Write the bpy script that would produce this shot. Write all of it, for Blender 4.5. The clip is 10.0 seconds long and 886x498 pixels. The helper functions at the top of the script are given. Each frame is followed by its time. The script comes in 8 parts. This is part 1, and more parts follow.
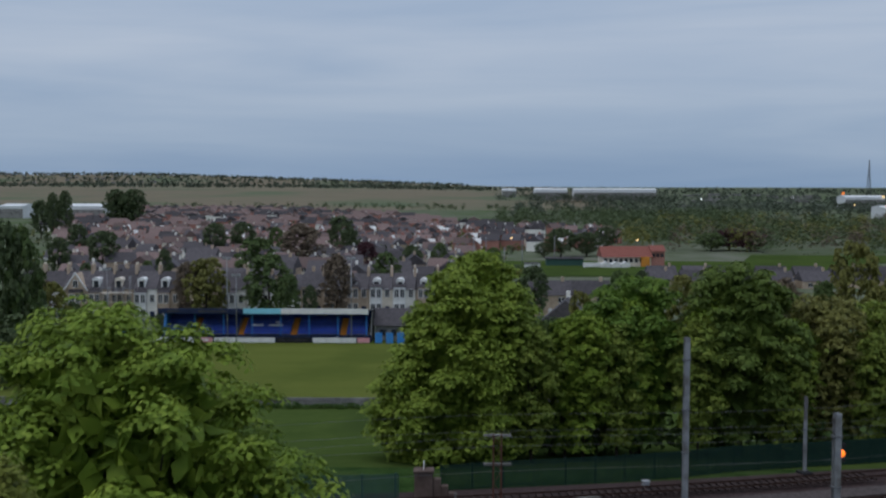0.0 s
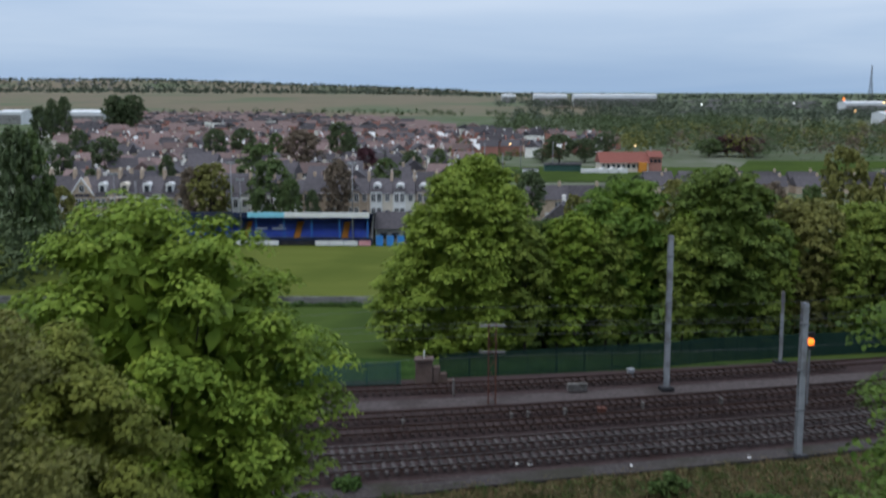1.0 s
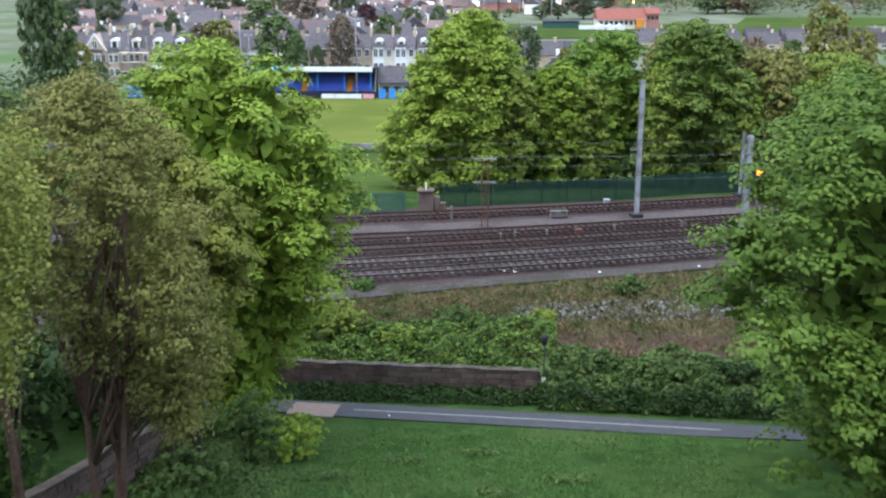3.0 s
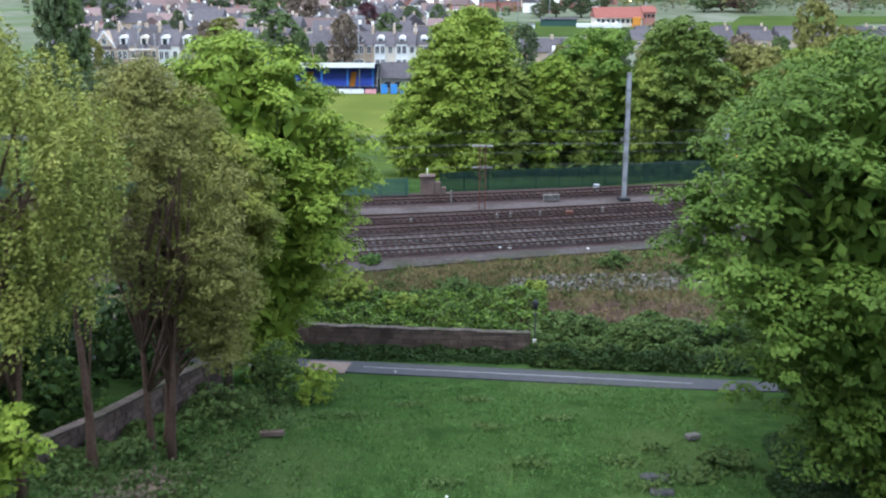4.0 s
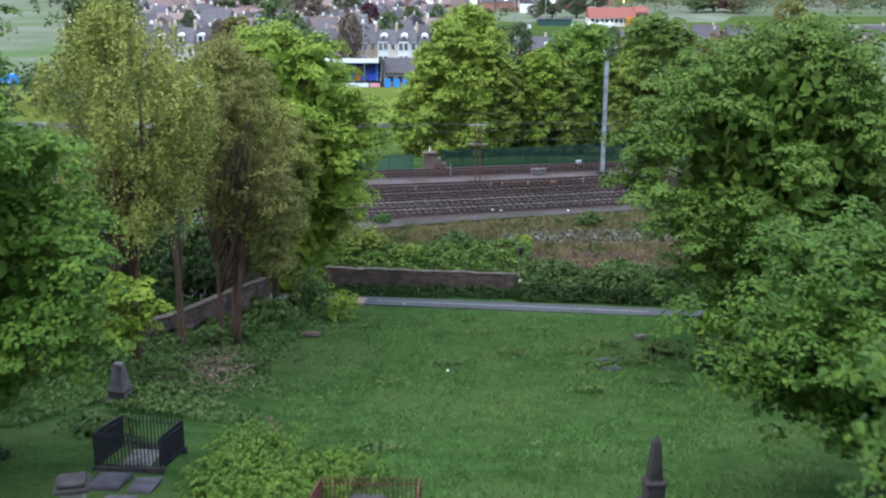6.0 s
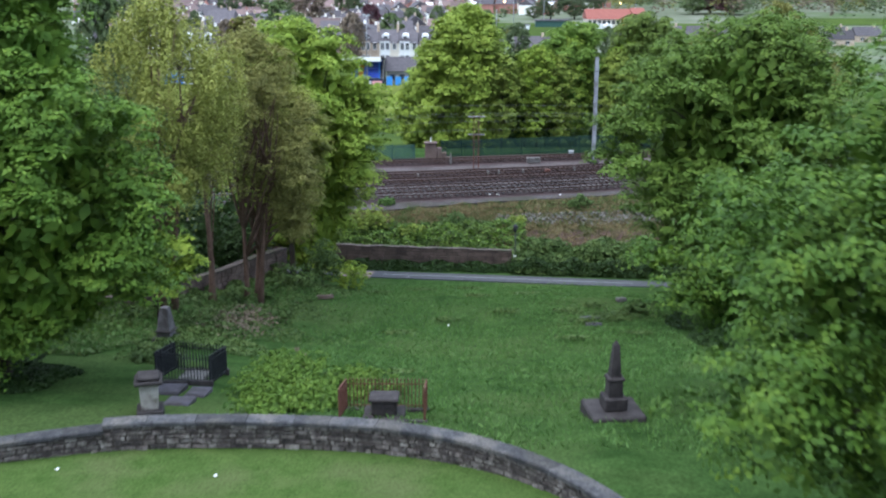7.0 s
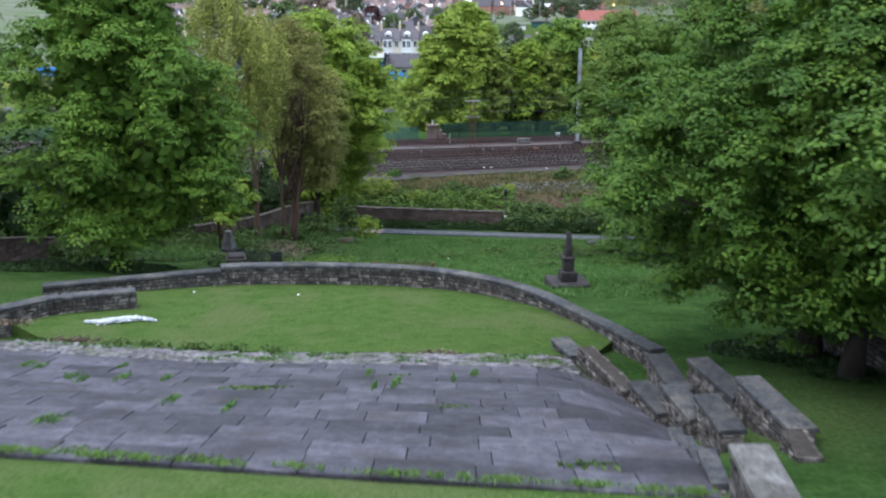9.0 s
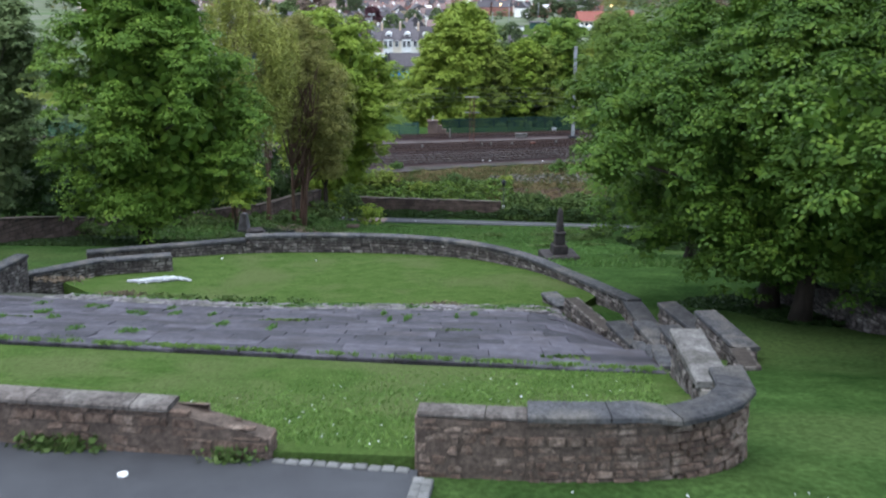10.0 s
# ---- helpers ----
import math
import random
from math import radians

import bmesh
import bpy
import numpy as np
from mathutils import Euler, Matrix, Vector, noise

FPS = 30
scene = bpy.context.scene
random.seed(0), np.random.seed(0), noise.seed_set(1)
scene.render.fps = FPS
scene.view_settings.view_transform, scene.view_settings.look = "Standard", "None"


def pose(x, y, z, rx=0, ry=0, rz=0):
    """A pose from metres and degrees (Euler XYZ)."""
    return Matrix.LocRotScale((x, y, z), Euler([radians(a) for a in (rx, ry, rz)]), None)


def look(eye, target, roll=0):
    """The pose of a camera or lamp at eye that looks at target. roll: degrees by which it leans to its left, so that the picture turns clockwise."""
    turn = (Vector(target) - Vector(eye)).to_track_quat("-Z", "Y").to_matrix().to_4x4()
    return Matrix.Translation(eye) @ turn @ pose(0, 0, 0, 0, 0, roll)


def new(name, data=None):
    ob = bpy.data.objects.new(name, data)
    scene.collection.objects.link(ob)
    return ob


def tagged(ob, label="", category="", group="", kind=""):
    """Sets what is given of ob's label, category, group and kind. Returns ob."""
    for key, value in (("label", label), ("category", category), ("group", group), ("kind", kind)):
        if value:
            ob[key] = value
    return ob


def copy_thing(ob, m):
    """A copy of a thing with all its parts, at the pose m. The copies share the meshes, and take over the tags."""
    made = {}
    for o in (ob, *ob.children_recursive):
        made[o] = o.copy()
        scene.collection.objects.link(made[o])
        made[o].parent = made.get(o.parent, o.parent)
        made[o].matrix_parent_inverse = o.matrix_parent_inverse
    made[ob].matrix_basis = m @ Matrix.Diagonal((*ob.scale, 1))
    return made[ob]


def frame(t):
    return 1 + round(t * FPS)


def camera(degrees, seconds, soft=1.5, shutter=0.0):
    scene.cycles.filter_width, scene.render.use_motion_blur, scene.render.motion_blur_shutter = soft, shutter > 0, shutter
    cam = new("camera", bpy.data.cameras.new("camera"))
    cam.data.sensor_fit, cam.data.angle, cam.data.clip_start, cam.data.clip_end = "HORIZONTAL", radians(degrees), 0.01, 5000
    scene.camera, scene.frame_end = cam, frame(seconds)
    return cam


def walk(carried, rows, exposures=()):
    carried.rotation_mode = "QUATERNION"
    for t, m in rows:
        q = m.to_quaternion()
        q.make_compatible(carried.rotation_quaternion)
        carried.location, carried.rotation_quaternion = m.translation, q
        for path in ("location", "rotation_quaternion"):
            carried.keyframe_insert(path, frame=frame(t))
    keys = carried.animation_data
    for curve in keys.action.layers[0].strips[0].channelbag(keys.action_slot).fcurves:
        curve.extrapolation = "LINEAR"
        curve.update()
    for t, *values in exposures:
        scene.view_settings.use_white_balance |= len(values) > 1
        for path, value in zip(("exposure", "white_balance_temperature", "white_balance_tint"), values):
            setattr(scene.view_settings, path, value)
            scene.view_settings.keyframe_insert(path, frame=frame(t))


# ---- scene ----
cam = camera(44.3, 10.0, soft=2.2, shutter=0.5)
METRES, EYE, TILT, LEAN, TURN = 75.0, 25.5, -17.5, 2.3, 0.7
ROWS = [
    (0.0, 0.0, 0.0, 0.0, -0.59, 14.07, -2.34),
    (0.5, 0.0002, -0.0322, -0.0101, -0.61, 12.06, -2.33),
    (1.0, 0.0005, -0.068, -0.0211, -0.63, 9.16, -2.31),
    (1.5, 0.0012, -0.1087, -0.0331, -0.61, 6.06, -2.24),
    (2.0, 0.0014, -0.1524, -0.0451, -0.61, 3.41, -2.21),
    (2.5, 0.0013, -0.1981, -0.0576, -0.61, 2.01, -2.23),
    (4.0, -0.0004, -0.3461, -0.0985, -0.67, 1.78, -2.26),
    (4.5, -0.0011, -0.3976, -0.1121, -0.68, 1.79, -2.25),
    (5.0, -0.0019, -0.4496, -0.1273, -0.7, 1.81, -2.25),
    (5.5, -0.0024, -0.5026, -0.1429, -0.72, 1.82, -2.24),
    (7.0, -0.0045, -0.6648, -0.1935, -0.76, 1.98, -2.31),
    (7.5, -0.0052, -0.7202, -0.2112, -0.77, 2.03, -2.31),
    (8.0, -0.0061, -0.7757, -0.2289, -0.79, 2.07, -2.33),
    (8.5, -0.0069, -0.8317, -0.2464, -0.81, 2.1, -2.33),
    (9.0, -0.0077, -0.8862, -0.2631, -0.84, 2.15, -2.33),
    (9.5, -0.0088, -0.9292, -0.2764, -0.88, 2.19, -2.38),
    (10.0, -0.0104, -0.9579, -0.2862, -0.9, 2.23, -2.34),
]
EXPO = [(0.0, -0.75, 6500, 10), (0.5, -0.6, 6500, 10), (1.0, -0.17, 6550, 10), (1.5, 0.47, 6550, 10), (2.0, 0.90, 6500, 10), (2.5, 1.16, 6450, 10), (4.0, 1.23, 6250, 10), (7.0, 1.22, 6200, 10), (8.5, 1.18, 6250, 10), (10.0, 1.04, 6450, 10)]
walk(cam, [(t, pose(0, 0, EYE, TILT, LEAN, TURN) @ pose(METRES * x, METRES * y, METRES * z, 90 + pitch, roll, yaw)) for t, x, y, z, yaw, pitch, roll in ROWS], EXPO)

# ---- world, sun ----
world = bpy.data.worlds.new("dusk_sky")
scene.world = world
world.use_nodes = True
wn, wl = world.node_tree.nodes, world.node_tree.links
wn.clear()
SUN_ELEV, SUN_ROT = radians(66), radians(-124)


def sky_nodes():
    out = wn.new("ShaderNodeOutputWorld")
    sky = wn.new("ShaderNodeTexSky")
    sky.sky_type = "NISHITA"
    sky.sun_disc = False
    sky.sun_elevation, sky.sun_rotation = SUN_ELEV, SUN_ROT
    bg1 = wn.new("ShaderNodeBackground")
    bg1.inputs["Strength"].default_value = 0.012
    wl.new(sky.outputs[0], bg1.inputs["Color"])
    # overcast deck: stretched cloud bands over a soft gradient
    co = wn.new("ShaderNodeTexCoord")
    mp = wn.new("ShaderNodeMapping")
    mp.inputs["Scale"].default_value = (1.3, 1.3, 13.0)
    mp.inputs["Rotation"].default_value = (0.0, radians(-3.5), 0.0)
    wl.new(co.outputs["Generated"], mp.inputs["Vector"])
    nz = wn.new("ShaderNodeTexNoise")
    nz.inputs["Scale"].default_value = 1.7
    nz.inputs["Detail"].default_value = 5.0
    nz.inputs["Roughness"].default_value = 0.5
    nz.inputs["Distortion"].default_value = 0.4
    wl.new(mp.outputs[0], nz.inputs["Vector"])
    rp = wn.new("ShaderNodeValToRGB")
    rp.color_ramp.elements[0].position = 0.33
    rp.color_ramp.elements[0].color = (0.345, 0.440, 0.590, 1)
    rp.color_ramp.elements[1].position = 0.70
    rp.color_ramp.elements[1].color = (0.480, 0.550, 0.665, 1)
    wl.new(nz.outputs["Fac"], rp.inputs[0])
    sep = wn.new("ShaderNodeSeparateXYZ")
    wl.new(co.outputs["Generated"], sep.inputs[0])
    hr = wn.new("ShaderNodeValToRGB")
    hr.color_ramp.elements[0].position = 0.0
    hr.color_ramp.elements[0].color = (0.58, 0.70, 0.81, 1)
    hr.color_ramp.elements[1].position = 1.0
    hr.color_ramp.elements[1].color = (1.75, 1.7, 1.62, 1)
    hr.color_ramp.elements.new(0.12).color = (1.0, 1.0, 1.0, 1)
    hr.color_ramp.elements.new(0.30).color = (1.12, 1.1, 1.08, 1)
    wl.new(sep.outputs["Z"], hr.inputs[0])
    mx = wn.new("ShaderNodeMix")
    mx.data_type, mx.blend_type = "RGBA", "MULTIPLY"
    mx.inputs["Factor"].default_value = 1.0
    wl.new(rp.outputs[0], mx.inputs["A"])
    wl.new(hr.outputs[0], mx.inputs["B"])
    bg2 = wn.new("ShaderNodeBackground")
    bg2.inputs["Strength"].default_value = 1.5
    wl.new(mx.outputs["Result"], bg2.inputs["Color"])
    add = wn.new("ShaderNodeAddShader")
    wl.new(bg1.outputs[0], add.inputs[0])
    wl.new(bg2.outputs[0], add.inputs[1])
    wl.new(add.outputs[0], out.inputs["Surface"])


sky_nodes()
sun = new("sun", bpy.data.lights.new("sun", "SUN"))
sun.data.energy, sun.data.angle, sun.data.color = 1.3, radians(55), (1.0, 0.96, 0.90)
sun.matrix_world = look((-22, -15, 68), (0, 0, 8))


# ---- materials ----
def mat(name, c1, c2, scale=3.0, rough=0.85, bump=0.3, fine=30.0, rand="", metal=0.0, c3=None, coarse=0.0, stretch=(1, 1, 1), spread=0.25, spec=0.2, grain=0.0, grit=0.35):
    """Two-scale noise between c1 and c2, fine bump, optional per-piece shift, optional broad stains of c3."""
    m = bpy.data.materials.new(name)
    m.use_nodes = True
    n, l = m.node_tree.nodes, m.node_tree.links
    b = n["Principled BSDF"]
    b.inputs["Roughness"].default_value = rough
    b.inputs["Metallic"].default_value = metal
    b.inputs["Specular IOR Level"].default_value = spec
    co = n.new("ShaderNodeNewGeometry")
    mp = n.new("ShaderNodeMapping")
    mp.inputs["Scale"].default_value = stretch
    l.new(co.outputs["Position"], mp.inputs["Vector"])
    a = n.new("ShaderNodeTexNoise")
    a.inputs["Scale"].default_value, a.inputs["Detail"].default_value = scale, 5.0
    a.inputs["Roughness"].default_value = 0.65
    l.new(mp.outputs[0], a.inputs["Vector"])
    r = n.new("ShaderNodeValToRGB")
    r.color_ramp.elements[0].position, r.color_ramp.elements[1].position = 0.32, 0.68
    r.color_ramp.elements[0].color, r.color_ramp.elements[1].color = (*c1, 1), (*c2, 1)
    l.new(a.outputs["Fac"], r.inputs[0])
    col = r.outputs[0]
    if c3:
        k = n.new("ShaderNodeTexNoise")
        k.inputs["Scale"].default_value, k.inputs["Detail"].default_value = coarse, 4.0
        l.new(co.outputs["Position"], k.inputs["Vector"])
        kr = n.new("ShaderNodeValToRGB")
        kr.color_ramp.elements[0].position, kr.color_ramp.elements[1].position = 0.48, 0.66
        l.new(k.outputs["Fac"], kr.inputs[0])
        mx = n.new("ShaderNodeMix")
        mx.data_type = "RGBA"
        l.new(kr.outputs[0], mx.inputs["Factor"])
        l.new(col, mx.inputs["A"])
        mx.inputs["B"].default_value = (*c3, 1)
        col = mx.outputs["Result"]
    if rand:
        if rand == "object":
            src = n.new("ShaderNodeObjectInfo").outputs["Random"]
        else:
            src = n.new("ShaderNodeNewGeometry").outputs["Random Per Island"]
        mr = n.new("ShaderNodeMapRange")
        mr.inputs["To Min"].default_value, mr.inputs["To Max"].default_value = 1 - spread, 1 + spread
        l.new(src, mr.inputs["Value"])
        hs = n.new("ShaderNodeHueSaturation")
        l.new(mr.outputs[0], hs.inputs["Value"])
        l.new(col, hs.inputs["Color"])
        col = hs.outputs[0]
    if grain:
        # speckle: fine grit over the broader colours
        k2 = n.new("ShaderNodeTexNoise")
        k2.inputs["Scale"].default_value, k2.inputs["Detail"].default_value = grain, 3.0
        k2.inputs["Roughness"].default_value = 0.7
        l.new(co.outputs["Position"], k2.inputs["Vector"])
        m2 = n.new("ShaderNodeMapRange")
        m2.inputs["From Min"].default_value, m2.inputs["From Max"].default_value = 0.3, 0.7
        m2.inputs["To Min"].default_value, m2.inputs["To Max"].default_value = 1 - grit, 1 + grit
        l.new(k2.outputs["Fac"], m2.inputs["Value"])
        h2 = n.new("ShaderNodeHueSaturation")
        l.new(m2.outputs[0], h2.inputs["Value"])
        l.new(col, h2.inputs["Color"])
        col = h2.outputs[0]
    l.new(col, b.inputs["Base Color"])
    if bump:
        f = n.new("ShaderNodeTexNoise")
        f.inputs["Scale"].default_value, f.inputs["Detail"].default_value = fine, 3.0
        l.new(mp.outputs[0], f.inputs["Vector"])
        bp = n.new("ShaderNodeBump")
        bp.inputs["Strength"].default_value, bp.inputs["Distance"].default_value = bump, 0.03
        l.new(f.outputs["Fac"], bp.inputs["Height"])
        l.new(bp.outputs[0], b.inputs["Normal"])
    return m


def leaf_mat(name, c1, c2, c3):
    """Leaves: three tones spread over the single leaves, light shining through."""
    m = bpy.data.materials.new(name)
    m.use_nodes = True
    n, l = m.node_tree.nodes, m.node_tree.links
    b = n["Principled BSDF"]
    b.inputs["Roughness"].default_value = 0.6
    b.inputs["Specular IOR Level"].default_value = 0.14
    g = n.new("ShaderNodeNewGeometry")
    r = n.new("ShaderNodeValToRGB")
    e = r.color_ramp.elements
    e[0].position, e[1].position = 0.0, 1.0
    e[0].color, e[1].color = (*c1, 1), (*c3, 1)
    e.new(0.5).color = (*c2, 1)
    nz = n.new("ShaderNodeTexNoise")
    nz.inputs["Scale"].default_value, nz.inputs["Detail"].default_value = 0.9, 3.0
    l.new(g.outputs["Position"], nz.inputs["Vector"])
    ad = n.new("ShaderNodeMath")
    ad.operation = "MULTIPLY_ADD"
    ad.inputs[1].default_value, ad.inputs[2].default_value = 0.40, -0.42
    l.new(g.outputs["Random Per Island"], ad.inputs[0])
    a2 = n.new("ShaderNodeMath")
    a2.operation = "MULTIPLY_ADD"
    a2.inputs[1].default_value = 1.4
    l.new(nz.outputs["Fac"], a2.inputs[0])
    l.new(ad.outputs[0], a2.inputs[2])
    l.new(a2.outputs[0], r.inputs[0])
    l.new(r.outputs[0], b.inputs["Base Color"])
    t = n.new("ShaderNodeBsdfTranslucent")
    l.new(r.outputs[0], t.inputs["Color"])
    mx = n.new("ShaderNodeMixShader")
    mx.inputs[0].default_value = 0.17
    l.new(b.outputs[0], mx.inputs[1])
    l.new(t.outputs[0], mx.inputs[2])
    l.new(mx.outputs[0], n["Material Output"].inputs["Surface"])
    return m


def lamp_mat(name, colour, strength):
    m = bpy.data.materials.new(name)
    m.use_nodes = True
    b = m.node_tree.nodes["Principled BSDF"]
    b.inputs["Base Color"].default_value = (*colour, 1)
    b.inputs["Emission Color"].default_value = (*colour, 1)
    b.inputs["Emission Strength"].default_value = strength
    return m


M_GRASS = mat("rough_grass", (0.0172, 0.0378, 0.0108), (0.0413, 0.0774, 0.0224), 0.55, 0.95, 0.8, 14.0, c3=(0.0447, 0.0705, 0.0232), coarse=0.13, spec=0.0, grain=7.0, grit=0.4)
M_LAWN = mat("mown_grass", (0.0371, 0.0666, 0.0172), (0.0568, 0.0884, 0.0253), 1.4, 0.95, 0.5, 22.0, c3=(0.0633, 0.0832, 0.0310), coarse=0.35, spec=0.0, grain=12.0)
M_PITCH = mat("pitch_grass", (0.0920, 0.1122, 0.0259), (0.1109, 0.1298, 0.0328), 0.05, 0.95, 0.3, 6.0, c3=(0.0802, 0.1012, 0.0242), coarse=0.07, stretch=(0.15, 3.5, 1), spec=0.0)
M_FIELD = mat("field_grass", (0.0440, 0.0700, 0.0180), (0.0620, 0.0900, 0.0250), 0.3, 0.95, 0.4, 6.0, c3=(0.0400, 0.0620, 0.0190), coarse=0.05, spec=0.0)
# Town ground lightened in place of the haze over the distance
M_TOWN = mat("town_ground", (0.085, 0.105, 0.060), (0.150, 0.155, 0.125), 0.05, 0.95, 0.0, c3=(0.07, 0.11, 0.045), coarse=0.012, spec=0.0)
M_MOOR = mat("moor_grass", (0.120, 0.105, 0.068), (0.165, 0.132, 0.086), 0.012, 0.95, 0.0, c3=(0.080, 0.105, 0.052), coarse=0.0035, stretch=(0.5, 2.5, 1))
M_TARMAC = mat("tarmac", (0.0349, 0.0363, 0.0410), (0.0581, 0.0595, 0.0660), 1.2, 0.8, 0.3, 60.0, c3=(0.0465, 0.0465, 0.0512), coarse=0.3)
M_ROAD = mat("dark_tarmac", (0.0360, 0.0372, 0.0420), (0.0480, 0.0498, 0.0552), 1.5, 0.7, 0.3, 70.0, c3=(0.0300, 0.0300, 0.0336), coarse=0.3)
M_PAINT = mat("white_line_paint", (0.1485, 0.1518, 0.1584), (0.2244, 0.2277, 0.2310), 4.0, 0.7, 0.1)
M_PINK = mat("buff_surfacing", (0.1650, 0.1200, 0.1000), (0.2100, 0.1550, 0.1300), 3.0, 0.9, 0.2)
M_BALLAST = mat("ballast", (0.0215, 0.0143, 0.0147), (0.0663, 0.0442, 0.0437), 2.6, 0.95, 1.0, 9.0, c3=(0.0332, 0.0187, 0.0175), coarse=0.25)
M_CESS = mat("pale_gravel", (0.0500, 0.0400, 0.0395), (0.0900, 0.0740, 0.0730), 2.5, 0.95, 0.8, 9.0, c3=(0.0400, 0.0310, 0.0290), coarse=0.2, grain=5.0)
M_VERGE = mat("verge_gravel", (0.0360, 0.0305, 0.0300), (0.0660, 0.0570, 0.0560), 2.5, 0.95, 0.8, 9.0, c3=(0.0330, 0.0310, 0.0220), coarse=0.3, grain=5.0)
M_SLEEPER = mat("concrete_sleeper", (0.0430, 0.0370, 0.0370), (0.0700, 0.0620, 0.0610), 3.0, 0.9, 0.3, rand="object", spread=0.35)
M_SLEEPER2 = mat("stained_sleeper", (0.0270, 0.0185, 0.0175), (0.0430, 0.0300, 0.0285), 3.0, 0.9, 0.3, rand="object")
M_RAIL = mat("rusty_rail", (0.0300, 0.0156, 0.0120), (0.0510, 0.0270, 0.0204), 2.0, 0.7, 0.2, metal=0.2)
M_RAILTOP = mat("worn_rail_head", (0.1000, 0.0930, 0.0930), (0.1600, 0.1500, 0.1500), 1.0, 0.5, 0.0, metal=0.6)
M_FLAG = mat("stone_flag", (0.0290, 0.0271, 0.0352), (0.0757, 0.0692, 0.0837), 2.6, 0.75, 0.6, 16.0, rand="object", c3=(0.0352, 0.0307, 0.0338), coarse=0.9, spread=0.46, grain=11.0, grit=0.4)
M_JOINT = mat("mossy_joint", (0.034, 0.040, 0.026), (0.060, 0.062, 0.048), 2.0, 0.95, 0.5)
M_COPING = mat("coping_stone", (0.0238, 0.0246, 0.0279), (0.0656, 0.0648, 0.0681), 3.6, 0.85, 0.8, 20.0, rand="object", c3=(0.0820, 0.0763, 0.0705), coarse=1.3, spread=0.30, grain=14.0, grit=0.45)
M_STONE = mat("rubble_stone", (0.024, 0.021, 0.021), (0.120, 0.102, 0.094), 4.5, 0.9, 1.0, 14.0, rand="island", c3=(0.180, 0.165, 0.150), coarse=2.6, spread=0.45, grain=16.0, grit=0.45)
M_STONEB = mat("brown_rubble", (0.046, 0.031, 0.024), (0.145, 0.101, 0.078), 4.2, 0.92, 1.0, 14.0, rand="island", c3=(0.165, 0.128, 0.104), coarse=2.4, spread=0.20, grain=15.0, grit=0.55)
M_MORTAR = mat("old_mortar", (0.0300, 0.0260, 0.0230), (0.0600, 0.0500, 0.0440), 4.0, 0.95, 0.6)
M_MORTARB = mat("pale_mortar", (0.050, 0.037, 0.030), (0.105, 0.080, 0.065), 5.0, 0.95, 0.6, grain=14.0)
M_WALLTOP = mat("worn_wall_top", (0.048, 0.038, 0.034), (0.105, 0.084, 0.074), 2.4, 0.92, 0.6, 12.0, rand="object", c3=(0.040, 0.044, 0.024), coarse=0.7, grain=9.0)
M_BROWNCOP = mat("worn_brown_coping", (0.050, 0.042, 0.038), (0.120, 0.104, 0.095), 4.5, 0.9, 0.8, 18.0, rand="object", c3=(0.150, 0.136, 0.124), coarse=1.6, grain=14.0, grit=0.5)
M_GREYSTONE = mat("grey_monument_stone", (0.060, 0.057, 0.062), (0.115, 0.108, 0.112), 3.0, 0.88, 0.4, 16.0, c3=(0.040, 0.036, 0.036), coarse=1.2, grain=12.0)
# Pale stone, lightened to offset the weak light on its south face
M_LITPEDESTAL = mat("lightened_pedestal_stone", (0.230, 0.215, 0.200), (0.340, 0.320, 0.300), 3.0, 0.9, 0.4, c3=(0.150, 0.135, 0.120), coarse=2.0)
M_PINKWALL = mat("sandstone_wall", (0.0825, 0.0578, 0.0484), (0.1430, 0.1045, 0.0908), 1.2, 0.9, 0.6, 10.0, rand="island", c3=(0.0660, 0.0468, 0.0413), coarse=0.4)
M_DARKSTONE = mat("sooty_stone", (0.0180, 0.0156, 0.0168), (0.0510, 0.0444, 0.0444), 3.0, 0.85, 0.5, 15.0)
M_PALESTONE = mat("pale_stone", (0.0750, 0.0690, 0.0660), (0.1550, 0.1470, 0.1400), 4.0, 0.88, 0.6, 18.0, c3=(0.0600, 0.0560, 0.0500), coarse=1.6, grain=14.0, grit=0.4)
M_IRON = mat("black_iron", (0.010, 0.011, 0.014), (0.026, 0.027, 0.032), 5.0, 0.55, 0.1)
M_RUSTIRON = mat("rusty_iron", (0.0720, 0.0288, 0.0211), (0.1344, 0.0576, 0.0432), 5.0, 0.75, 0.2)
M_STEEL = mat("galvanised_steel", (0.2232, 0.2356, 0.2542), (0.3224, 0.3348, 0.3534), 1.5, 0.6, 0.1, metal=0.1, c3=(0.1488, 0.1426, 0.1426), coarse=0.6)
M_DARKSTEEL = mat("weathered_steel", (0.11, 0.115, 0.125), (0.19, 0.195, 0.21), 2.0, 0.6, 0.1, metal=0.2)
M_FENCE = mat("green_fence_mesh", (0.0060, 0.0240, 0.0180), (0.0130, 0.0370, 0.0290), 1.0, 0.6, 0.0)
M_FENCE2 = mat("pale_green_palisade", (0.0270, 0.0720, 0.0600), (0.0450, 0.0960, 0.0810), 1.0, 0.6, 0.0)
M_BARK = mat("bark", (0.0170, 0.0130, 0.0100), (0.0440, 0.0340, 0.0270), 6.0, 0.95, 0.8, 18.0, stretch=(0.6, 0.6, 0.15))
M_BARKP = mat("pale_bark", (0.0720, 0.0420, 0.0310), (0.1350, 0.0850, 0.0650), 5.0, 0.95, 0.6, 18.0, stretch=(0.6, 0.6, 0.18), grain=9.0)
M_WHITE = mat("white_paint", (0.66, 0.66, 0.66), (0.80, 0.80, 0.79), 1.0, 0.6, 0.05)
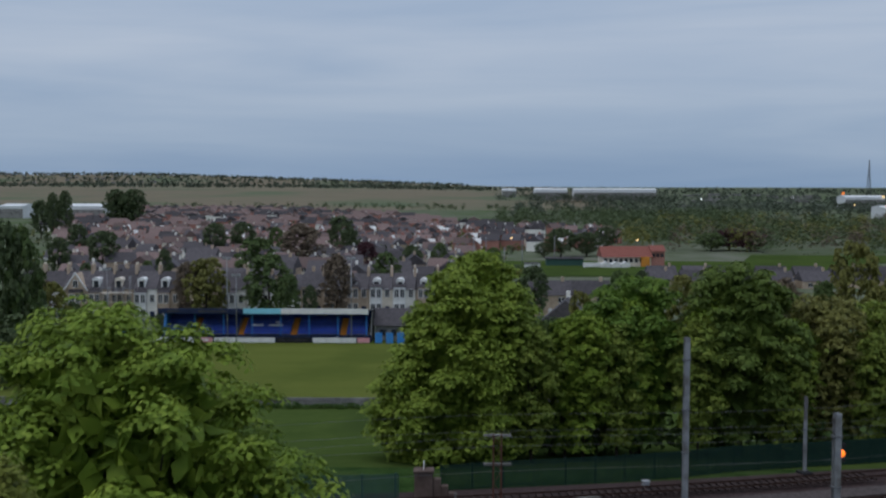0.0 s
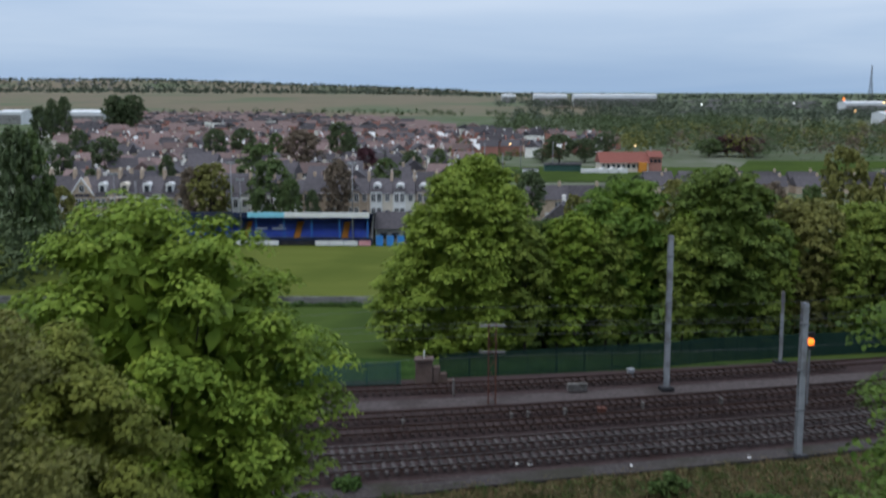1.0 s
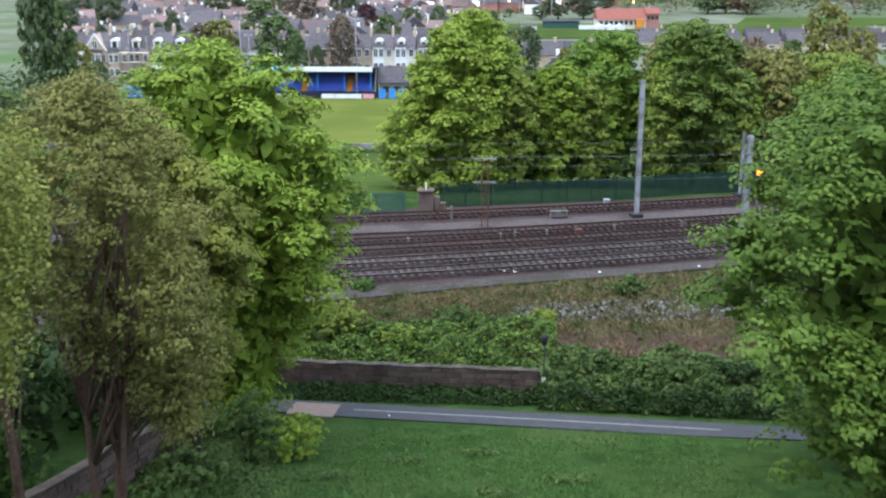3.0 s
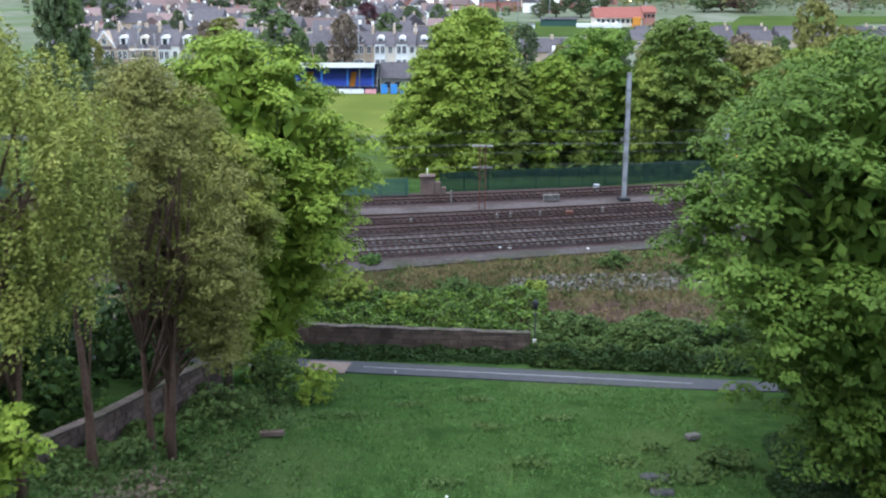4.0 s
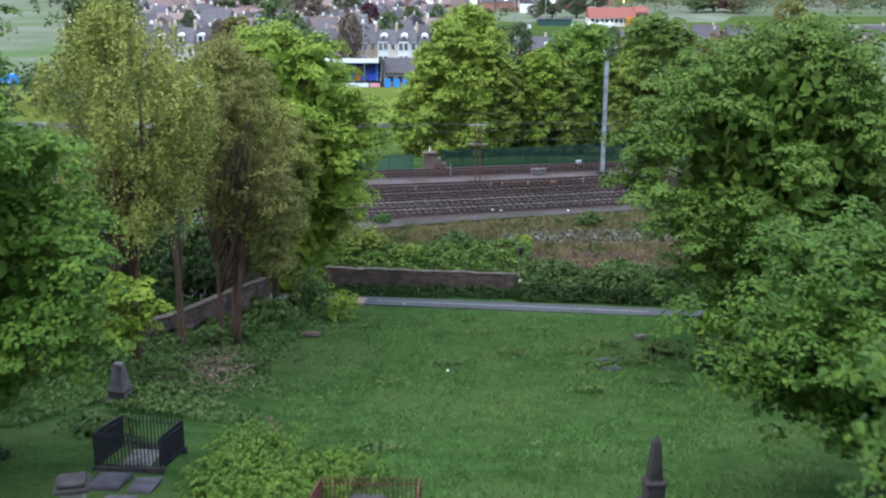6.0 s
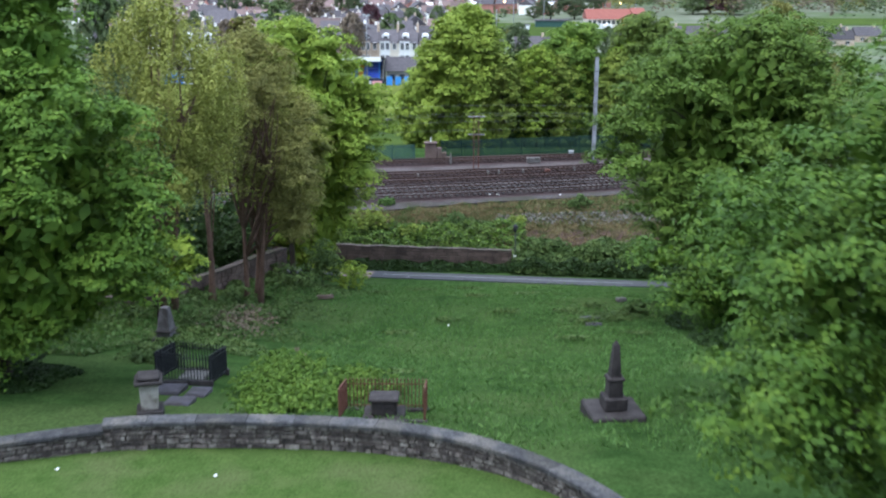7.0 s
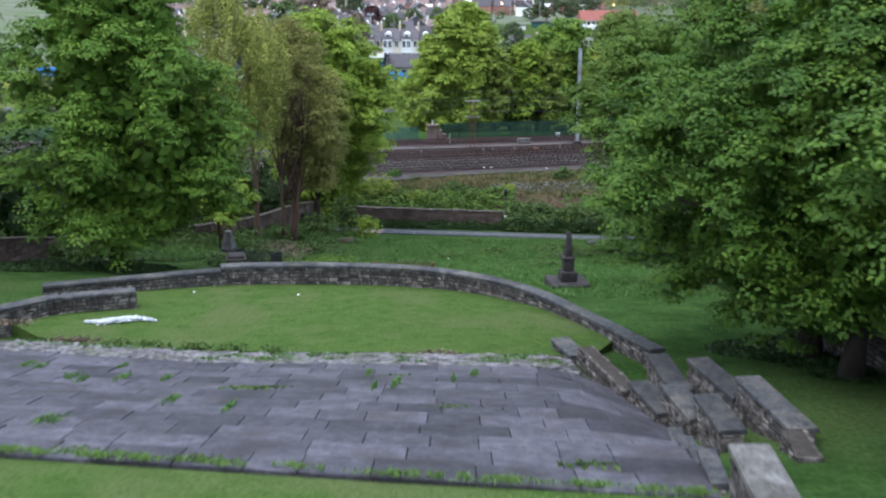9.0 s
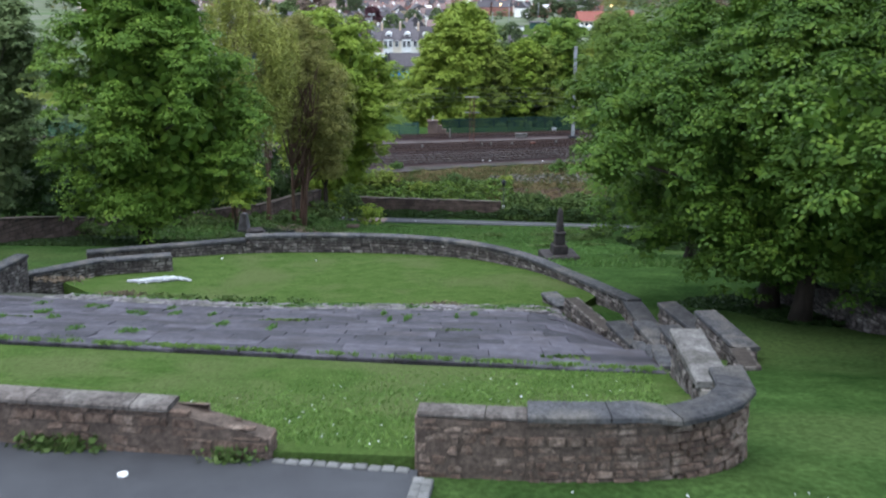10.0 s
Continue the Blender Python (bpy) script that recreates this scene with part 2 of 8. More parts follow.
M_RENDER = mat("white_render", (0.70, 0.68, 0.64), (0.85, 0.83, 0.78), 0.6, 0.85, 0.1, rand="object", spread=0.12)
M_CREAM = mat("cream_render", (0.5750, 0.5175, 0.4370), (0.7130, 0.6440, 0.5520), 0.6, 0.85, 0.1)
M_SANDST = mat("sandstone", (0.36, 0.275, 0.205), (0.53, 0.42, 0.325), 1.2, 0.9, 0.3, 4.0)
M_BRICK = mat("red_brick", (0.3000, 0.1380, 0.1140), (0.4080, 0.1980, 0.1620), 1.5, 0.9, 0.2, rand="object", spread=0.2)
M_SLATE = mat("grey_slate", (0.052, 0.047, 0.053), (0.092, 0.083, 0.091), 1.2, 0.8, 0.3, 5.0, rand="object", spread=0.35)
M_TILE = mat("brown_roof_tile", (0.130, 0.090, 0.086), (0.195, 0.138, 0.130), 1.2, 0.85, 0.3, 5.0, rand="object", spread=0.3)
M_REDTILE = mat("red_roof_tile", (0.1900, 0.0650, 0.0520), (0.2600, 0.0960, 0.0760), 1.2, 0.85, 0.3, 5.0)
M_GLASS = mat("dark_window", (0.020, 0.024, 0.030), (0.045, 0.050, 0.060), 0.8, 0.15, 0.0)
M_BLUE = mat("blue_paint", (0.020, 0.055, 0.300), (0.035, 0.090, 0.420), 2.0, 0.5, 0.05)
M_SEAT = mat("blue_plastic_seat", (0.045, 0.085, 0.420), (0.070, 0.130, 0.540), 2.0, 0.45, 0.0, rand="object")
M_SKYBLUE = mat("pale_blue_board", (0.220, 0.560, 0.700), (0.260, 0.620, 0.760), 1.0, 0.5, 0.0)
M_CYAN = mat("bright_blue_paint", (0.040, 0.210, 0.560), (0.060, 0.260, 0.640), 1.0, 0.5, 0.0)
M_ORANGE = mat("orange_step_paint", (0.520, 0.200, 0.030), (0.640, 0.270, 0.050), 2.0, 0.7, 0.1)
M_BLACK = mat("black_board", (0.010, 0.010, 0.012), (0.030, 0.030, 0.034), 1.0, 0.5, 0.0)
M_NAVY = mat("navy_board", (0.012, 0.020, 0.055), (0.022, 0.034, 0.080), 1.0, 0.5, 0.0)
M_PINKB = mat("pink_board", (0.640, 0.280, 0.300), (0.720, 0.380, 0.400), 1.0, 0.5, 0.0)
M_CONC = mat("weathered_concrete", (0.1760, 0.1720, 0.1680), (0.2880, 0.2800, 0.2720), 0.8, 0.9, 0.3, c3=(0.1200, 0.1200, 0.1120), coarse=0.3)
M_METALROOF = mat("white_metal_roof", (0.58, 0.60, 0.62), (0.72, 0.73, 0.74), 0.2, 0.5, 0.0)
M_RUBBLE = mat("broken_stone", (0.110, 0.100, 0.095), (0.210, 0.195, 0.185), 2.0, 0.95, 0.5, rand="island", spread=0.5)
M_EDGE = mat("worn_edging_stone", (0.070, 0.065, 0.072), (0.155, 0.143, 0.148), 2.0, 0.95, 0.5, rand="island", c3=(0.075, 0.078, 0.055), coarse=0.8, spread=0.55, grain=9.0)
M_DRY = mat("dry_grass", (0.1200, 0.0935, 0.0462), (0.1980, 0.1518, 0.0798), 2.0, 0.95, 0.3, rand="island", spread=0.35, c3=(0.0720, 0.0825, 0.0263), coarse=0.5)
M_BANK = mat("dry_bank_grass", (0.0520, 0.0440, 0.0250), (0.1000, 0.0830, 0.0500), 0.9, 0.95, 0.8, 12.0, c3=(0.0350, 0.0540, 0.0200), coarse=0.25, spec=0.0, grain=7.0, grit=0.4)
M_EARTH = mat("reddish_earth", (0.0420, 0.0250, 0.0190), (0.0720, 0.0450, 0.0350), 1.5, 0.95, 0.6, c3=(0.0330, 0.0380, 0.0150), coarse=0.6, grain=6.0)
M_ROADSTONE = mat("granite_sett", (0.0945, 0.0945, 0.0927), (0.1470, 0.1470, 0.1435), 4.0, 0.8, 0.3, rand="object")
M_CAR = mat("car_paint", (0.10, 0.10, 0.11), (0.16, 0.16, 0.17), 0.5, 0.3, 0.0, rand="object", spread=0.9)
L_MAPLE = leaf_mat("maple_leaf", (0.0370, 0.0860, 0.0120), (0.0840, 0.1560, 0.0200), (0.1580, 0.2400, 0.0330))
# Darkened copy of the maple leaf, carrying the shade on the eastern maples
L_SHADEMAPLE = leaf_mat("shaded_maple_leaf", (0.0215, 0.0560, 0.0080), (0.0520, 0.1060, 0.0130), (0.1130, 0.1780, 0.0200))
L_LIME = leaf_mat("fresh_leaf", (0.0919, 0.1565, 0.0197), (0.1701, 0.2459, 0.0311), (0.2758, 0.3410, 0.0504))
L_DOME = leaf_mat("beech_leaf", (0.1015, 0.1569, 0.0218), (0.1817, 0.2502, 0.0354), (0.2891, 0.3516, 0.0555))
L_OLIVE = leaf_mat("olive_leaf", (0.0900, 0.0950, 0.0270), (0.1640, 0.1640, 0.0450), (0.2480, 0.2380, 0.0690))
L_GOLD = leaf_mat("golden_leaf", (0.0880, 0.1080, 0.0190), (0.1550, 0.1750, 0.0310), (0.2350, 0.2500, 0.0480))
L_WILLOW = leaf_mat("willow_leaf", (0.1298, 0.1560, 0.0322), (0.2255, 0.2496, 0.0552), (0.3410, 0.3456, 0.0897))
L_DARK = leaf_mat("dark_leaf", (0.0249, 0.0586, 0.0128), (0.0471, 0.0926, 0.0182), (0.0784, 0.1323, 0.0276))
L_MID = leaf_mat("mid_leaf", (0.0789, 0.1231, 0.0231), (0.1501, 0.2006, 0.0341), (0.2480, 0.2850, 0.0535))
L_BROWN = leaf_mat("bronze_leaf", (0.0951, 0.0735, 0.0578), (0.1509, 0.1176, 0.0843), (0.2068, 0.1548, 0.1098))
L_PURPLE = leaf_mat("copper_leaf", (0.0446, 0.0164, 0.0218), (0.0764, 0.0300, 0.0373), (0.1101, 0.0464, 0.0537))
L_SPREAD = leaf_mat("spreading_tree_leaf", (0.0416, 0.0813, 0.0121), (0.0775, 0.1323, 0.0202), (0.1304, 0.1871, 0.0313))
L_STREET = leaf_mat("street_tree_leaf", (0.0500, 0.0830, 0.0300), (0.0850, 0.1260, 0.0420), (0.1300, 0.1720, 0.0600))
L_ASH = leaf_mat("ash_leaf", (0.0575, 0.0943, 0.0196), (0.1012, 0.1495, 0.0299), (0.1667, 0.2185, 0.0460))
L_PALE = leaf_mat("pale_tree_leaf", (0.0700, 0.1120, 0.0420), (0.1250, 0.1750, 0.0680), (0.1900, 0.2400, 0.1000))
L_FRESH = leaf_mat("fresh_tree_leaf", (0.0600, 0.1180, 0.0180), (0.1050, 0.1780, 0.0270), (0.1750, 0.2500, 0.0420))
L_LAWN = leaf_mat("lawn_blade", (0.0774, 0.1451, 0.0331), (0.1078, 0.1865, 0.0442), (0.1520, 0.2280, 0.0636))
# Near-black greens: the shade under the trees is put into this leaf colour
L_SHADELEAF = leaf_mat("shade_dark_leaf", (0.012, 0.028, 0.007), (0.022, 0.046, 0.011), (0.036, 0.064, 0.016))
# Lifted, greyer greens, partly to stand for haze over the town
L_FAR = leaf_mat("town_leaf", (0.0475, 0.0722, 0.0340), (0.0798, 0.1102, 0.0493), (0.1178, 0.1482, 0.0680))
# Pale greyed greens: distance haze is put into the leaf colour
L_HAZEHILL = leaf_mat("hazed_hill_leaf", (0.0700, 0.0900, 0.0640), (0.0920, 0.1140, 0.0800), (0.1180, 0.1400, 0.0980))
L_IVY = leaf_mat("bramble_leaf", (0.0340, 0.0680, 0.0182), (0.0660, 0.1080, 0.0286), (0.1120, 0.1520, 0.0468))
L_BRIGHT = leaf_mat("bright_shrub_leaf", (0.0462, 0.0966, 0.0150), (0.0850, 0.1530, 0.0224), (0.1394, 0.2074, 0.0340))
L_GRASS = leaf_mat("grass_blade", (0.0528, 0.1180, 0.0279), (0.0776, 0.1552, 0.0389), (0.1087, 0.1863, 0.0513))
L_BLOSSOM = leaf_mat("white_blossom", (0.4836, 0.5115, 0.5394), (0.6138, 0.6324, 0.6510), (0.7254, 0.7347, 0.7440))
E_ORANGE = lamp_mat("orange_lamp", (1.0, 0.22, 0.02), 2.2)
E_WARM = lamp_mat("warm_lamp", (1.0, 0.62, 0.26), 3.0)
E_RED = lamp_mat("red_lamp", (1.0, 0.06, 0.10), 2.5)
E_WHITE = lamp_mat("white_lamp", (0.95, 0.98, 1.0), 1.6)


# ---- mesh helpers ----
def mesh_of(name, verts, faces, material):
    me = bpy.data.meshes.new(name)
    me.from_pydata([tuple(v) for v in verts], [], [tuple(f) for f in faces])
    for m in (material if isinstance(material, (list, tuple)) else [material]):
        me.materials.append(m)
    me.update()
    return me


def part(name, bm, material, parent=None, label=""):
    """Links a bmesh as one mesh object under a thing or part."""
    me = bpy.data.meshes.new(name)
    bm.to_mesh(me)
    bm.free()
    me.materials.append(material)
    ob = new(name, me)
    if parent:
        ob.parent = parent
    if label:
        ob["label"] = label
    return ob


def piece(name, me, parent, m):
    ob = new(name, me)
    ob.parent = parent
    ob.matrix_basis = m
    return ob


def thing(name, label, category, at=None, group="", kind=""):
    ob = new(name)
    ob.empty_display_size = 0.3
    if at is not None:
        ob.matrix_basis = at
    return tagged(ob, label, category, group, kind)


def box(bm, x0, y0, z0, x1, y1, z1, bevel=0.0):
    """A box, if wanted with chamfered edges."""
    r = bmesh.ops.create_cube(bm, size=1.0)
    for v in r["verts"]:
        v.co = Vector(((x0 + x1) / 2 + v.co.x * (x1 - x0), (y0 + y1) / 2 + v.co.y * (y1 - y0), (z0 + z1) / 2 + v.co.z * (z1 - z0)))
    if bevel:
        es = list({e for v in r["verts"] for e in v.link_edges})
        bmesh.ops.bevel(bm, geom=es, offset=bevel, segments=1, affect="EDGES")


def boxes(rows, bevel=0.0):
    bm = bmesh.new()
    for r in rows:
        box(bm, *r, bevel=bevel)
    return bm


def prism(bm, outline, axis, a, b):
    """Extrudes a closed outline of (u, v) between a and b along axis 'x' (u=y, v=z) or 'y' (u=x, v=z)."""
    def at(u, v, w):
        return (w, u, v) if axis == "x" else (u, w, v)
    lo = [bm.verts.new(at(u, v, a)) for u, v in outline]
    hi = [bm.verts.new(at(u, v, b)) for u, v in outline]
    n = len(outline)
    bm.faces.new(lo)
    bm.faces.new(hi[::-1])
    for i in range(n):
        bm.faces.new((lo[i], hi[i], hi[(i + 1) % n], lo[(i + 1) % n]))
    bmesh.ops.recalc_face_normals(bm, faces=bm.faces)


def tube(bm, pts, radii, sides=6):
    """A tapered tube through points."""
    rings = []
    for i, p in enumerate(pts):
        p = Vector(p)
        d = Vector(pts[min(i + 1, len(pts) - 1)]) - Vector(pts[max(i - 1, 0)])
        q = d.to_track_quat("Z", "Y")
        rings.append([bm.verts.new(p + q @ Vector((radii[i] * math.cos(2 * math.pi * k / sides), radii[i] * math.sin(2 * math.pi * k / sides), 0))) for k in range(sides)])
    for a, b in zip(rings, rings[1:]):
        for k in range(sides):
            f = bm.faces.new((a[k], a[(k + 1) % sides], b[(k + 1) % sides], b[k]))
            f.smooth = True
    bm.faces.new(rings[0][::-1])
    bm.faces.new(rings[-1])


def spline(pts, n):
    """n points along a smooth line through pts, evenly by length."""
    P = np.array(pts, float)
    Q = np.vstack([2 * P[0] - P[1], P, 2 * P[-1] - P[-2]])
    out = []
    for i in range(len(P) - 1):
        a, b, c, d = Q[i:i + 4]
        for t in np.linspace(0, 1, 24, endpoint=False):
            out.append(0.5 * ((2 * b) + (c - a) * t + (2 * a - 5 * b + 4 * c - d) * t * t + (3 * b - a - 3 * c + d) * t ** 3))
    out.append(P[-1])
    out = np.array(out)
    s = np.concatenate([[0], np.cumsum(np.linalg.norm(np.diff(out[:, :2], axis=0), axis=1))])
    u = np.linspace(0, s[-1], n)
    return np.stack([np.interp(u, s, out[:, k]) for k in range(P.shape[1])], 1)


def leaves_mesh(name, pts, normals, size, material, rng, ratio=0.62, vary=0.35, upright=False):
    """One folded leaf of four corners at each point."""
    n = len(pts)
    s = (size * (1 + vary * rng.uniform(-1, 1, n)))[:, None]
    nn = normals / np.maximum(np.linalg.norm(normals, axis=1, keepdims=True), 1e-6)
    r = rng.normal(size=(n, 3))
    u = np.cross(nn, r)
    u /= np.maximum(np.linalg.norm(u, axis=1, keepdims=True), 1e-6)
    if upright:
        u = rng.normal(size=(n, 3)) * 0.62 + np.array([0, 0, 1.0])
        u /= np.linalg.norm(u, axis=1, keepdims=True)
        nn = np.cross(u, r)
        nn /= np.maximum(np.linalg.norm(nn, axis=1, keepdims=True), 1e-6)
    v = np.cross(nn, u)
    a, b = pts - u * s * 0.5, pts + u * s * 0.5
    c, d = pts + v * s * ratio * 0.5 + nn * s * 0.12, pts - v * s * ratio * 0.5 + nn * s * 0.12
    V = np.stack([a, d, b, c], 1).reshape(-1, 3)
    me = bpy.data.meshes.new(name)
    me.vertices.add(4 * n)
    me.vertices.foreach_set("co", V.ravel())
    me.loops.add(4 * n)
    me.loops.foreach_set("vertex_index", np.arange(4 * n, dtype=np.int32))
    me.polygons.add(n)
    me.polygons.foreach_set("loop_start", np.arange(0, 4 * n, 4, dtype=np.int32))
    me.polygons.foreach_set("loop_total", np.full(n, 4, dtype=np.int32))
    me.materials.append(material)
    me.update(calc_edges=True)
    return me


def crown_points(rng, lobes, clumps, per, spread, hang=0.0, layered=False, even=False):
    """Leaf clumps over the outside of many lobes (rows: centre and three radii): points and normals."""
    L = np.array(lobes, float)
    w = L[:, 3] * L[:, 4] + L[:, 4] * L[:, 5]
    k = rng.choice(len(L), clumps, p=w / w.sum())
    d = rng.normal(size=(clumps, 3))
    d[:, 2] = d[:, 2] * 0.8 + (0.62 if layered else 0.25)
    d /= np.linalg.norm(d, axis=1, keepdims=True)
    c = L[k, :3] + d * L[k, 3:] * (1.06 - 0.55 * rng.uniform(0, 1, (clumps, 1)) ** 2.2)
    q = rng.normal(size=(clumps, per, 3))
    q[:, :, 2] = np.abs(q[:, :, 2]) * 0.9 - 0.15
    q /= np.linalg.norm(q, axis=2, keepdims=True)
    o = q * spread * rng.uniform(0.55, 1.1, (clumps, per, 1)) * rng.uniform(0.7, 1.4, (clumps, 1, 1)) * np.array([1, 1, 0.62])
    # sprays droop outwards from the crown
    o[:, :, 2] -= 0.30 * (o[:, :, 0] * d[:, None, 0] + o[:, :, 1] * d[:, None, 1])
    if layered:
        # broad flat sprays, leaves thickest along their drooping rims
        o[:, :, :2] *= 1.08
        o[:, :, 2] = o[:, :, 2] * 0.62 - 0.26 * (o[:, :, 0] ** 2 + o[:, :, 1] ** 2) / spread
    if hang:
        o[:, :, 2] -= hang * np.abs(rng.normal(size=(clumps, per)))
        o[:, :, :2] *= 0.55
    p = (c[:, None, :] + o).reshape(-1, 3)
    nm = np.repeat(d, per, 0) * (0.45 if layered else 0.25) + q.reshape(-1, 3) * 0.75 + rng.normal(size=(clumps * per, 3)) * 0.24
    nm[:, 2] += 0.65 if layered else 0.30
    if even:
        nm = np.repeat(d, per, 0) + rng.normal(size=(clumps * per, 3)) * 0.22 + np.array([0, 0, 0.35])
    return p, nm


def make_lobes(rng, cx, cy, z0, z1, r, count, small=0.34, shape=0.45, boxy=2.0):
    """Lobes filling an uneven crown from z0 to z1 with greatest radius r at the given share of its height."""
    out = []
    for i in range(count):
        h = (i + rng.uniform(0.2, 0.8)) / count
        z = z0 + (z1 - z0) * (h ** 0.85)
        e = (h - shape) / (shape if h < shape else (1 - shape))
        rr = r * max(0.04, 1 - abs(e) ** boxy * 0.98) ** (1 / boxy)
        a = i * 2.399 + rng.uniform(-0.5, 0.5)
        q = small * r * rng.uniform(0.75, 1.25) * (0.72 + 0.4 * rr / r)
        k = max(0.0, rr - q * 0.75) * rng.uniform(0.72, 1.12)
        out.append((cx + k * math.cos(a), cy + k * math.sin(a), min(z, z1 - q * 0.55), q, q, q * 0.72))
    return out


def profile_lobes(rng, base, rows, count, small, deep):
    """Lobes filling a crown given by rows of height, west and east edge; deep is its depth against its width."""
    R = np.array(rows, float)
    zs = np.linspace(R[0, 0], R[-1, 0], 60)
    wide = (np.interp(zs, R[:, 0], R[:, 2]) - np.interp(zs, R[:, 0], R[:, 1])) / 2
    big = wide.max()
    cum = np.cumsum(wide + 0.25 * big)
    out = []
    for i in range(count):
        z = float(np.interp((i + rng.uniform(0.1, 0.9)) / count * cum[-1], cum, zs))
        a, b = np.interp(z, R[:, 0], R[:, 1]), np.interp(z, R[:, 0], R[:, 2])
        half = (b - a) / 2
        q = min(small * big * rng.uniform(0.7, 1.3), half)
        k = max(0.0, half - q * 0.85) * (rng.uniform(0.86, 1.06) if i % 5 else rng.uniform(0.2, 0.7))
        t = i * 2.399 + rng.uniform(-0.5, 0.5)
        out.append(((a + b) / 2 - base[0] + k * math.cos(t), k * deep * math.sin(t), min(max(z, R[0, 0] + q * 0.4), R[-1, 0] - q * 0.55) - base[2], q, q, q * 0.74))
    return out


def make_tree(label, at, height, r, z0, bark, leaf, seed, clumps=900, per=26, size=0.26, trunk=0.32, lobes=26, shape=0.45, small=0.34, spread=0.42, hang=0.0, lean=(0, 0), stems=1, group="", limbs=10, boxy=2.0, layered=False, profile=None, deep=0.9):
    """A tree standing at the pose at: trunk with limbs, and a crown of leaf clumps."""
    rng = np.random.default_rng(seed)
    t = thing("tree", label, "tree", at, group)
    if profile:
        lb = profile_lobes(rng, at.translation, profile, lobes, small, deep)
        z0, height = profile[0][0] - at.translation.z, profile[-1][0] - at.translation.z
        lean = (sum(p[1] + p[2] for p in profile) / 2 / len(profile) - at.translation.x, 0)
    else:
        lb = make_lobes(rng, lean[0], lean[1], z0, height, r, lobes, small, shape, boxy)
    bm = bmesh.new()
    for s in range(stems):
        ox, oy = (0, 0) if stems == 1 else (0.5 * math.cos(s * 2.2 + seed), 0.5 * math.sin(s * 2.2 + seed))
        top = Vector((lean[0] * 0.8 + ox * 2.2, lean[1] * 0.8 + oy * 2.2, z0 + (height - z0) * 0.62))
        pts, rad = [], []
        for k in range(8):
            f = k / 7
            pts.append(Vector((ox, oy, -0.4)).lerp(top, f) + Vector((math.sin(f * 5 + seed + s) * 0.16 * f * 2, math.cos(f * 4 + seed) * 0.14 * f * 2, 0)))
            rad.append(trunk / math.sqrt(stems) * (1.35 if k == 0 else 1.0) * (1 - 0.78 * f))
        tube(bm, pts, rad, 9)
        for j in range(s, min(limbs, len(lb)) * stems, stems):
            c = Vector(lb[(j * 7 + 3) % len(lb)][:3])
            f = 0.30 + 0.55 * ((j * 0.618) % 1)
            a = pts[int(f * 7)]
            mid = a.lerp(c, 0.5) + Vector((0, 0, 0.10 * (c - a).length))
            tube(bm, [a, a.lerp(mid, 0.6), mid, c], [trunk * 0.34, trunk * 0.25, trunk * 0.17, trunk * 0.05], 5)
    part("trunk", bm, bark, t)
    p, nm = crown_points(rng, lb, clumps, per, spread, hang, layered)
    if layered:
        # oversized leaves hidden inside, added to block light so the gaps go dark
        L = np.array(lb)
        n2 = clumps * 6
        k = rng.integers(0, len(L), n2)
        q = rng.normal(size=(n2, 3))
        q *= (rng.uniform(0.1, 0.56, n2) / np.linalg.norm(q, axis=1))[:, None]
        p, nm = np.concatenate([p, L[k, :3] + q * L[k, 3:]]), np.concatenate([nm, rng.normal(size=(n2, 3))])
        sizes = [np.full(len(p) - n2, size), np.full(n2, size * 2.0)]
        if profile:
            # hidden core of huge leaves round the limbs, stopping light through the crown
            n3 = clumps * 6
            R = np.array(profile)
            z = rng.uniform(R[0, 0] + 1.0, R[-1, 0] - 2.0, n3)
            a, b = np.interp(z, R[:, 0], R[:, 1]), np.interp(z, R[:, 0], R[:, 2])
            t3, q3 = rng.uniform(0, 2 * math.pi, n3), np.sqrt(rng.uniform(0, 1, n3)) * 0.56 * (b - a) / 2
            core = np.stack([(a + b) / 2 - at.translation.x + q3 * np.cos(t3), deep * q3 * np.sin(t3), z - at.translation.z], 1)
            p, nm = np.concatenate([p, core]), np.concatenate([nm, rng.normal(size=(n3, 3))])
            sizes.append(np.full(n3, size * 4.2))
        size = np.concatenate(sizes)
    crown = new("crown", leaves_mesh("crown", p, nm, size, leaf, rng))
    crown.parent = t
    return t


# ---- ground ----
PROF = [(-400, 19.03), (-62, 19.03), (-59.6, 18.95), (-53, 17.2), (-47, 15.6), (-40, 14.0), (-30, 12.0), (-20, 10.5), (-13.7, 9.3), (-10, 8.3), (-5, 7.1), (8, 3.9), (18, 1.8), (27, 0.9),
        (41, -2.6), (47, -2.95), (49.5, -2.7), (56, -1.2), (63, -0.35), (90, -0.25), (97, -0.4), (125, -4.2), (140, -5.05), (215, -5.05), (260, -6), (480, -10.5), (1000, -14), (1750, -17),
        (2600, 14), (3400, 6), (4900, 12)]


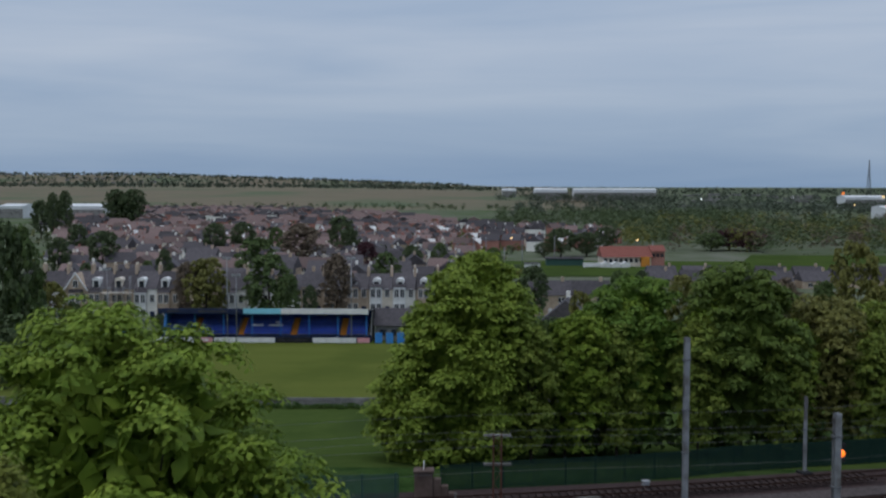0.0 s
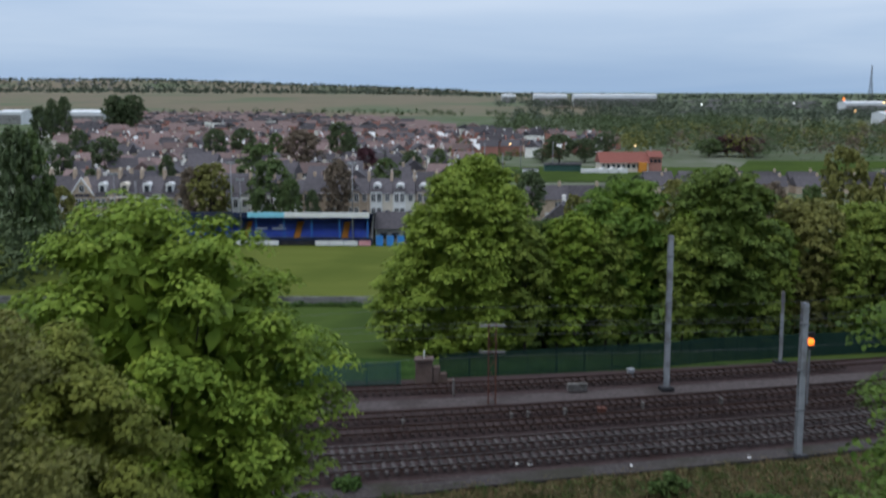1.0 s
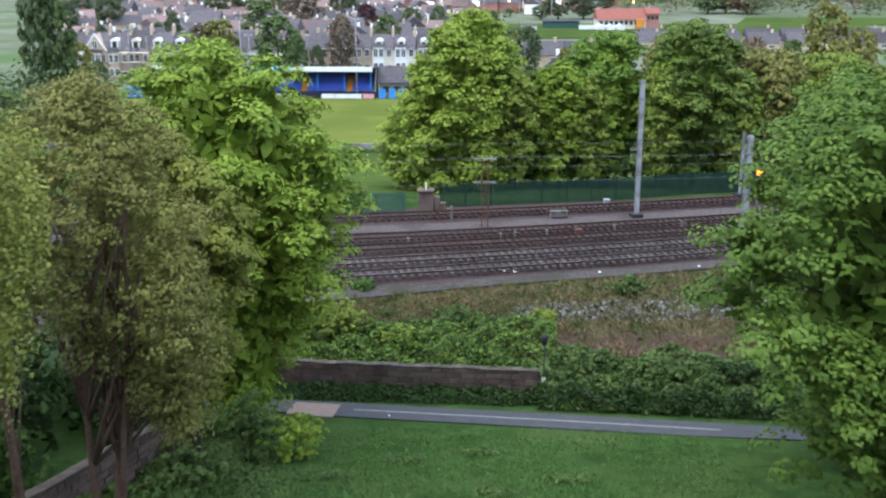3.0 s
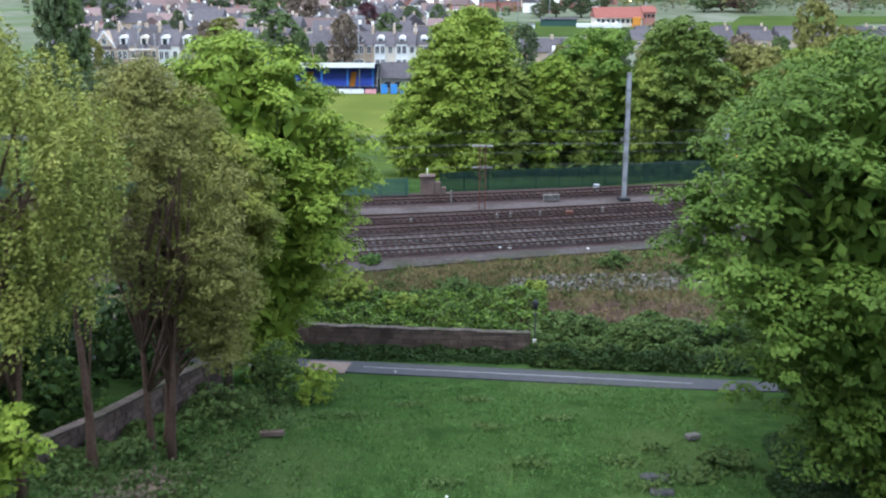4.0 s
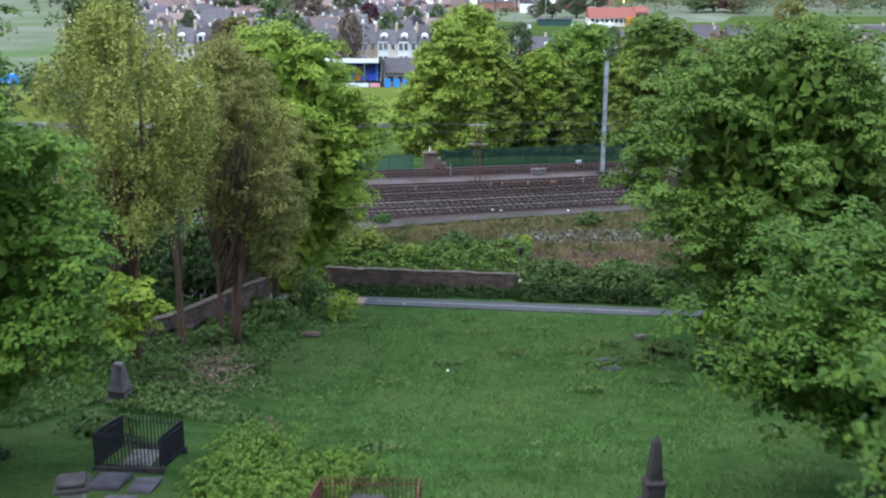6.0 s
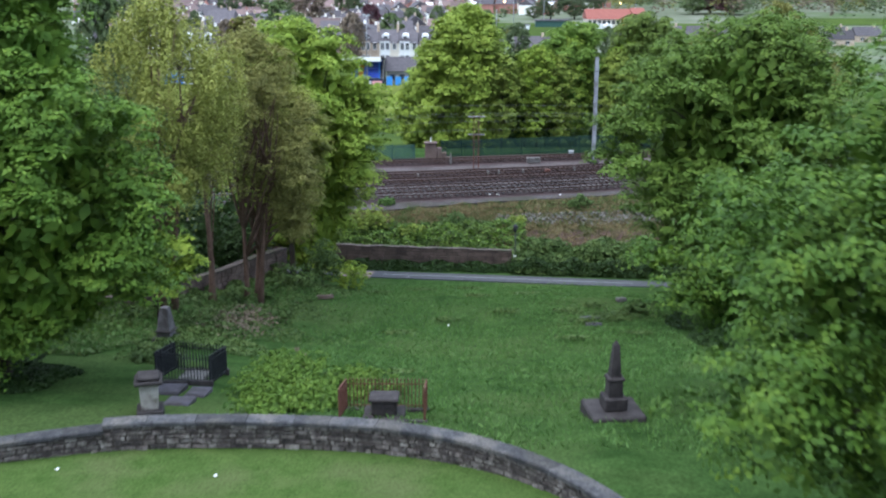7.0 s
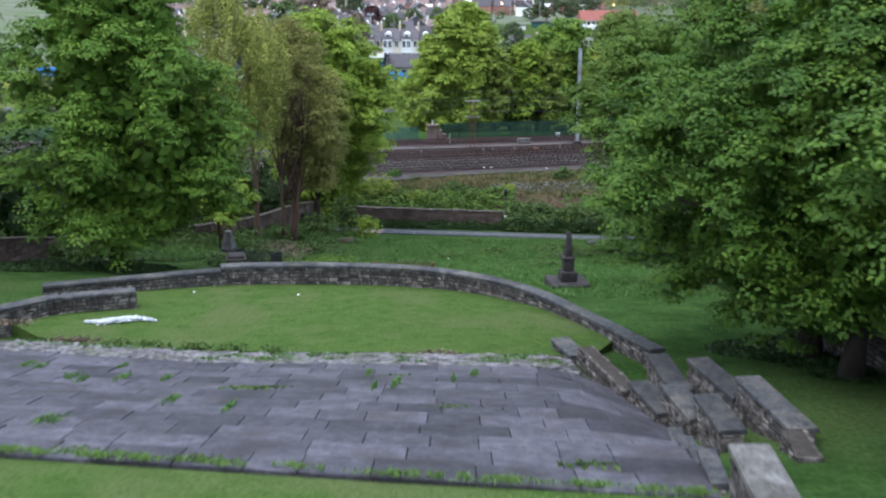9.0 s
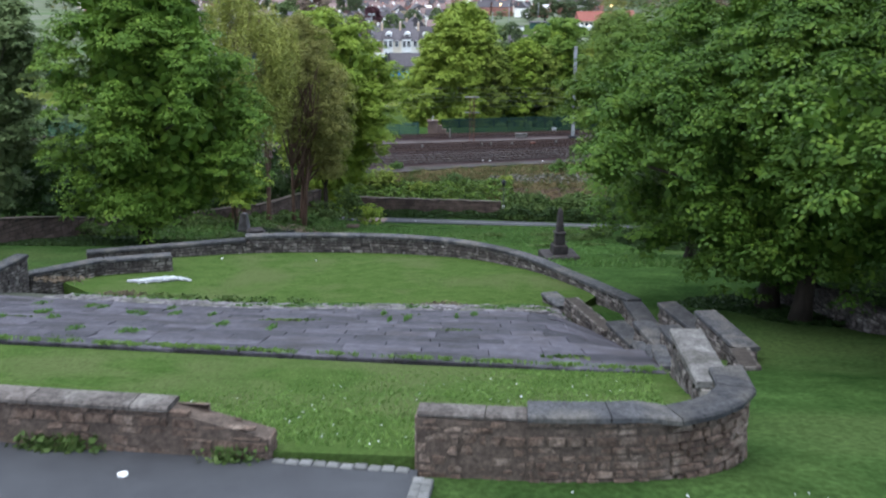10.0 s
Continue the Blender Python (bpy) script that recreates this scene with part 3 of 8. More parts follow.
def ground_z(x, y):
    z = np.interp(y, [p[0] for p in PROF], [p[1] for p in PROF])
    # a bank rises towards the boundary wall on the west side of the meadow
    k = np.interp(y, [-30, 0, 15, 38, 46], [0.0, 0.5, 1.0, 0.7, 0.0])
    z = z + k * np.interp(-x, [8, 17, 24], [0.0, 1.7, 2.2])
    # a hollow along the side wall of the stone terrace
    z = z - 0.85 * np.exp(-((x - 5.9) / 1.5) ** 2) * np.clip((y + 47.5) / 3, 0, 1) * np.clip((-33.0 - y) / 3, 0, 1)
    # far hills: the moor to the west, lower land to the east
    z = z - np.interp(y, [1750, 2600, 3400, 4900], [0, 16, 4, 4]) * np.interp(x, [-300, 500], [0.0, 1.0])
    z = z + np.interp(y, [1500, 2600, 3400, 4000, 4900], [0, 0, 10, 46, 50]) * np.interp(-x, [-200, 1200], [0.05, 1.0])
    return z


def gz(x, y):
    return float(ground_z(np.array(float(x)), np.array(float(y))))


def build_ground():
    xs = np.unique(np.concatenate([np.linspace(-60, 60, 81), np.linspace(-200, 200, 41), np.linspace(-3500, 3500, 101)]))
    ys = np.unique(np.concatenate([np.linspace(-90, 150, 161), np.linspace(150, 600, 46), np.linspace(600, 4900, 87), np.linspace(-400, -90, 12)]))
    X, Y = np.meshgrid(xs, ys)
    Z = ground_z(X, Y)
    near = (np.abs(X) < 60) & (Y < 62)
    rng = np.random.default_rng(5)
    bumps = np.zeros_like(Z)
    for k in range(10):
        w, a, ph = rng.uniform(0.25, 1.6), rng.uniform(0, 6.28), rng.uniform(0, 6.28)
        bumps += 0.03 / (0.6 + w) * np.sin(w * (X * math.cos(a) + Y * math.sin(a)) + ph)
    Z = Z + np.where(near & (Y > -48) & ((Y < 36) | (Y > 50)), bumps, 0)
    nx, ny = len(xs), len(ys)
    verts = np.stack([X.ravel(), Y.ravel(), Z.ravel()], 1)
    faces, mats = [], []
    for j in range(ny - 1):
        for i in range(nx - 1):
            faces.append((j * nx + i, j * nx + i + 1, (j + 1) * nx + i + 1, (j + 1) * nx + i))
            cx, cy = (xs[i] + xs[i + 1]) / 2, (ys[j] + ys[j + 1]) / 2
            if abs(cx) < 70 and 53.6 + 0.6 * math.sin(cx) < cy < 67 + 0.3 * cx:
                mats.append(4)
            elif 99 < cy < 225:
                mats.append(3)
            elif cy <= 99:
                mats.append(0)
            elif cy > 1760 and cx < 260 + 0.05 * (cy - 1500):
                mats.append(2)
            else:
                mats.append(1)
    me = mesh_of("ground", verts, faces, [M_GRASS, M_TOWN, M_MOOR, M_FIELD, M_BANK])
    me.polygons.foreach_set("material_index", np.array(mats, dtype=np.int32))
    me.polygons.foreach_set("use_smooth", np.ones(len(faces), dtype=bool))
    tagged(new("ground", me), "rough green grassland falling away to a town and far hills", "ground", kind="structure")


build_ground()


def ribbon(name, left, right, material, lift, label, category, kind="structure", follow=True, parent=None):
    """A strip of ground between two lines of points, with a little thickness."""
    bm = bmesh.new()
    rows = []
    for a, b in zip(left, right):
        rows.append([bm.verts.new((p[0], p[1], (gz(p[0], p[1]) if follow else p[2]) + lift)) for p in (a, b)])
    low = []
    for (a, b) in rows:
        low.append([bm.verts.new((v.co.x, v.co.y, v.co.z - 0.25)) for v in (a, b)])
    for i in range(len(rows) - 1):
        bm.faces.new((rows[i][0], rows[i][1], rows[i + 1][1], rows[i + 1][0]))
        bm.faces.new((low[i][0], rows[i][0], rows[i + 1][0], low[i + 1][0]))
        bm.faces.new((rows[i][1], low[i][1], low[i + 1][1], rows[i + 1][1]))
    bm.faces.new((rows[0][0], low[0][0], low[0][1], rows[0][1]))
    bm.faces.new((rows[-1][1], low[-1][1], low[-1][0], rows[-1][0]))
    bmesh.ops.recalc_face_normals(bm, faces=bm.faces)
    ob = part(name, bm, material, parent)
    if not parent:
        tagged(ob, label, category, kind=kind)
    return ob


# foot and cycle path along the bottom of the meadow
PATH_C = [(-45, 50.4, 0), (-25, 47.6, 0), (-7, 45.1, 0), (6.7, 43.3, 0), (21.9, 41.1, 0), (40, 38.4, 0)]
pc = spline(PATH_C, 80)


def offset(line, d):
    t = np.gradient(line[:, :2], axis=0)
    t /= np.linalg.norm(t, axis=1, keepdims=True)
    return np.column_stack([line[:, 0] - t[:, 1] * d, line[:, 1] + t[:, 0] * d, line[:, 2]])


ribbon("path", offset(pc, 1.2), offset(pc, -1.2), M_TARMAC, 0.09, "grey tarmac cycle path with a white centre line", "path")
sel = pc[(pc[:, 0] > -7.2) & (pc[:, 0] < 4.0)]
ribbon("line_marking", offset(sel, 0.07), offset(sel, -0.07), M_PAINT, 0.118, "worn white painted line along the cycle path", "line marking")
sel = pc[(pc[:, 0] > 3.2) & (pc[:, 0] < 30.0)]
ribbon("line_marking", offset(sel, 0.07), offset(sel, -0.07), M_PAINT, 0.118, "worn white painted line along the cycle path", "line marking")
sel = spline([(-10.3, 45.2, 0), (-8.8, 45.0, 0), (-7.3, 44.8, 0)], 5)
ribbon("path_patch", offset(sel, 1.15), offset(sel, -1.15), M_PINK, 0.099, "buff surfacing patch across the cycle path", "paving patch")

# ---- railway ----


def track_y(x, c):
    """The curve that all tracks follow; c is the distance north of the first."""
    return 65.9 + c + 0.235 * x + 0.0011 * x * x - 0.0028 * c * x + 0.00002 * c * x * x


def track_line(c, x0, x1, n):
    xs = np.linspace(x0, x1, n)
    return np.stack([xs, track_y(xs, c), np.zeros(n)], 1)


ribbon("ballast_bed", track_line(23.3, -70, 70, 60), track_line(-2.2, -70, 70, 60), M_BALLAST, 0.30, "dark brown stone ballast under several railway tracks", "ballast")
ribbon("gravel_strip", track_line(16.9, -70, 70, 60), track_line(14.4, -70, 70, 60), M_CESS, 0.312, "pale gravel strip between railway tracks", "gravel")
ribbon("gravel_strip", track_line(-1.7, -70, 70, 60), track_line(-3.6, -70, 70, 60), M_VERGE, 0.306, "greyish gravel verge beside the near track", "gravel")

rail_profile = [(-0.07, 0.0), (0.07, 0.0), (0.07, 0.02), (0.015, 0.04), (0.015, 0.11), (0.036, 0.125), (0.036, 0.155), (-0.036, 0.155), (-0.036, 0.125), (-0.015, 0.11), (-0.015, 0.04), (-0.07, 0.02)]


def rail(line, z, parent, worn=True):
    bm = bmesh.new()
    t = np.gradient(line[:, :2], axis=0)
    t /= np.linalg.norm(t, axis=1, keepdims=True)
    rings = []
    for p, d in zip(line, t):
        rings.append([bm.verts.new((p[0] - d[1] * u, p[1] + d[0] * u, z + v)) for u, v in rail_profile])
    for a, b in zip(rings, rings[1:]):
        for k in range(len(a)):
            f = bm.faces.new((a[k], b[k], b[(k + 1) % len(a)], a[(k + 1) % len(a)]))
            f.material_index = 1 if k == 6 else 0
    ob = part("rail", bm, M_RAIL, parent)
    ob.data.materials.append(M_RAILTOP if worn else M_RAIL)
    return ob


def sleeper_mesh():
    bm = bmesh.new()
    prism(bm, [(-1.27, 0), (1.27, 0), (1.25, 0.14), (0.55, 0.16), (0.35, 0.12), (-0.35, 0.12), (-0.55, 0.16), (-1.25, 0.14)], "x", -0.13, 0.13)
    me = bpy.data.meshes.new("sleeper")
    bm.to_mesh(me)
    bm.free()
    return me


SL_A, SL_B = sleeper_mesh(), sleeper_mesh()
SL_A.materials.append(M_SLEEPER)
SL_B.materials.append(M_SLEEPER2)
SLEEPERS = []


def track(c, label, me, z, gap=0.66, x0=-32, x1=36):
    t = thing("railway_track", label, "railway track", group="railway tracks")
    mid = track_line(c, -70, 70, 70)
    rail(offset(mid, 0.755), z + 0.13, t, me is SL_A)
    rail(offset(mid, -0.755), z + 0.13, t, me is SL_A)
    SLEEPERS.append((t, c, me, z, gap, x0, x1))
    return t


track(0.2, "railway track with concrete sleepers on dark ballast", SL_A, 0.24)
track(3.7, "railway track with concrete sleepers on dark ballast", SL_A, 0.24)
track(7.9, "railway track with stained sleepers and a worn bright rail", SL_B, 0.22)
track(11.7, "rusty railway track on brown ballast", SL_B, 0.20)
track(19.3, "railway track beside the green fence on dark ballast", SL_B, 0.24)


def place_sleepers():
    for t, c, me, z, gap, x0, x1 in SLEEPERS:
        x = x0
        while x < x1:
            s = (track_y(x + 0.5, c) - track_y(x - 0.5, c))
            piece("sleeper", me, t, pose(x, track_y(x, c), z, 0, 0, math.degrees(math.atan(s))))
            x += gap / math.hypot(1, s)


# ---- masts, signal, cabinets along the line ----
def mast(x, y, z, h, label, w=0.42, group="overhead line masts"):
    t = thing("line_mast", label, "mast", pose(x, y, z, 0, 0, 12), group)
    bm = bmesh.new()
    # H section of two flanges and a web
    box(bm, -w / 2, -w * 0.42, 0, w / 2, -w * 0.42 + 0.05, h, 0.01)
    box(bm, -w / 2, w * 0.42 - 0.05, 0, w / 2, w * 0.42, h, 0.01)
    box(bm, -0.04, -w * 0.42 + 0.05, 0, 0.04, w * 0.42 - 0.05, h - 0.02)
    part("column", bm, M_STEEL, t)
    part("foot", boxes([(-0.55, -0.55, -0.25, 0.55, 0.55, 0.12)], 0.05), M_BLACK, t, "dark concrete foot")
    for zz in (h * 0.86, h * 0.30, h * 0.56):
        part("bracket", boxes([(-w / 2 - 0.05, -w / 2 - 0.02, zz, w / 2 + 0.05, w / 2 + 0.02, zz + 0.09)], 0.01), M_DARKSTEEL, t, "dark steel bracket")
    return t


mast(18.0, 85.4, 0.25, 13.2, "tall grey steel overhead line mast beside the tracks")
mast(24.25, 69.2, -0.1, 11.0, "tall grey steel overhead line mast at the trackside", 0.46)
mast(30.7, 95.6, 0.0, 6.8, "slender pale steel mast near the far fence", 0.26)


def wires():
    t = thing("overhead_wire", "thin overhead contact wires strung above the tracks", "wire", kind="")
    for c, z in ((17.5, 7.2), (17.5, 5.9), (3.7, 6.4), (8.0, 7.6), (11.7, 6.1)):
        bm = bmesh.new()
        ln = track_line(c, -70, 70, 28)
        tube(bm, [(p[0], p[1], z + 0.35 * math.cos(p[0] * 0.11)) for p in ln], [0.010] * 28, 4)
        part("wire", bm, M_DARKSTEEL, t)


wires()


def lattice_tower(x, y, z):
    t = thing("lattice_post", "rusty lattice steel post with two pale crossarms", "signal post", pose(x, y, z))
    h, w = 6.4, 0.30
    for sx in (-1, 1):
        for sy in (-1, 1):
            part("leg", boxes([(sx * w - 0.05, sy * w * 0.6 - 0.05, -0.2, sx * w + 0.05, sy * w * 0.6 + 0.05, h)]), M_RUSTIRON, t)
    for k in range(7):
        bm = bmesh.new()
        s = 1 if k % 2 else -1
        tube(bm, [(-w * s, -w * 0.6, k * 0.9), (w * s, -w * 0.6, k * 0.9 + 0.9)], [0.025, 0.025], 4)
        part("brace", bm, M_RUSTIRON, t)
    for zz in (4.0, 6.2):
        part("crossarm", boxes([(-1.05, -0.12, zz, 1.05, 0.12, zz + 0.18)], 0.02), M_CONC, t, "pale crossarm")


lattice_tower(2.95, 81.2, 0.25)


def signal(x, y, z):
    t = thing("railway_signal", "railway signal post with a lit orange lamp", "signal", pose(x, y, z))
    part("post", boxes([(-0.07, -0.07, -0.3, 0.07, 0.07, 5.2)]), M_DARKSTEEL, t)
    part("backboard", boxes([(-0.38, -0.10, 4.2, 0.38, 0.05, 5.6)], 0.05), M_BLACK, t, "black backboard")
    bm = bmesh.new()
    bmesh.ops.create_icosphere(bm, subdivisions=2, radius=0.30, matrix=Matrix.Translation((0, -0.22, 4.85)) @ Matrix.Diagonal((1, 0.5, 1, 1)))
    part("lamp", bm, E_ORANGE, t, "glowing orange lamp")


signal(28.0, 79.2, 1.0)


def cabinet(x, y, z, w, h, material, label, name="trackside_cabinet"):
    t = thing(name, label, "cabinet", pose(x, y, z, 0, 0, 12))
    part("body", boxes([(-w / 2, -0.25, -0.1, w / 2, 0.25, h)], 0.03), material, t)
    part("lid", boxes([(-w / 2 - 0.05, -0.3, h, w / 2 + 0.05, 0.3, h + 0.07)], 0.02), material, t)


cabinet(10.3, 84.7, 0.28, 1.7, 0.45, M_PALESTONE, "low pale concrete trough lid beside the track", "cable_trough")
cabinet(15.6, 89.5, 0.0, 0.55, 0.8, M_STEEL, "small pale grey cabinet near the fence")
cabinet(-0.2, 83.0, 0.3, 0.10, 1.2, M_PALESTONE, "thin pale marker post beside the track", "marker_post")
for i, (x, y, h) in enumerate([(4.3, 76.0, 0.5), (5.6, 76.4, 0.5), (8.6, 77.6, 0.4), (-4.0, 74.3, 0.45), (21.5, 80.5, 0.5), (15.0, 79.5, 0.4)]):
    cabinet(x, y, 0.24, 0.10, h, M_PALESTONE, "small white marker post between the rails", "marker_post")
cabinet(11.6, 78.6, 0.26, 0.6, 0.2, M_RUSTIRON, "small rusty red box between the rails", "trackside_box")

# ---- fences and pier beyond the line ----
FEN = [(-60, 85.5, 0), (-30, 85.4, 0), (-6.5, 86.6, 0), (0.0, 89.6, 0), (17, 94.0, 0), (30, 99.5, 0), (60, 114, 0)]


def fence(x0, x1, h, material, label):
    t = thing("fence", label, "fence", group="railway fences")
    ln = spline(FEN, 400)
    ln = ln[(ln[:, 0] >= x0) & (ln[:, 0] <= x1)]
    bm = bmesh.new()
    # narrow pales, joined: too fine to pick apart
    s = np.concatenate([[0], np.cumsum(np.linalg.norm(np.diff(ln[:, :2], axis=0), axis=1))])
    for u in np.arange(0, s[-1], 0.15):
        x, y = np.interp(u, s, ln[:, 0]), np.interp(u, s, ln[:, 1])
        z = gz(x, y)
        box(bm, x - 0.05, y - 0.012, z + 0.05, x + 0.05, y + 0.012, z + h)
    tagged(part("pale", bm, material, t), kind="stuff")
    for u in np.arange(0, s[-1], 2.75):
        x, y = np.interp(u, s, ln[:, 0]), np.interp(u, s, ln[:, 1])
        z = gz(x, y)
        part("post", boxes([(x - 0.06, y + 0.02, z - 0.3, x + 0.06, y + 0.14, z + h + 0.05)]), material, t)
    for zz in (0.35, h - 0.3):
        bm = bmesh.new()
        tube(bm, [(p[0], p[1] + 0.05, gz(p[0], p[1]) + zz) for p in ln[::6]], [0.035] * len(ln[::6]), 4)
        part("rail", bm, material, t)


fence(-60, -4.6, 2.3, M_FENCE2, "pale green steel palisade fence beside the railway")
fence(-1.6, 60, 2.4, M_FENCE, "dark green steel palisade fence beside the railway")


def pier():
    t = thing("stone_pier", "square weathered stone pier with a stub of broken wall", "pier", pose(-2.8, 87.3, -0.3))
    part("shaft", boxes([(-0.75, -0.6, 0, 0.75, 0.6, 2.4)], 0.06), M_PINKWALL, t)
    part("cap", boxes([(-0.85, -0.7, 2.4, 0.85, 0.7, 2.6)], 0.05), M_PINKWALL, t)
    part("finial", boxes([(-0.05, -0.05, 2.6, 0.05, 0.05, 3.3)]), M_WHITE, t, "thin white rod")
    part("wall_stub", boxes([(0.75, -0.35, 0, 1.4, 0.35, 1.9), (1.4, -0.35, 0, 2.0, 0.35, 1.3), (2.0, -0.3, 0, 2.5, 0.3, 0.7)], 0.08), M_PINKWALL, t)


pier()


# ---- rubble walls ----
def stone_wall(name, label, line, z_foot, z_top, thick, material, coping=None, cop_h=0.14, cop_len=1.3, course=0.21, stone=0.42, seed=1, kind="structure", over=0.06, category="wall", parent=None, mortar=None):
    """A wall of single stones over a mortar core along a line; z_foot and z_top are functions of the share of its length."""
    rng = np.random.default_rng(seed)
    ln = np.array(line, float)
    s = np.concatenate([[0], np.cumsum(np.linalg.norm(np.diff(ln[:, :2], axis=0), axis=1))])
    T = s[-1]

    def at(u, off, z):
        x, y = np.interp(u, s, ln[:, 0]), np.interp(u, s, ln[:, 1])
        e = 0.05
        dx, dy = np.interp(u + e, s, ln[:, 0]) - np.interp(u - e, s, ln[:, 0]), np.interp(u + e, s, ln[:, 1]) - np.interp(u - e, s, ln[:, 1])
        q = math.hypot(dx, dy) or 1.0
        return (x - dy / q * off, y + dx / q * off, z)
    w = thing(name, label, category, kind=kind) if parent is None else parent
    # core
    bm = bmesh.new()
    rings = []
    n = max(2, int(T / 0.8) + 1)
    h2 = thick / 2 - (0.006 if mortar else 0.03)
    for u in np.linspace(0.0 if mortar else 0.03, T - (0.0 if mortar else 0.03), n):
        a, b = z_foot(u / T), z_top(u / T) - 0.02
        rings.append([bm.verts.new(at(u, o, z)) for o, z in ((-h2, a), (h2, a), (h2, b), (-h2, b))])
    for a, b in zip(rings, rings[1:]):
        for k in range(4):
            bm.faces.new((a[k], b[k], b[(k + 1) % 4], a[(k + 1) % 4]))
    bm.faces.new(rings[0][::-1])
    bm.faces.new(rings[-1])
    bmesh.ops.recalc_face_normals(bm, faces=bm.faces)
    part("core", bm, mortar or M_MORTAR, w)
    # face stones
    V, F = [], []
    for side in (-1, 1):
        zmin = min(z_foot(0), z_foot(0.5), z_foot(1))
        zmax = max(z_top(k / 20) for k in range(21))
        z, row = zmin, 0
        while z < zmax - 0.03:
            ch = course * rng.uniform(0.75, 1.3)
            u = -rng.uniform(0, stone) if row % 2 else 0.0
            while u < T - 0.02:
                L = stone * rng.uniform(0.5, 1.6)
                a, b = max(u, 0.0) + 0.012, min(u + L, T) - 0.012
                um = (a + b) / 2 / T
                lo, hi = max(z, z_foot(um)), min(z + ch, z_top(um))
                u += L
                if hi - lo < 0.05 or b - a < 0.06:
                    continue
                o1 = side * (thick / 2 - 0.10)
                o2 = side * (thick / 2 + rng.uniform(-0.025, 0.035))
                g = 0.012
                i = len(V)
                j, e = rng.uniform(-0.03, 0.03, 4), rng.uniform(-0.018, 0.022, 4)
                V += [at(a, o1, lo + g), at(b, o1, lo + g), at(b, o1, hi - g), at(a, o1, hi - g),
                      at(a + 0.02 + j[0], o2, lo + g + 0.015 + e[0]), at(b - 0.02 + j[1], o2 + side * j[3] * 0.5, lo + g + 0.015 + e[1]), at(b - 0.02 + j[2], o2, hi - g - 0.015 + e[2]), at(a + 0.02 + j[3], o2 + side * j[0] * 0.5, hi - g - 0.015 + e[3])]
                F += [(i + 4, i + 5, i + 6, i + 7), (i, i + 1, i + 5, i + 4), (i + 1, i + 2, i + 6, i + 5), (i + 2, i + 3, i + 7, i + 6), (i + 3, i, i + 4, i + 7)]
            z += ch
            row += 1
    for end in (0.0, T):
        z = z_foot(end / T)
        while z < z_top(end / T) - 0.05:
            ch = min(course * rng.uniform(0.8, 1.3), z_top(end / T) - z)
            i = len(V)
            o = -0.03 if end == 0 else 0.03
            q = thick / 2 - 0.02
            V += [at(end, -q, z + 0.01), at(end, q, z + 0.01), at(end, q, z + ch - 0.01), at(end, -q, z + ch - 0.01)]
            V += [tuple(np.array(at(end, t2, zz)) + o * np.array([(ln[-1] - ln[-2])[0], (ln[-1] - ln[-2])[1], 0]) / max(1e-6, np.linalg.norm((ln[-1] - ln[-2])[:2]))) for t2, zz in ((-q + 0.02, z + 0.025), (q - 0.02, z + 0.025), (q - 0.02, z + ch - 0.025), (-q + 0.02, z + ch - 0.025))]
            F += [(i + 4, i + 5, i + 6, i + 7), (i, i + 1, i + 5, i + 4), (i + 1, i + 2, i + 6, i + 5), (i + 2, i + 3, i + 7, i + 6), (i + 3, i, i + 4, i + 7)]
            z += ch
    st = new("stones", mesh_of("stones", V, F, material))
    st.parent = w
    st["kind"] = "stuff"
    # copings
    if coping:
        u = 0.0
        while u < T - 0.15:
            L = min(cop_len * rng.uniform(0.75, 1.3), T - u)
            a, b = u + 0.008, u + L - 0.008
            if u + L > T - 0.4:
                b, L = T, T - u
            zt = z_top(0.5 * (a + b) / T)
            bm = bmesh.new()
            m = max(2, int(L / 0.5) + 1)
            rg = []
            q = thick / 2 + over
            for uu in np.linspace(a, b, m):
                zt = z_top(uu / T)
                rg.append([bm.verts.new(at(uu, o, zt + zz)) for o, zz in ((-q, 0), (q, 0), (q, cop_h - 0.03), (q - 0.04, cop_h), (-q + 0.04, cop_h), (-q, cop_h - 0.03))])
            for c, d in zip(rg, rg[1:]):
                for k in range(6):
                    bm.faces.new((c[k], d[k], d[(k + 1) % 6], c[(k + 1) % 6]))
            bm.faces.new(rg[0][::-1])
            bm.faces.new(rg[-1])
            bmesh.ops.recalc_face_normals(bm, faces=bm.faces)
            part("coping_stone", bm, coping, w)
            u += L
    return w


# curved retaining wall round the lower lawn
ARC = [(-17.6, -24.1, 0), (-14.0, -22.85, 0), (-10.4, -21.6, 0), (-7.5, -21.25, 0), (-4.0, -21.3, 0), (-1.2, -21.75, 0), (1.5, -22.95, 0), (3.95, -25.25, 0), (5.85, -28.7, 0), (6.85, -31.5, 0), (7.45, -33.7, 0)]
arc = spline(ARC, 60)
seam = int(np.argmin(np.abs(arc[:, 0] + 10.4)))
a_left, a_right = arc[:seam + 1], arc[seam:]
stone_wall("wall_curved_west", "curved rubble stone wall with flat grey copings round a lawn", a_left, lambda k: 9.6, lambda k: 12.42, 0.45, M_STONE, M_COPING, seed=2, course=0.16, stone=0.34)
stone_wall("wall_curved", "curved rubble stone wall with flat grey copings round a lawn", a_right, lambda k: 9.4, lambda k: 12.60 + 0.62 * max(0.0, (k - 0.72) / 0.28) ** 1.5, 0.48, M_STONE, M_COPING, seed=3, course=0.16, stone=0.34)

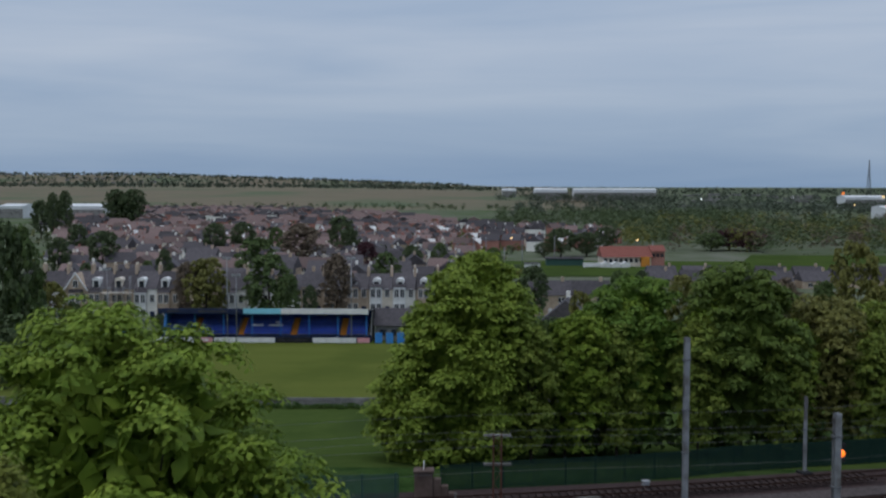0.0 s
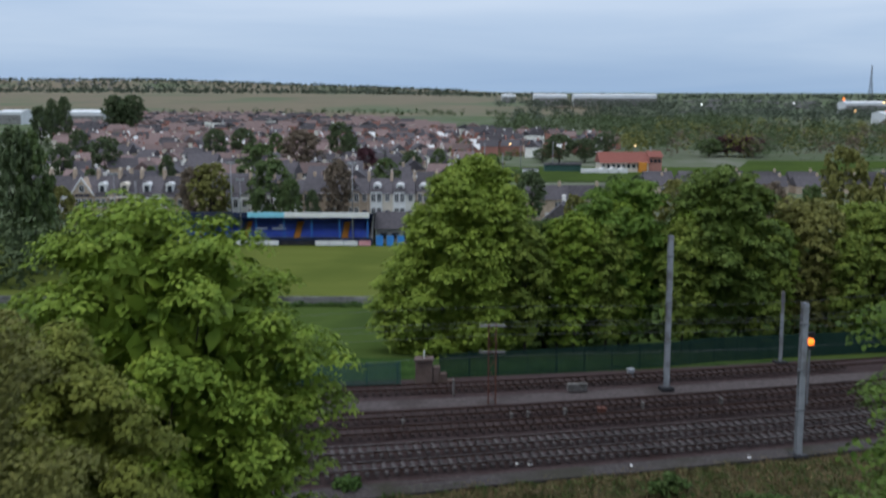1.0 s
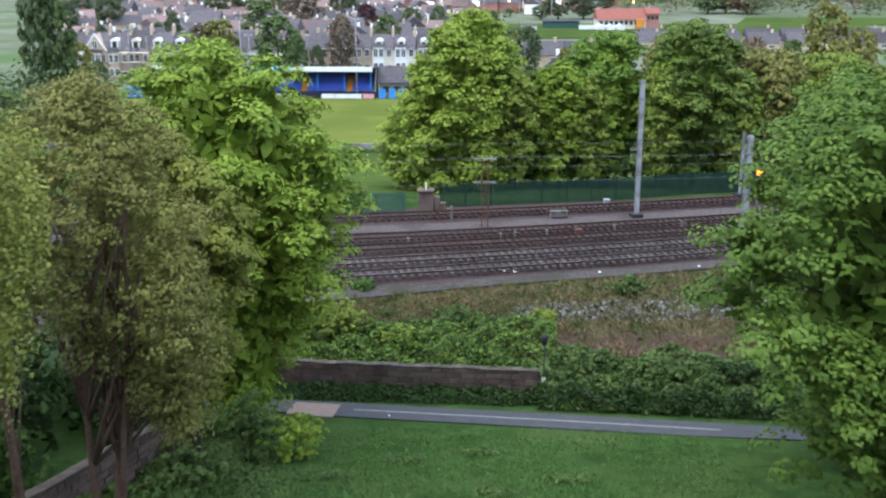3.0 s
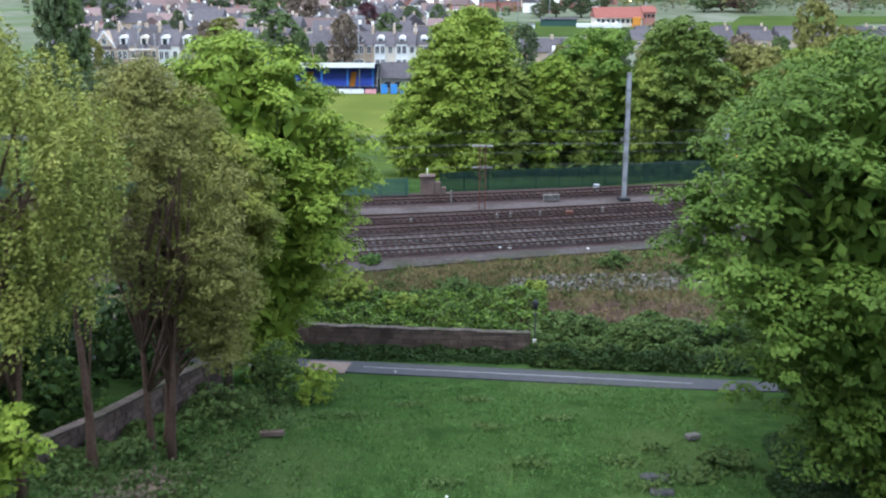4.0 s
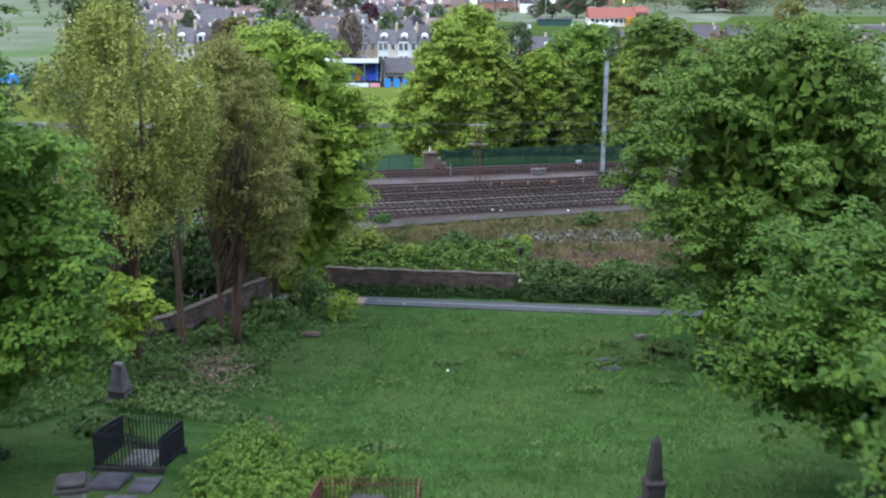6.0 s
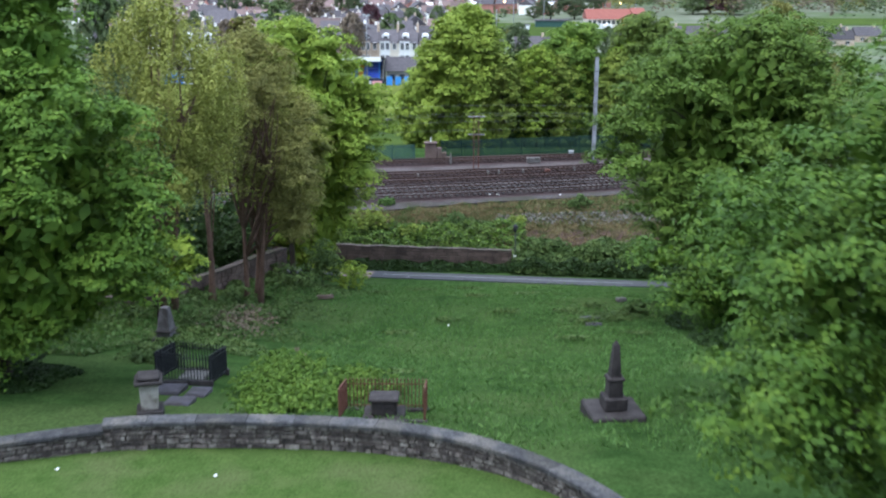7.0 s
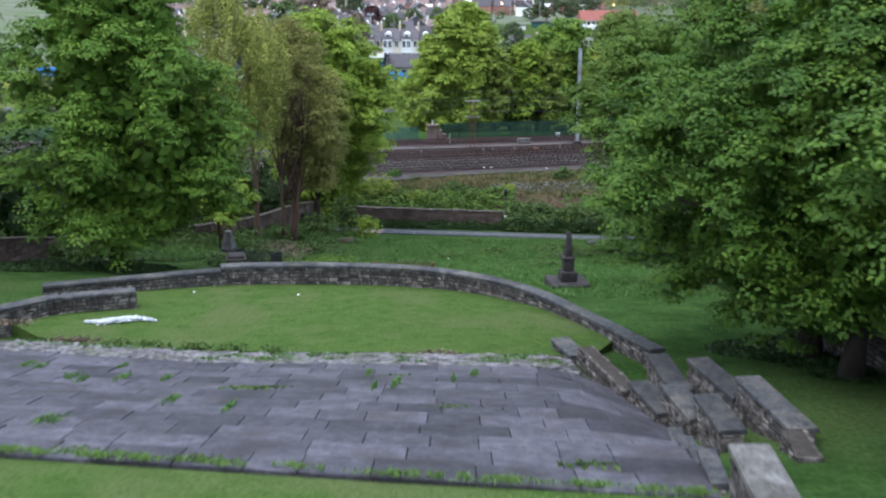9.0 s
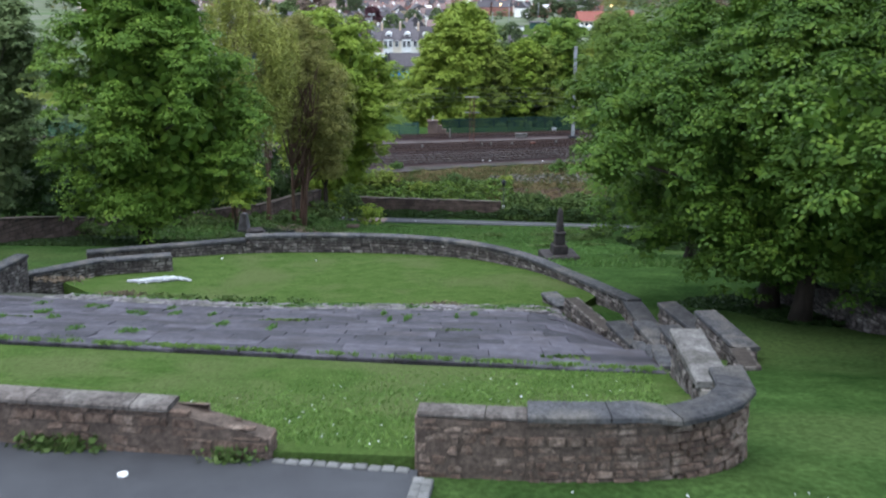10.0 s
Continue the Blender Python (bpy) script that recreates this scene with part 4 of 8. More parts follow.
# the lawn within it
def flat_poly(name, pts, material, label, category, zf, grid=0.8):
    """A level patch of ground filled within an outline; zf gives its height."""
    bm = bmesh.new()
    vs = [bm.verts.new((p[0], p[1], zf(p[0], p[1]))) for p in pts]
    f = bm.faces.new(vs)
    r = bmesh.ops.extrude_face_region(bm, geom=[f])
    for v in r["geom"]:
        if isinstance(v, bmesh.types.BMVert):
            v.co.z -= 0.6
    bmesh.ops.recalc_face_normals(bm, faces=bm.faces)
    bmesh.ops.triangulate(bm, faces=bm.faces)
    return tagged(part(name, bm, material), label, category, kind="structure")


lawn_z = lambda x, y: 11.85 + (-22.0 - y) * 0.075
STEP_Y0, STEP_Z0, STEP_Y1, STEP_Z1 = -32.4, 12.62, -52.6, 17.78
inner = offset(arc, -0.2)
lawn = [tuple(p) for p in inner[2:-6]] + [(5.2, -32.9, 0), (3.9, -32.5, 0), (-8.0, -32.3, 0), (-12.5, -31.5, 0), (-15.4, -30.6, 0), (-17.2, -28.6, 0)]
flat_poly("lawn", lawn, M_LAWN, "mown green lawn enclosed by a curved stone wall", "lawn", lawn_z)

# ---- broad stone steps between the upper and lower lawn ----
ROWS_N = 15


def step_z(y):
    return STEP_Z0 + (STEP_Y0 - y) / (STEP_Y0 - STEP_Y1) * (STEP_Z1 - STEP_Z0)


def east_edge(y):
    return np.interp(-y, [32.4, 36, 40, 44, 47.3, 48.4, 52.6], [4.2, 5.4, 5.95, 6.3, 6.2, 5.25, 5.0])


def east_fall(x, y):
    """The paving falls away a little towards its side wall."""
    return 0.90 * min(max((x - 3.6) / 2.4, 0.0), 1.0) * min(max((y + 48.5) / 4.0, 0.0), 1.0) * min(max((-32.0 - y) / 3.0, 0.0), 1.0)


def row_turn(x, y):
    """The rows swing a little towards the west, the lower ones round the lawn's curved edge."""
    f = (STEP_Y0 - y) / (STEP_Y0 - STEP_Y1)
    return (4.0 - x) * 0.115 * f + (1 - f) * max(0.0, -8.0 - x) * 0.15


def build_flags():
    rng = np.random.default_rng(11)
    t = thing("stone_terrace", "broad terrace of grey stone flags with mossy joints", "paving", kind="structure")
    bm = bmesh.new()
    rows = []
    for k in range(22):
        y = STEP_Y0 + (STEP_Y1 - STEP_Y0) * k / 21
        rows.append([bm.verts.new((x, y + row_turn(x, y), step_z(y) - 0.05 - east_fall(x, y))) for x in (-18.5, -16, -13, -9, -4, 0, 3.4, float(east_edge(y)) - 0.03)])
    for a, b in zip(rows, rows[1:]):
        for k in range(7):
            bm.faces.new((a[k], a[k + 1], b[k + 1], b[k]))
    part("joint_bed", bm, M_JOINT, t, "mossy bed in the joints")
    depth = (STEP_Y0 - STEP_Y1) / ROWS_N
    for r in range(3, ROWS_N):
        y0, y1 = STEP_Y0 - r * depth, STEP_Y0 - (r + 1) * depth
        x = float(east_edge((y0 + y1) / 2)) - rng.uniform(0, 0.15)
        while x > -17.2:
            w = rng.uniform(0.9, 2.1)
            xa, xb = x - w + 0.01, x - 0.01
            ya, yb = y0 - 0.012, y1 + 0.012
            tilt = rng.uniform(-0.015, 0.015, 4)
            zlo, zhi = step_z(y0) + 0.07, step_z(y1)
            top = [(xa, ya + row_turn(xa, y0), zlo + tilt[0] - east_fall(xa, y0)), (xb, ya + row_turn(xb, y0), zlo + tilt[1] - east_fall(xb, y0)), (xb, yb + row_turn(xb, y1), zhi + tilt[2] - east_fall(xb, y1)), (xa, yb + row_turn(xa, y1), zhi + tilt[3] - east_fall(xa, y1))]
            cx, cy, cz = sum(p[0] for p in top) / 4, sum(p[1] for p in top) / 4, sum(p[2] for p in top) / 4
            top = [(p[0] - cx, p[1] - cy, p[2] - cz) for p in top]
            ins = [(p[0] * 0.965, p[1] * 0.965, p[2] + 0.012) for p in top]
            low = [(p[0], p[1], p[2] - 0.35) for p in top]
            V = ins + top + low
            F = [(3, 2, 1, 0)]
            for k in range(4):
                q = (k + 1) % 4
                F += [(k, q, 4 + q, 4 + k), (4 + k, 4 + q, 8 + q, 8 + k)]
            ob = new("flag", mesh_of("flag", V, F, M_FLAG))
            ob.parent = t
            ob.location = (cx, cy, cz)
            x -= w


# upper lawn strip
upper_z = lambda y: 17.70 + np.maximum(0.0, -52.4 - y) * 0.205
up = [(5.14, -52.5, 0), (5.0, -55.9, 0), (4.75, -57.9, 0), (4.0, -59.2, 0), (2.4, -59.6, 0), (-0.4, -59.75, 0), (-2.7, -59.5, 0), (-7.1, -58.9, 0), (-15.8, -56.7, 0), (-19.0, -55.6, 0), (-24, -52.0, 0), (-24, -49.4, 0), (-9, -51.1, 0), (0.0, -52.15, 0)]
flat_poly("upper_lawn", up, M_LAWN, "strip of grass between the stone terrace and a wall", "lawn", lambda x, y: float(upper_z(y)))

# near wall along the road, with a gap
NW_E = [(-0.32, -59.7, 0), (1.62, -59.87, 0), (3.2, -59.8, 0), (4.1, -59.45, 0), (4.68, -58.85, 0), (4.85, -58.2, 0), (4.8, -57.8, 0)]
NW_W = [(-18.9, -55.7, 0), (-11.0, -58.1, 0), (-7.07, -58.88, 0), (-4.15, -59.28, 0)]
nwe = spline(NW_E, 40)
iE = int(len(nwe) * 0.27)
stone_wall("wall_road_end", "rubble stone wall with worn pale copings beside the road", nwe[:iE + 1], lambda k: 18.7, lambda k: 19.94, 0.42, M_STONEB, M_BROWNCOP, cop_h=0.07, seed=5, over=0.0, course=0.14, stone=0.25, mortar=M_MORTARB)
stone_wall("wall_road_corner", "rubble stone wall rounding a corner under grey slab copings", nwe[iE:], lambda k: 18.7, lambda k: 19.96 - 0.11 * (k > 0.42), 0.44, M_STONEB, M_COPING, seed=6, cop_h=0.11, cop_len=1.3, over=0.09, course=0.14, stone=0.25, mortar=M_MORTARB)
stone_wall("wall_road_west", "brown rubble stone wall with pale coping slabs beside the road", spline(NW_W, 30), lambda k: 18.6, lambda k: 19.80, 0.42, M_STONEB, M_BROWNCOP, seed=7, cop_h=0.09, cop_len=1.8, over=0.05, course=0.16, stone=0.34, mortar=M_MORTARB)
stone_wall("wall_road_ruin", "ruined stepped end of a brown rubble wall without copings", [(-4.15, -59.28, 0), (-3.36, -59.36, 0), (-2.6, -59.44, 0)], lambda k: 18.6, lambda k: 19.82 - 0.22 * (k > 0.3) - 0.16 * (k > 0.75), 0.43, M_STONEB, None, seed=8, course=0.16, stone=0.34, mortar=M_MORTARB)

# road in the foreground with a border of setts
flat_poly("road", [(-19.0, -56.0, 0), (-7.07, -59.0, 0), (-2.65, -59.6, 0), (-0.32, -59.95, 0), (-0.40, -61.57, 0), (-0.9, -66.3, 0), (-2, -95, 0), (-60, -95, 0), (-60, -46, 0)], M_ROAD, "dark grey tarmac road below a stone wall", "road", lambda x, y: 19.08)


def setts():
    me = mesh_of("sett", *sett_shape(), M_ROADSTONE)
    t = thing("sett_border", "single row of pale granite setts edging the road", "kerb", kind="structure")
    rng = np.random.default_rng(3)
    for a, b in (((-2.57, -59.69), (-0.36, -60.0)), ((-0.29, -60.22), (-0.71, -63.9)), ((-0.15, -60.26), (-0.55, -63.9))):
        L = math.hypot(b[0] - a[0], b[1] - a[1])
        ang = math.degrees(math.atan2(b[1] - a[1], b[0] - a[0]))
        for k in range(int(L / 0.215)):
            f = (k + 0.5) * 0.215 / L
            piece("sett", me, t, pose(a[0] + (b[0] - a[0]) * f, a[1] + (b[1] - a[1]) * f, 19.07 + rng.uniform(0, 0.02), rng.uniform(-3, 3), rng.uniform(-3, 3), ang + rng.uniform(-6, 6)))


def sett_shape():
    a, b, h = 0.095, 0.08, 0.04
    V = [(-a, -b, -0.1), (a, -b, -0.1), (a, b, -0.1), (-a, b, -0.1), (-a, -b, h - 0.02), (a, -b, h - 0.02), (a, b, h - 0.02), (-a, b, h - 0.02), (-a + .03, -b + .03, h), (a - .03, -b + .03, h), (a - .03, b - .03, h), (-a + .03, b - .03, h)]
    F = [(8, 9, 10, 11)]
    for k in range(4):
        q = (k + 1) % 4
        F += [(k, q, 4 + q, 4 + k), (4 + k, 4 + q, 8 + q, 8 + k)]
    return V, F


setts()


# stepped side walls of the terrace: lengths of rubble wall, each a step higher uphill
def stepped_wall(label, blocks, thick=0.5, foot=1.7, cop_h=0.13, seed=1, bare=(), coping=None):
    t = thing("stepped_wall", label, "wall", kind="structure")
    for k, (xa, ya, xb, yb, z) in enumerate(blocks):
        stone_wall("", "", [(xa, ya, 0), ((xa + xb) / 2, (ya + yb) / 2, 0), (xb, yb, 0)], lambda q, z=z: z - foot, lambda q, z=z: z - cop_h, thick, M_STONE, None if k in bare else (coping or M_COPING), cop_h=cop_h, cop_len=9.0, seed=seed * 10 + k, over=0.07, parent=t, course=0.16, stone=0.32)
    return t


stepped_wall("stepped rubble side wall with slab copings beside the terrace", [(4.25, -31.5, 4.8, -33.3, 12.95), (4.95, -33.5, 5.95, -37.4, 13.5), (6.02, -38.2, 6.52, -40.6, 14.0), (6.66, -40.0, 7.02, -42.4, 14.62), (7.14, -42.1, 7.3, -44.4, 15.22)], 0.58, 2.0, seed=2, bare=(1,))
stepped_wall("stepped rubble wall with slab copings above the grass slope", [(7.12, -35.3, 7.35, -38.4, 13.78), (7.95, -37.5, 8.62, -40.6, 14.5), (8.35, -41.6, 8.86, -45.0, 15.55), (8.56, -45.1, 8.5, -46.6, 15.72)], 0.60, 1.9, seed=3, bare=(3,))
stepped_wall("tall stone wall end under a single pale slab", [(5.2, -52.9, 5.14, -55.9, 18.9)], 0.56, 1.5, seed=4, coping=M_PALESTONE)
stepped_wall("low thin stepped stones at the edge of the terrace", [(5.34, -46.6, 5.32, -47.9, 16.3), (5.30, -47.9, 5.27, -49.2, 16.7), (5.24, -49.2, 5.20, -50.4, 17.1), (5.14, -50.4, 5.10, -51.8, 17.6)], 0.22, 1.2, seed=5)
stepped_wall("stepped rubble side wall with slab copings beside the terrace", [(-13.0, -25.9, -15.8, -26.85, 12.95), (-15.85, -26.9, -18.5, -29.3, 13.0), (-18.55, -29.5, -19.3, -34.5, 13.9), (-19.3, -34.5, -20.0, -40.0, 15.2)], seed=6)

# ---- wall behind the path, boundary wall at the west ----
stone_wall("wall_path", "long pinkish sandstone wall with a worn uneven top beside the path", spline([(-30, 50.5, 0), (-15, 49.6, 0), (-6.5, 49.0, 0), (5.8, 48.4, 0)], 40), lambda k: -3.3, lambda k: -0.95 - 0.6 * max(0, k - 0.3) + 0.05 * math.sin(k * 60) * math.sin(k * 23), 0.5, M_PINKWALL, M_WALLTOP, seed=21, cop_h=0.1, cop_len=0.6, course=0.4, stone=0.8, over=0.02)
WW = spline([(-38, -30, 13.5), (-31.5, -18, 12.0), (-27, -7.5, 10.2), (-22.7, 4, 7.4), (-18.4, 14, 5.9), (-16.4, 20, 4.95), (-14.4, 25.5, 4.55), (-12.9, 29.5, 4.1)], 50)
stone_wall("wall_west", "old grey-brown stone boundary wall at the edge of the meadow", WW, lambda k: float(np.interp(k * 49, range(50), WW[:, 2])) - 3.4, lambda k: float(np.interp(k * 49, range(50), WW[:, 2])) - 0.12, 0.45, M_PINKWALL, M_WALLTOP, seed=22, cop_h=0.12, cop_len=1.6, course=0.3, stone=0.6)


def edging_strip():
    """Pale cobbled strip between the lawn and the stone terrace: small stones past counting."""
    rng = np.random.default_rng(17)
    V, F = [], []
    for k in range(4200):
        x = rng.uniform(-15.5, 4.4)
        y = -34.8 + rng.uniform(-1.72, 1.62)
        if rng.random() < (0.35 if x < -6 else 0.12):
            continue
        z = step_z(y) - 0.03 + rng.uniform(0, 0.05) - east_fall(x, y)
        y += row_turn(x, y)
        a, b, c = rng.uniform(0.06, 0.24), rng.uniform(0.05, 0.15), rng.uniform(-0.6, 0.6)
        i = len(V)
        for sx, sy in ((-1, -1), (1, -1), (1, 1), (-1, 1)):
            px, py = sx * a, sy * b
            V.append((x + px * math.cos(c) - py * math.sin(c), y + px * math.sin(c) + py * math.cos(c), z - 0.15))
        for sx, sy in ((-1, -1), (1, -1), (1, 1), (-1, 1)):
            px, py = sx * a * 0.8, sy * b * 0.8
            V.append((x + px * math.cos(c) - py * math.sin(c), y + px * math.sin(c) + py * math.cos(c), z + rng.uniform(0.05, 0.09)))
        F += [(i + 4, i + 5, i + 6, i + 7)] + [(i + q, i + (q + 1) % 4, i + 4 + (q + 1) % 4, i + 4 + q) for q in range(4)]
    tagged(new("edging_stones", mesh_of("edging_stones", V, F, M_EDGE)), "worn grey stones edging the lawn below the terrace", "edging", kind="stuff")


edging_strip()


def terrace_weeds(label, n, seed, xs, ys, leaf, size, clumps, spread):
    """Clumps of grass rooted in the joints of the terrace."""
    rng = np.random.default_rng(seed)
    c = np.stack([rng.uniform(*xs, clumps), rng.uniform(*ys, clumps)], 1)
    k = rng.integers(0, clumps, n)
    x, y = c[k, 0] + rng.normal(size=n) * spread[0] * (0.4 + (k % 5) * 0.3), c[k, 1] + rng.normal(size=n) * spread[1]
    P = np.array([(a, b + row_turn(a, b), step_z(b) + 0.05 - float(east_fall(a, b))) for a, b in zip(x, y)])
    P[:, 2] += size * 0.3
    nm = rng.normal(size=(n, 3)) * 0.5 + np.array([0, 0, 0.7])
    tagged(new("terrace_weeds", leaves_mesh("terrace_weeds", P, nm, size, leaf, rng, 0.2, 0.5, True)), label, "weeds", kind="stuff")


terrace_weeds("tufts of grass among the stones at the lawn's edge", 1500, 341, (-15, 4), (-35.9, -33.4), L_GRASS, 0.20, 34, (0.24, 0.12))
terrace_weeds("ragged grass hanging over the top edge of the terrace", 3200, 342, (-16, 5), (-52.6, -52.3), L_LAWN, 0.13, 120, (0.16, 0.10))
terrace_weeds("sparse grass growing in the joints of the flags", 1500, 343, (-15, 4.5), (-52, -37), L_GRASS, 0.18, 26, (0.05, 0.35))
stone_wall("wall_east", "dark dry stone wall in the shade of maples", spline([(14.2, -30.6, 0), (14.7, -35.0, 0), (15.6, -38.8, 0), (18.5, -43.5, 0), (24.0, -49.0, 0)], 30), lambda k: 12.0 + 2.6 * k, lambda k: 13.75 + 2.4 * k + 0.12 * math.sin(k * 31), 0.5, M_STONE, None, seed=27, course=0.17, stone=0.34)


# ---- near trees ----
def stand_at(x, y, turn=0):
    return pose(x, y, gz(x, y), 0, 0, turn)


def near_tree(label, x, y, profile, bark, leaf, seed, **more):
    return make_tree(label, stand_at(x, y), 0, 0, 0, bark, leaf, seed, profile=profile, layered=more.pop("layered", True), **more)


near_tree("large fresh green maple with layered foliage on the meadow's edge", -12.8, 40.0,
          [(-0.5, -14.5, -9.8), (1.5, -17, -8.6), (5, -19, -7.4), (8, -19.6, -5.4), (11, -19.6, -4.3), (14, -19.4, -4.8), (16, -18.9, -5.9), (18, -18.2, -7.2), (19.6, -17, -9.3), (20.6, -15.5, -11.2)],
          M_BARK, L_LIME, 101, clumps=1500, per=46, size=0.25, trunk=0.42, lobes=50, small=0.24, spread=0.62, deep=0.85, limbs=24)
near_tree("yellow-green tree with young bronze leaves by the boundary wall", -12.0, 28.4,
          [(5.5, -13.4, -10.6), (8, -14.8, -9.9), (11, -15.8, -9.4), (13, -16.2, -9.0), (14.4, -16.2, -8.9), (15.3, -16.0, -9.6), (16.3, -15.6, -10.3), (17.2, -15.0, -11.3), (18.1, -14.2, -12.5)],
          M_BARK, L_GOLD, 137, clumps=1300, per=34, size=0.19, trunk=0.26, lobes=60, small=0.23, spread=0.46, limbs=16)
near_tree("tall olive-leaved tree with bare pinkish trunks by the boundary wall", -13.6, 20.0,
          [(7.4, -11.2, -9.6), (9.5, -12.6, -9.0), (11.8, -16.0, -8.7), (14, -17.2, -8.7), (16.5, -17.0, -9.1), (19, -16.2, -10.1), (20.6, -14.9, -11.7), (21.3, -13.9, -12.7)],
          M_BARKP, L_OLIVE, 102, clumps=2600, per=24, size=0.15, trunk=0.34, lobes=70, small=0.24, spread=0.42, stems=3, limbs=14, layered=False)
near_tree("yellow-green weeping willow with bare leaning trunks", -17.4, 11.6,
          [(13.0, -19.5, -13.6), (15, -20.6, -12.8), (18.8, -20.9, -12.0), (20.5, -20.6, -12.2), (22.2, -20, -13.4), (23.3, -19, -15.0), (24.2, -18, -16.4)],
          M_BARKP, L_WILLOW, 103, clumps=1900, per=30, size=0.16, trunk=0.36, lobes=50, small=0.26, spread=0.34, hang=0.9, stems=3, layered=False)
near_tree("slim tree with a bare reddish trunk below the boundary wall", -15.7, 16.4,
          [(12.5, -17.0, -14.2), (14.5, -17.4, -13.4), (17.0, -17.0, -13.6), (18.5, -16.0, -14.6)],
          M_BARKP, L_OLIVE, 133, clumps=420, per=22, size=0.16, trunk=0.24, lobes=20, small=0.34, spread=0.40, limbs=5, layered=False)
near_tree("yellow-green sapling with broad leaves beside the stone pillar", -16.8, 7.4,
          [(7.6, -17.6, -15.4), (8.8, -18.6, -14.2), (9.8, -18.2, -14.0), (10.8, -17.0, -15.2)],
          M_BARK, L_LIME, 134, clumps=120, per=34, size=0.22, trunk=0.10, lobes=16, small=0.36, spread=0.40, limbs=8)
near_tree("big dense green maple beside the curved wall", -19.4, -8.0,
          [(9.9, -21.5, -18.2), (10.7, -23, -14.8), (11.5, -24, -12.8), (13.2, -24.8, -11.4), (15.6, -25.1, -11.1), (19, -25, -11.5), (21.6, -24.9, -12.3), (23.6, -24.3, -13.2), (26, -22.5, -14.5), (27.6, -20.4, -17)],
          M_BARK, L_MAPLE, 104, clumps=1800, per=62, size=0.18, trunk=0.45, lobes=70, small=0.22, spread=0.52, limbs=26)
near_tree("pale green tree behind the boundary wall", -31.0, -4.0,
          [(9.8, -33, -29), (12, -35, -27.2), (16, -36, -26.4), (19.5, -36, -26.2), (23, -35, -26.4), (25.5, -33, -28.6)],
          M_BARK, L_PALE, 105, clumps=1000, per=30, size=0.24, lobes=40, small=0.25)
near_tree("large spreading green tree at the foot of the meadow", 19.5, 18.5,
          [(3, 15.2, 24), (5, 14.8, 25), (7, 13.9, 26.5), (10, 10.7, 28), (13, 8.6, 29), (15.5, 9.2, 29), (17.2, 10.0, 28.5), (19.3, 12.0, 27.5), (20.5, 14.3, 26), (21.5, 16.6, 24), (22.4, 18.4, 21.5)],
          M_BARK, L_SPREAD, 106, clumps=1700, per=54, size=0.21, trunk=0.5, lobes=76, small=0.20, spread=0.56, limbs=24, deep=0.85)
near_tree("tall spreading green tree beside the cycle path", 24.0, 35.0,
          [(0, 19, 29), (4, 16.5, 31), (8, 15.4, 32), (12, 15, 33), (16, 15.3, 33), (17.8, 16.2, 32), (19, 18.1, 30), (20.2, 20.6, 28), (21.2, 22.8, 25.6)],
          M_BARK, L_SPREAD, 135, clumps=1000, per=46, size=0.28, trunk=0.5, lobes=60, small=0.21, spread=0.74, deep=0.7)
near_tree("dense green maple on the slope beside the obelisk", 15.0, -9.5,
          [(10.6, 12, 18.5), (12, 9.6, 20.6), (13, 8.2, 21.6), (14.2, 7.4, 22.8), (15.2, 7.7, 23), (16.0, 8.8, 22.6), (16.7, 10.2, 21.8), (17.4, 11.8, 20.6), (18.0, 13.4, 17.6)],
          M_BARK, L_SHADEMAPLE, 121, clumps=950, per=60, size=0.17, trunk=0.42, lobes=48, small=0.23, spread=0.48, limbs=20)
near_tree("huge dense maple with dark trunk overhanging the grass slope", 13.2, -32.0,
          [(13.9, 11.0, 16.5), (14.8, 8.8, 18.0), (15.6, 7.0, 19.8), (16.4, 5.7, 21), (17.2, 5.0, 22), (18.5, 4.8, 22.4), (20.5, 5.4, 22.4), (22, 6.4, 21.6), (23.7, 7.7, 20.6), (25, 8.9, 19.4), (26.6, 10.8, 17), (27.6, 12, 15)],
          M_BARK, L_SHADEMAPLE, 107, clumps=2500, per=64, size=0.155, trunk=0.46, lobes=90, small=0.20, spread=0.47, limbs=26)
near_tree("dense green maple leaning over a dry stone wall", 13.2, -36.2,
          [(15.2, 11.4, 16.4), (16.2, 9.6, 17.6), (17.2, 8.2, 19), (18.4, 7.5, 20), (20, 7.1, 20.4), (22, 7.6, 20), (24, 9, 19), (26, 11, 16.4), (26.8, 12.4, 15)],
          M_BARK, L_SHADEMAPLE, 108, clumps=1500, per=60, size=0.155, trunk=0.40, lobes=64, small=0.22, spread=0.46, limbs=20)
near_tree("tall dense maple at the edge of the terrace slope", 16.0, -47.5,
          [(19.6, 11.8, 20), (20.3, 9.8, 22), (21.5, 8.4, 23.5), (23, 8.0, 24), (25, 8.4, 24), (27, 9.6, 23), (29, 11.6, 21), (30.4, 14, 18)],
          M_BARK, L_SHADEMAPLE, 136, clumps=1200, per=60, size=0.16, trunk=0.42, lobes=60, small=0.22, spread=0.48, limbs=18)
# two maples added mainly to keep out light from the east
make_tree("dense dark maple in the group east of the terrace", stand_at(23.5, -36.0), 18.5, 9.2, 1.0, M_BARK, L_SHADEMAPLE, 109, clumps=900, per=26, size=0.36, trunk=0.42, lobes=46, shape=0.35, small=0.24, spread=0.5)
make_tree("dense dark maple at the back of the eastern group", stand_at(23.5, -21.0), 15.0, 7.5, 0.8, M_BARK, L_SHADEMAPLE, 110, clumps=900, per=26, size=0.36, trunk=0.42, lobes=46, shape=0.35, small=0.24, spread=0.5)
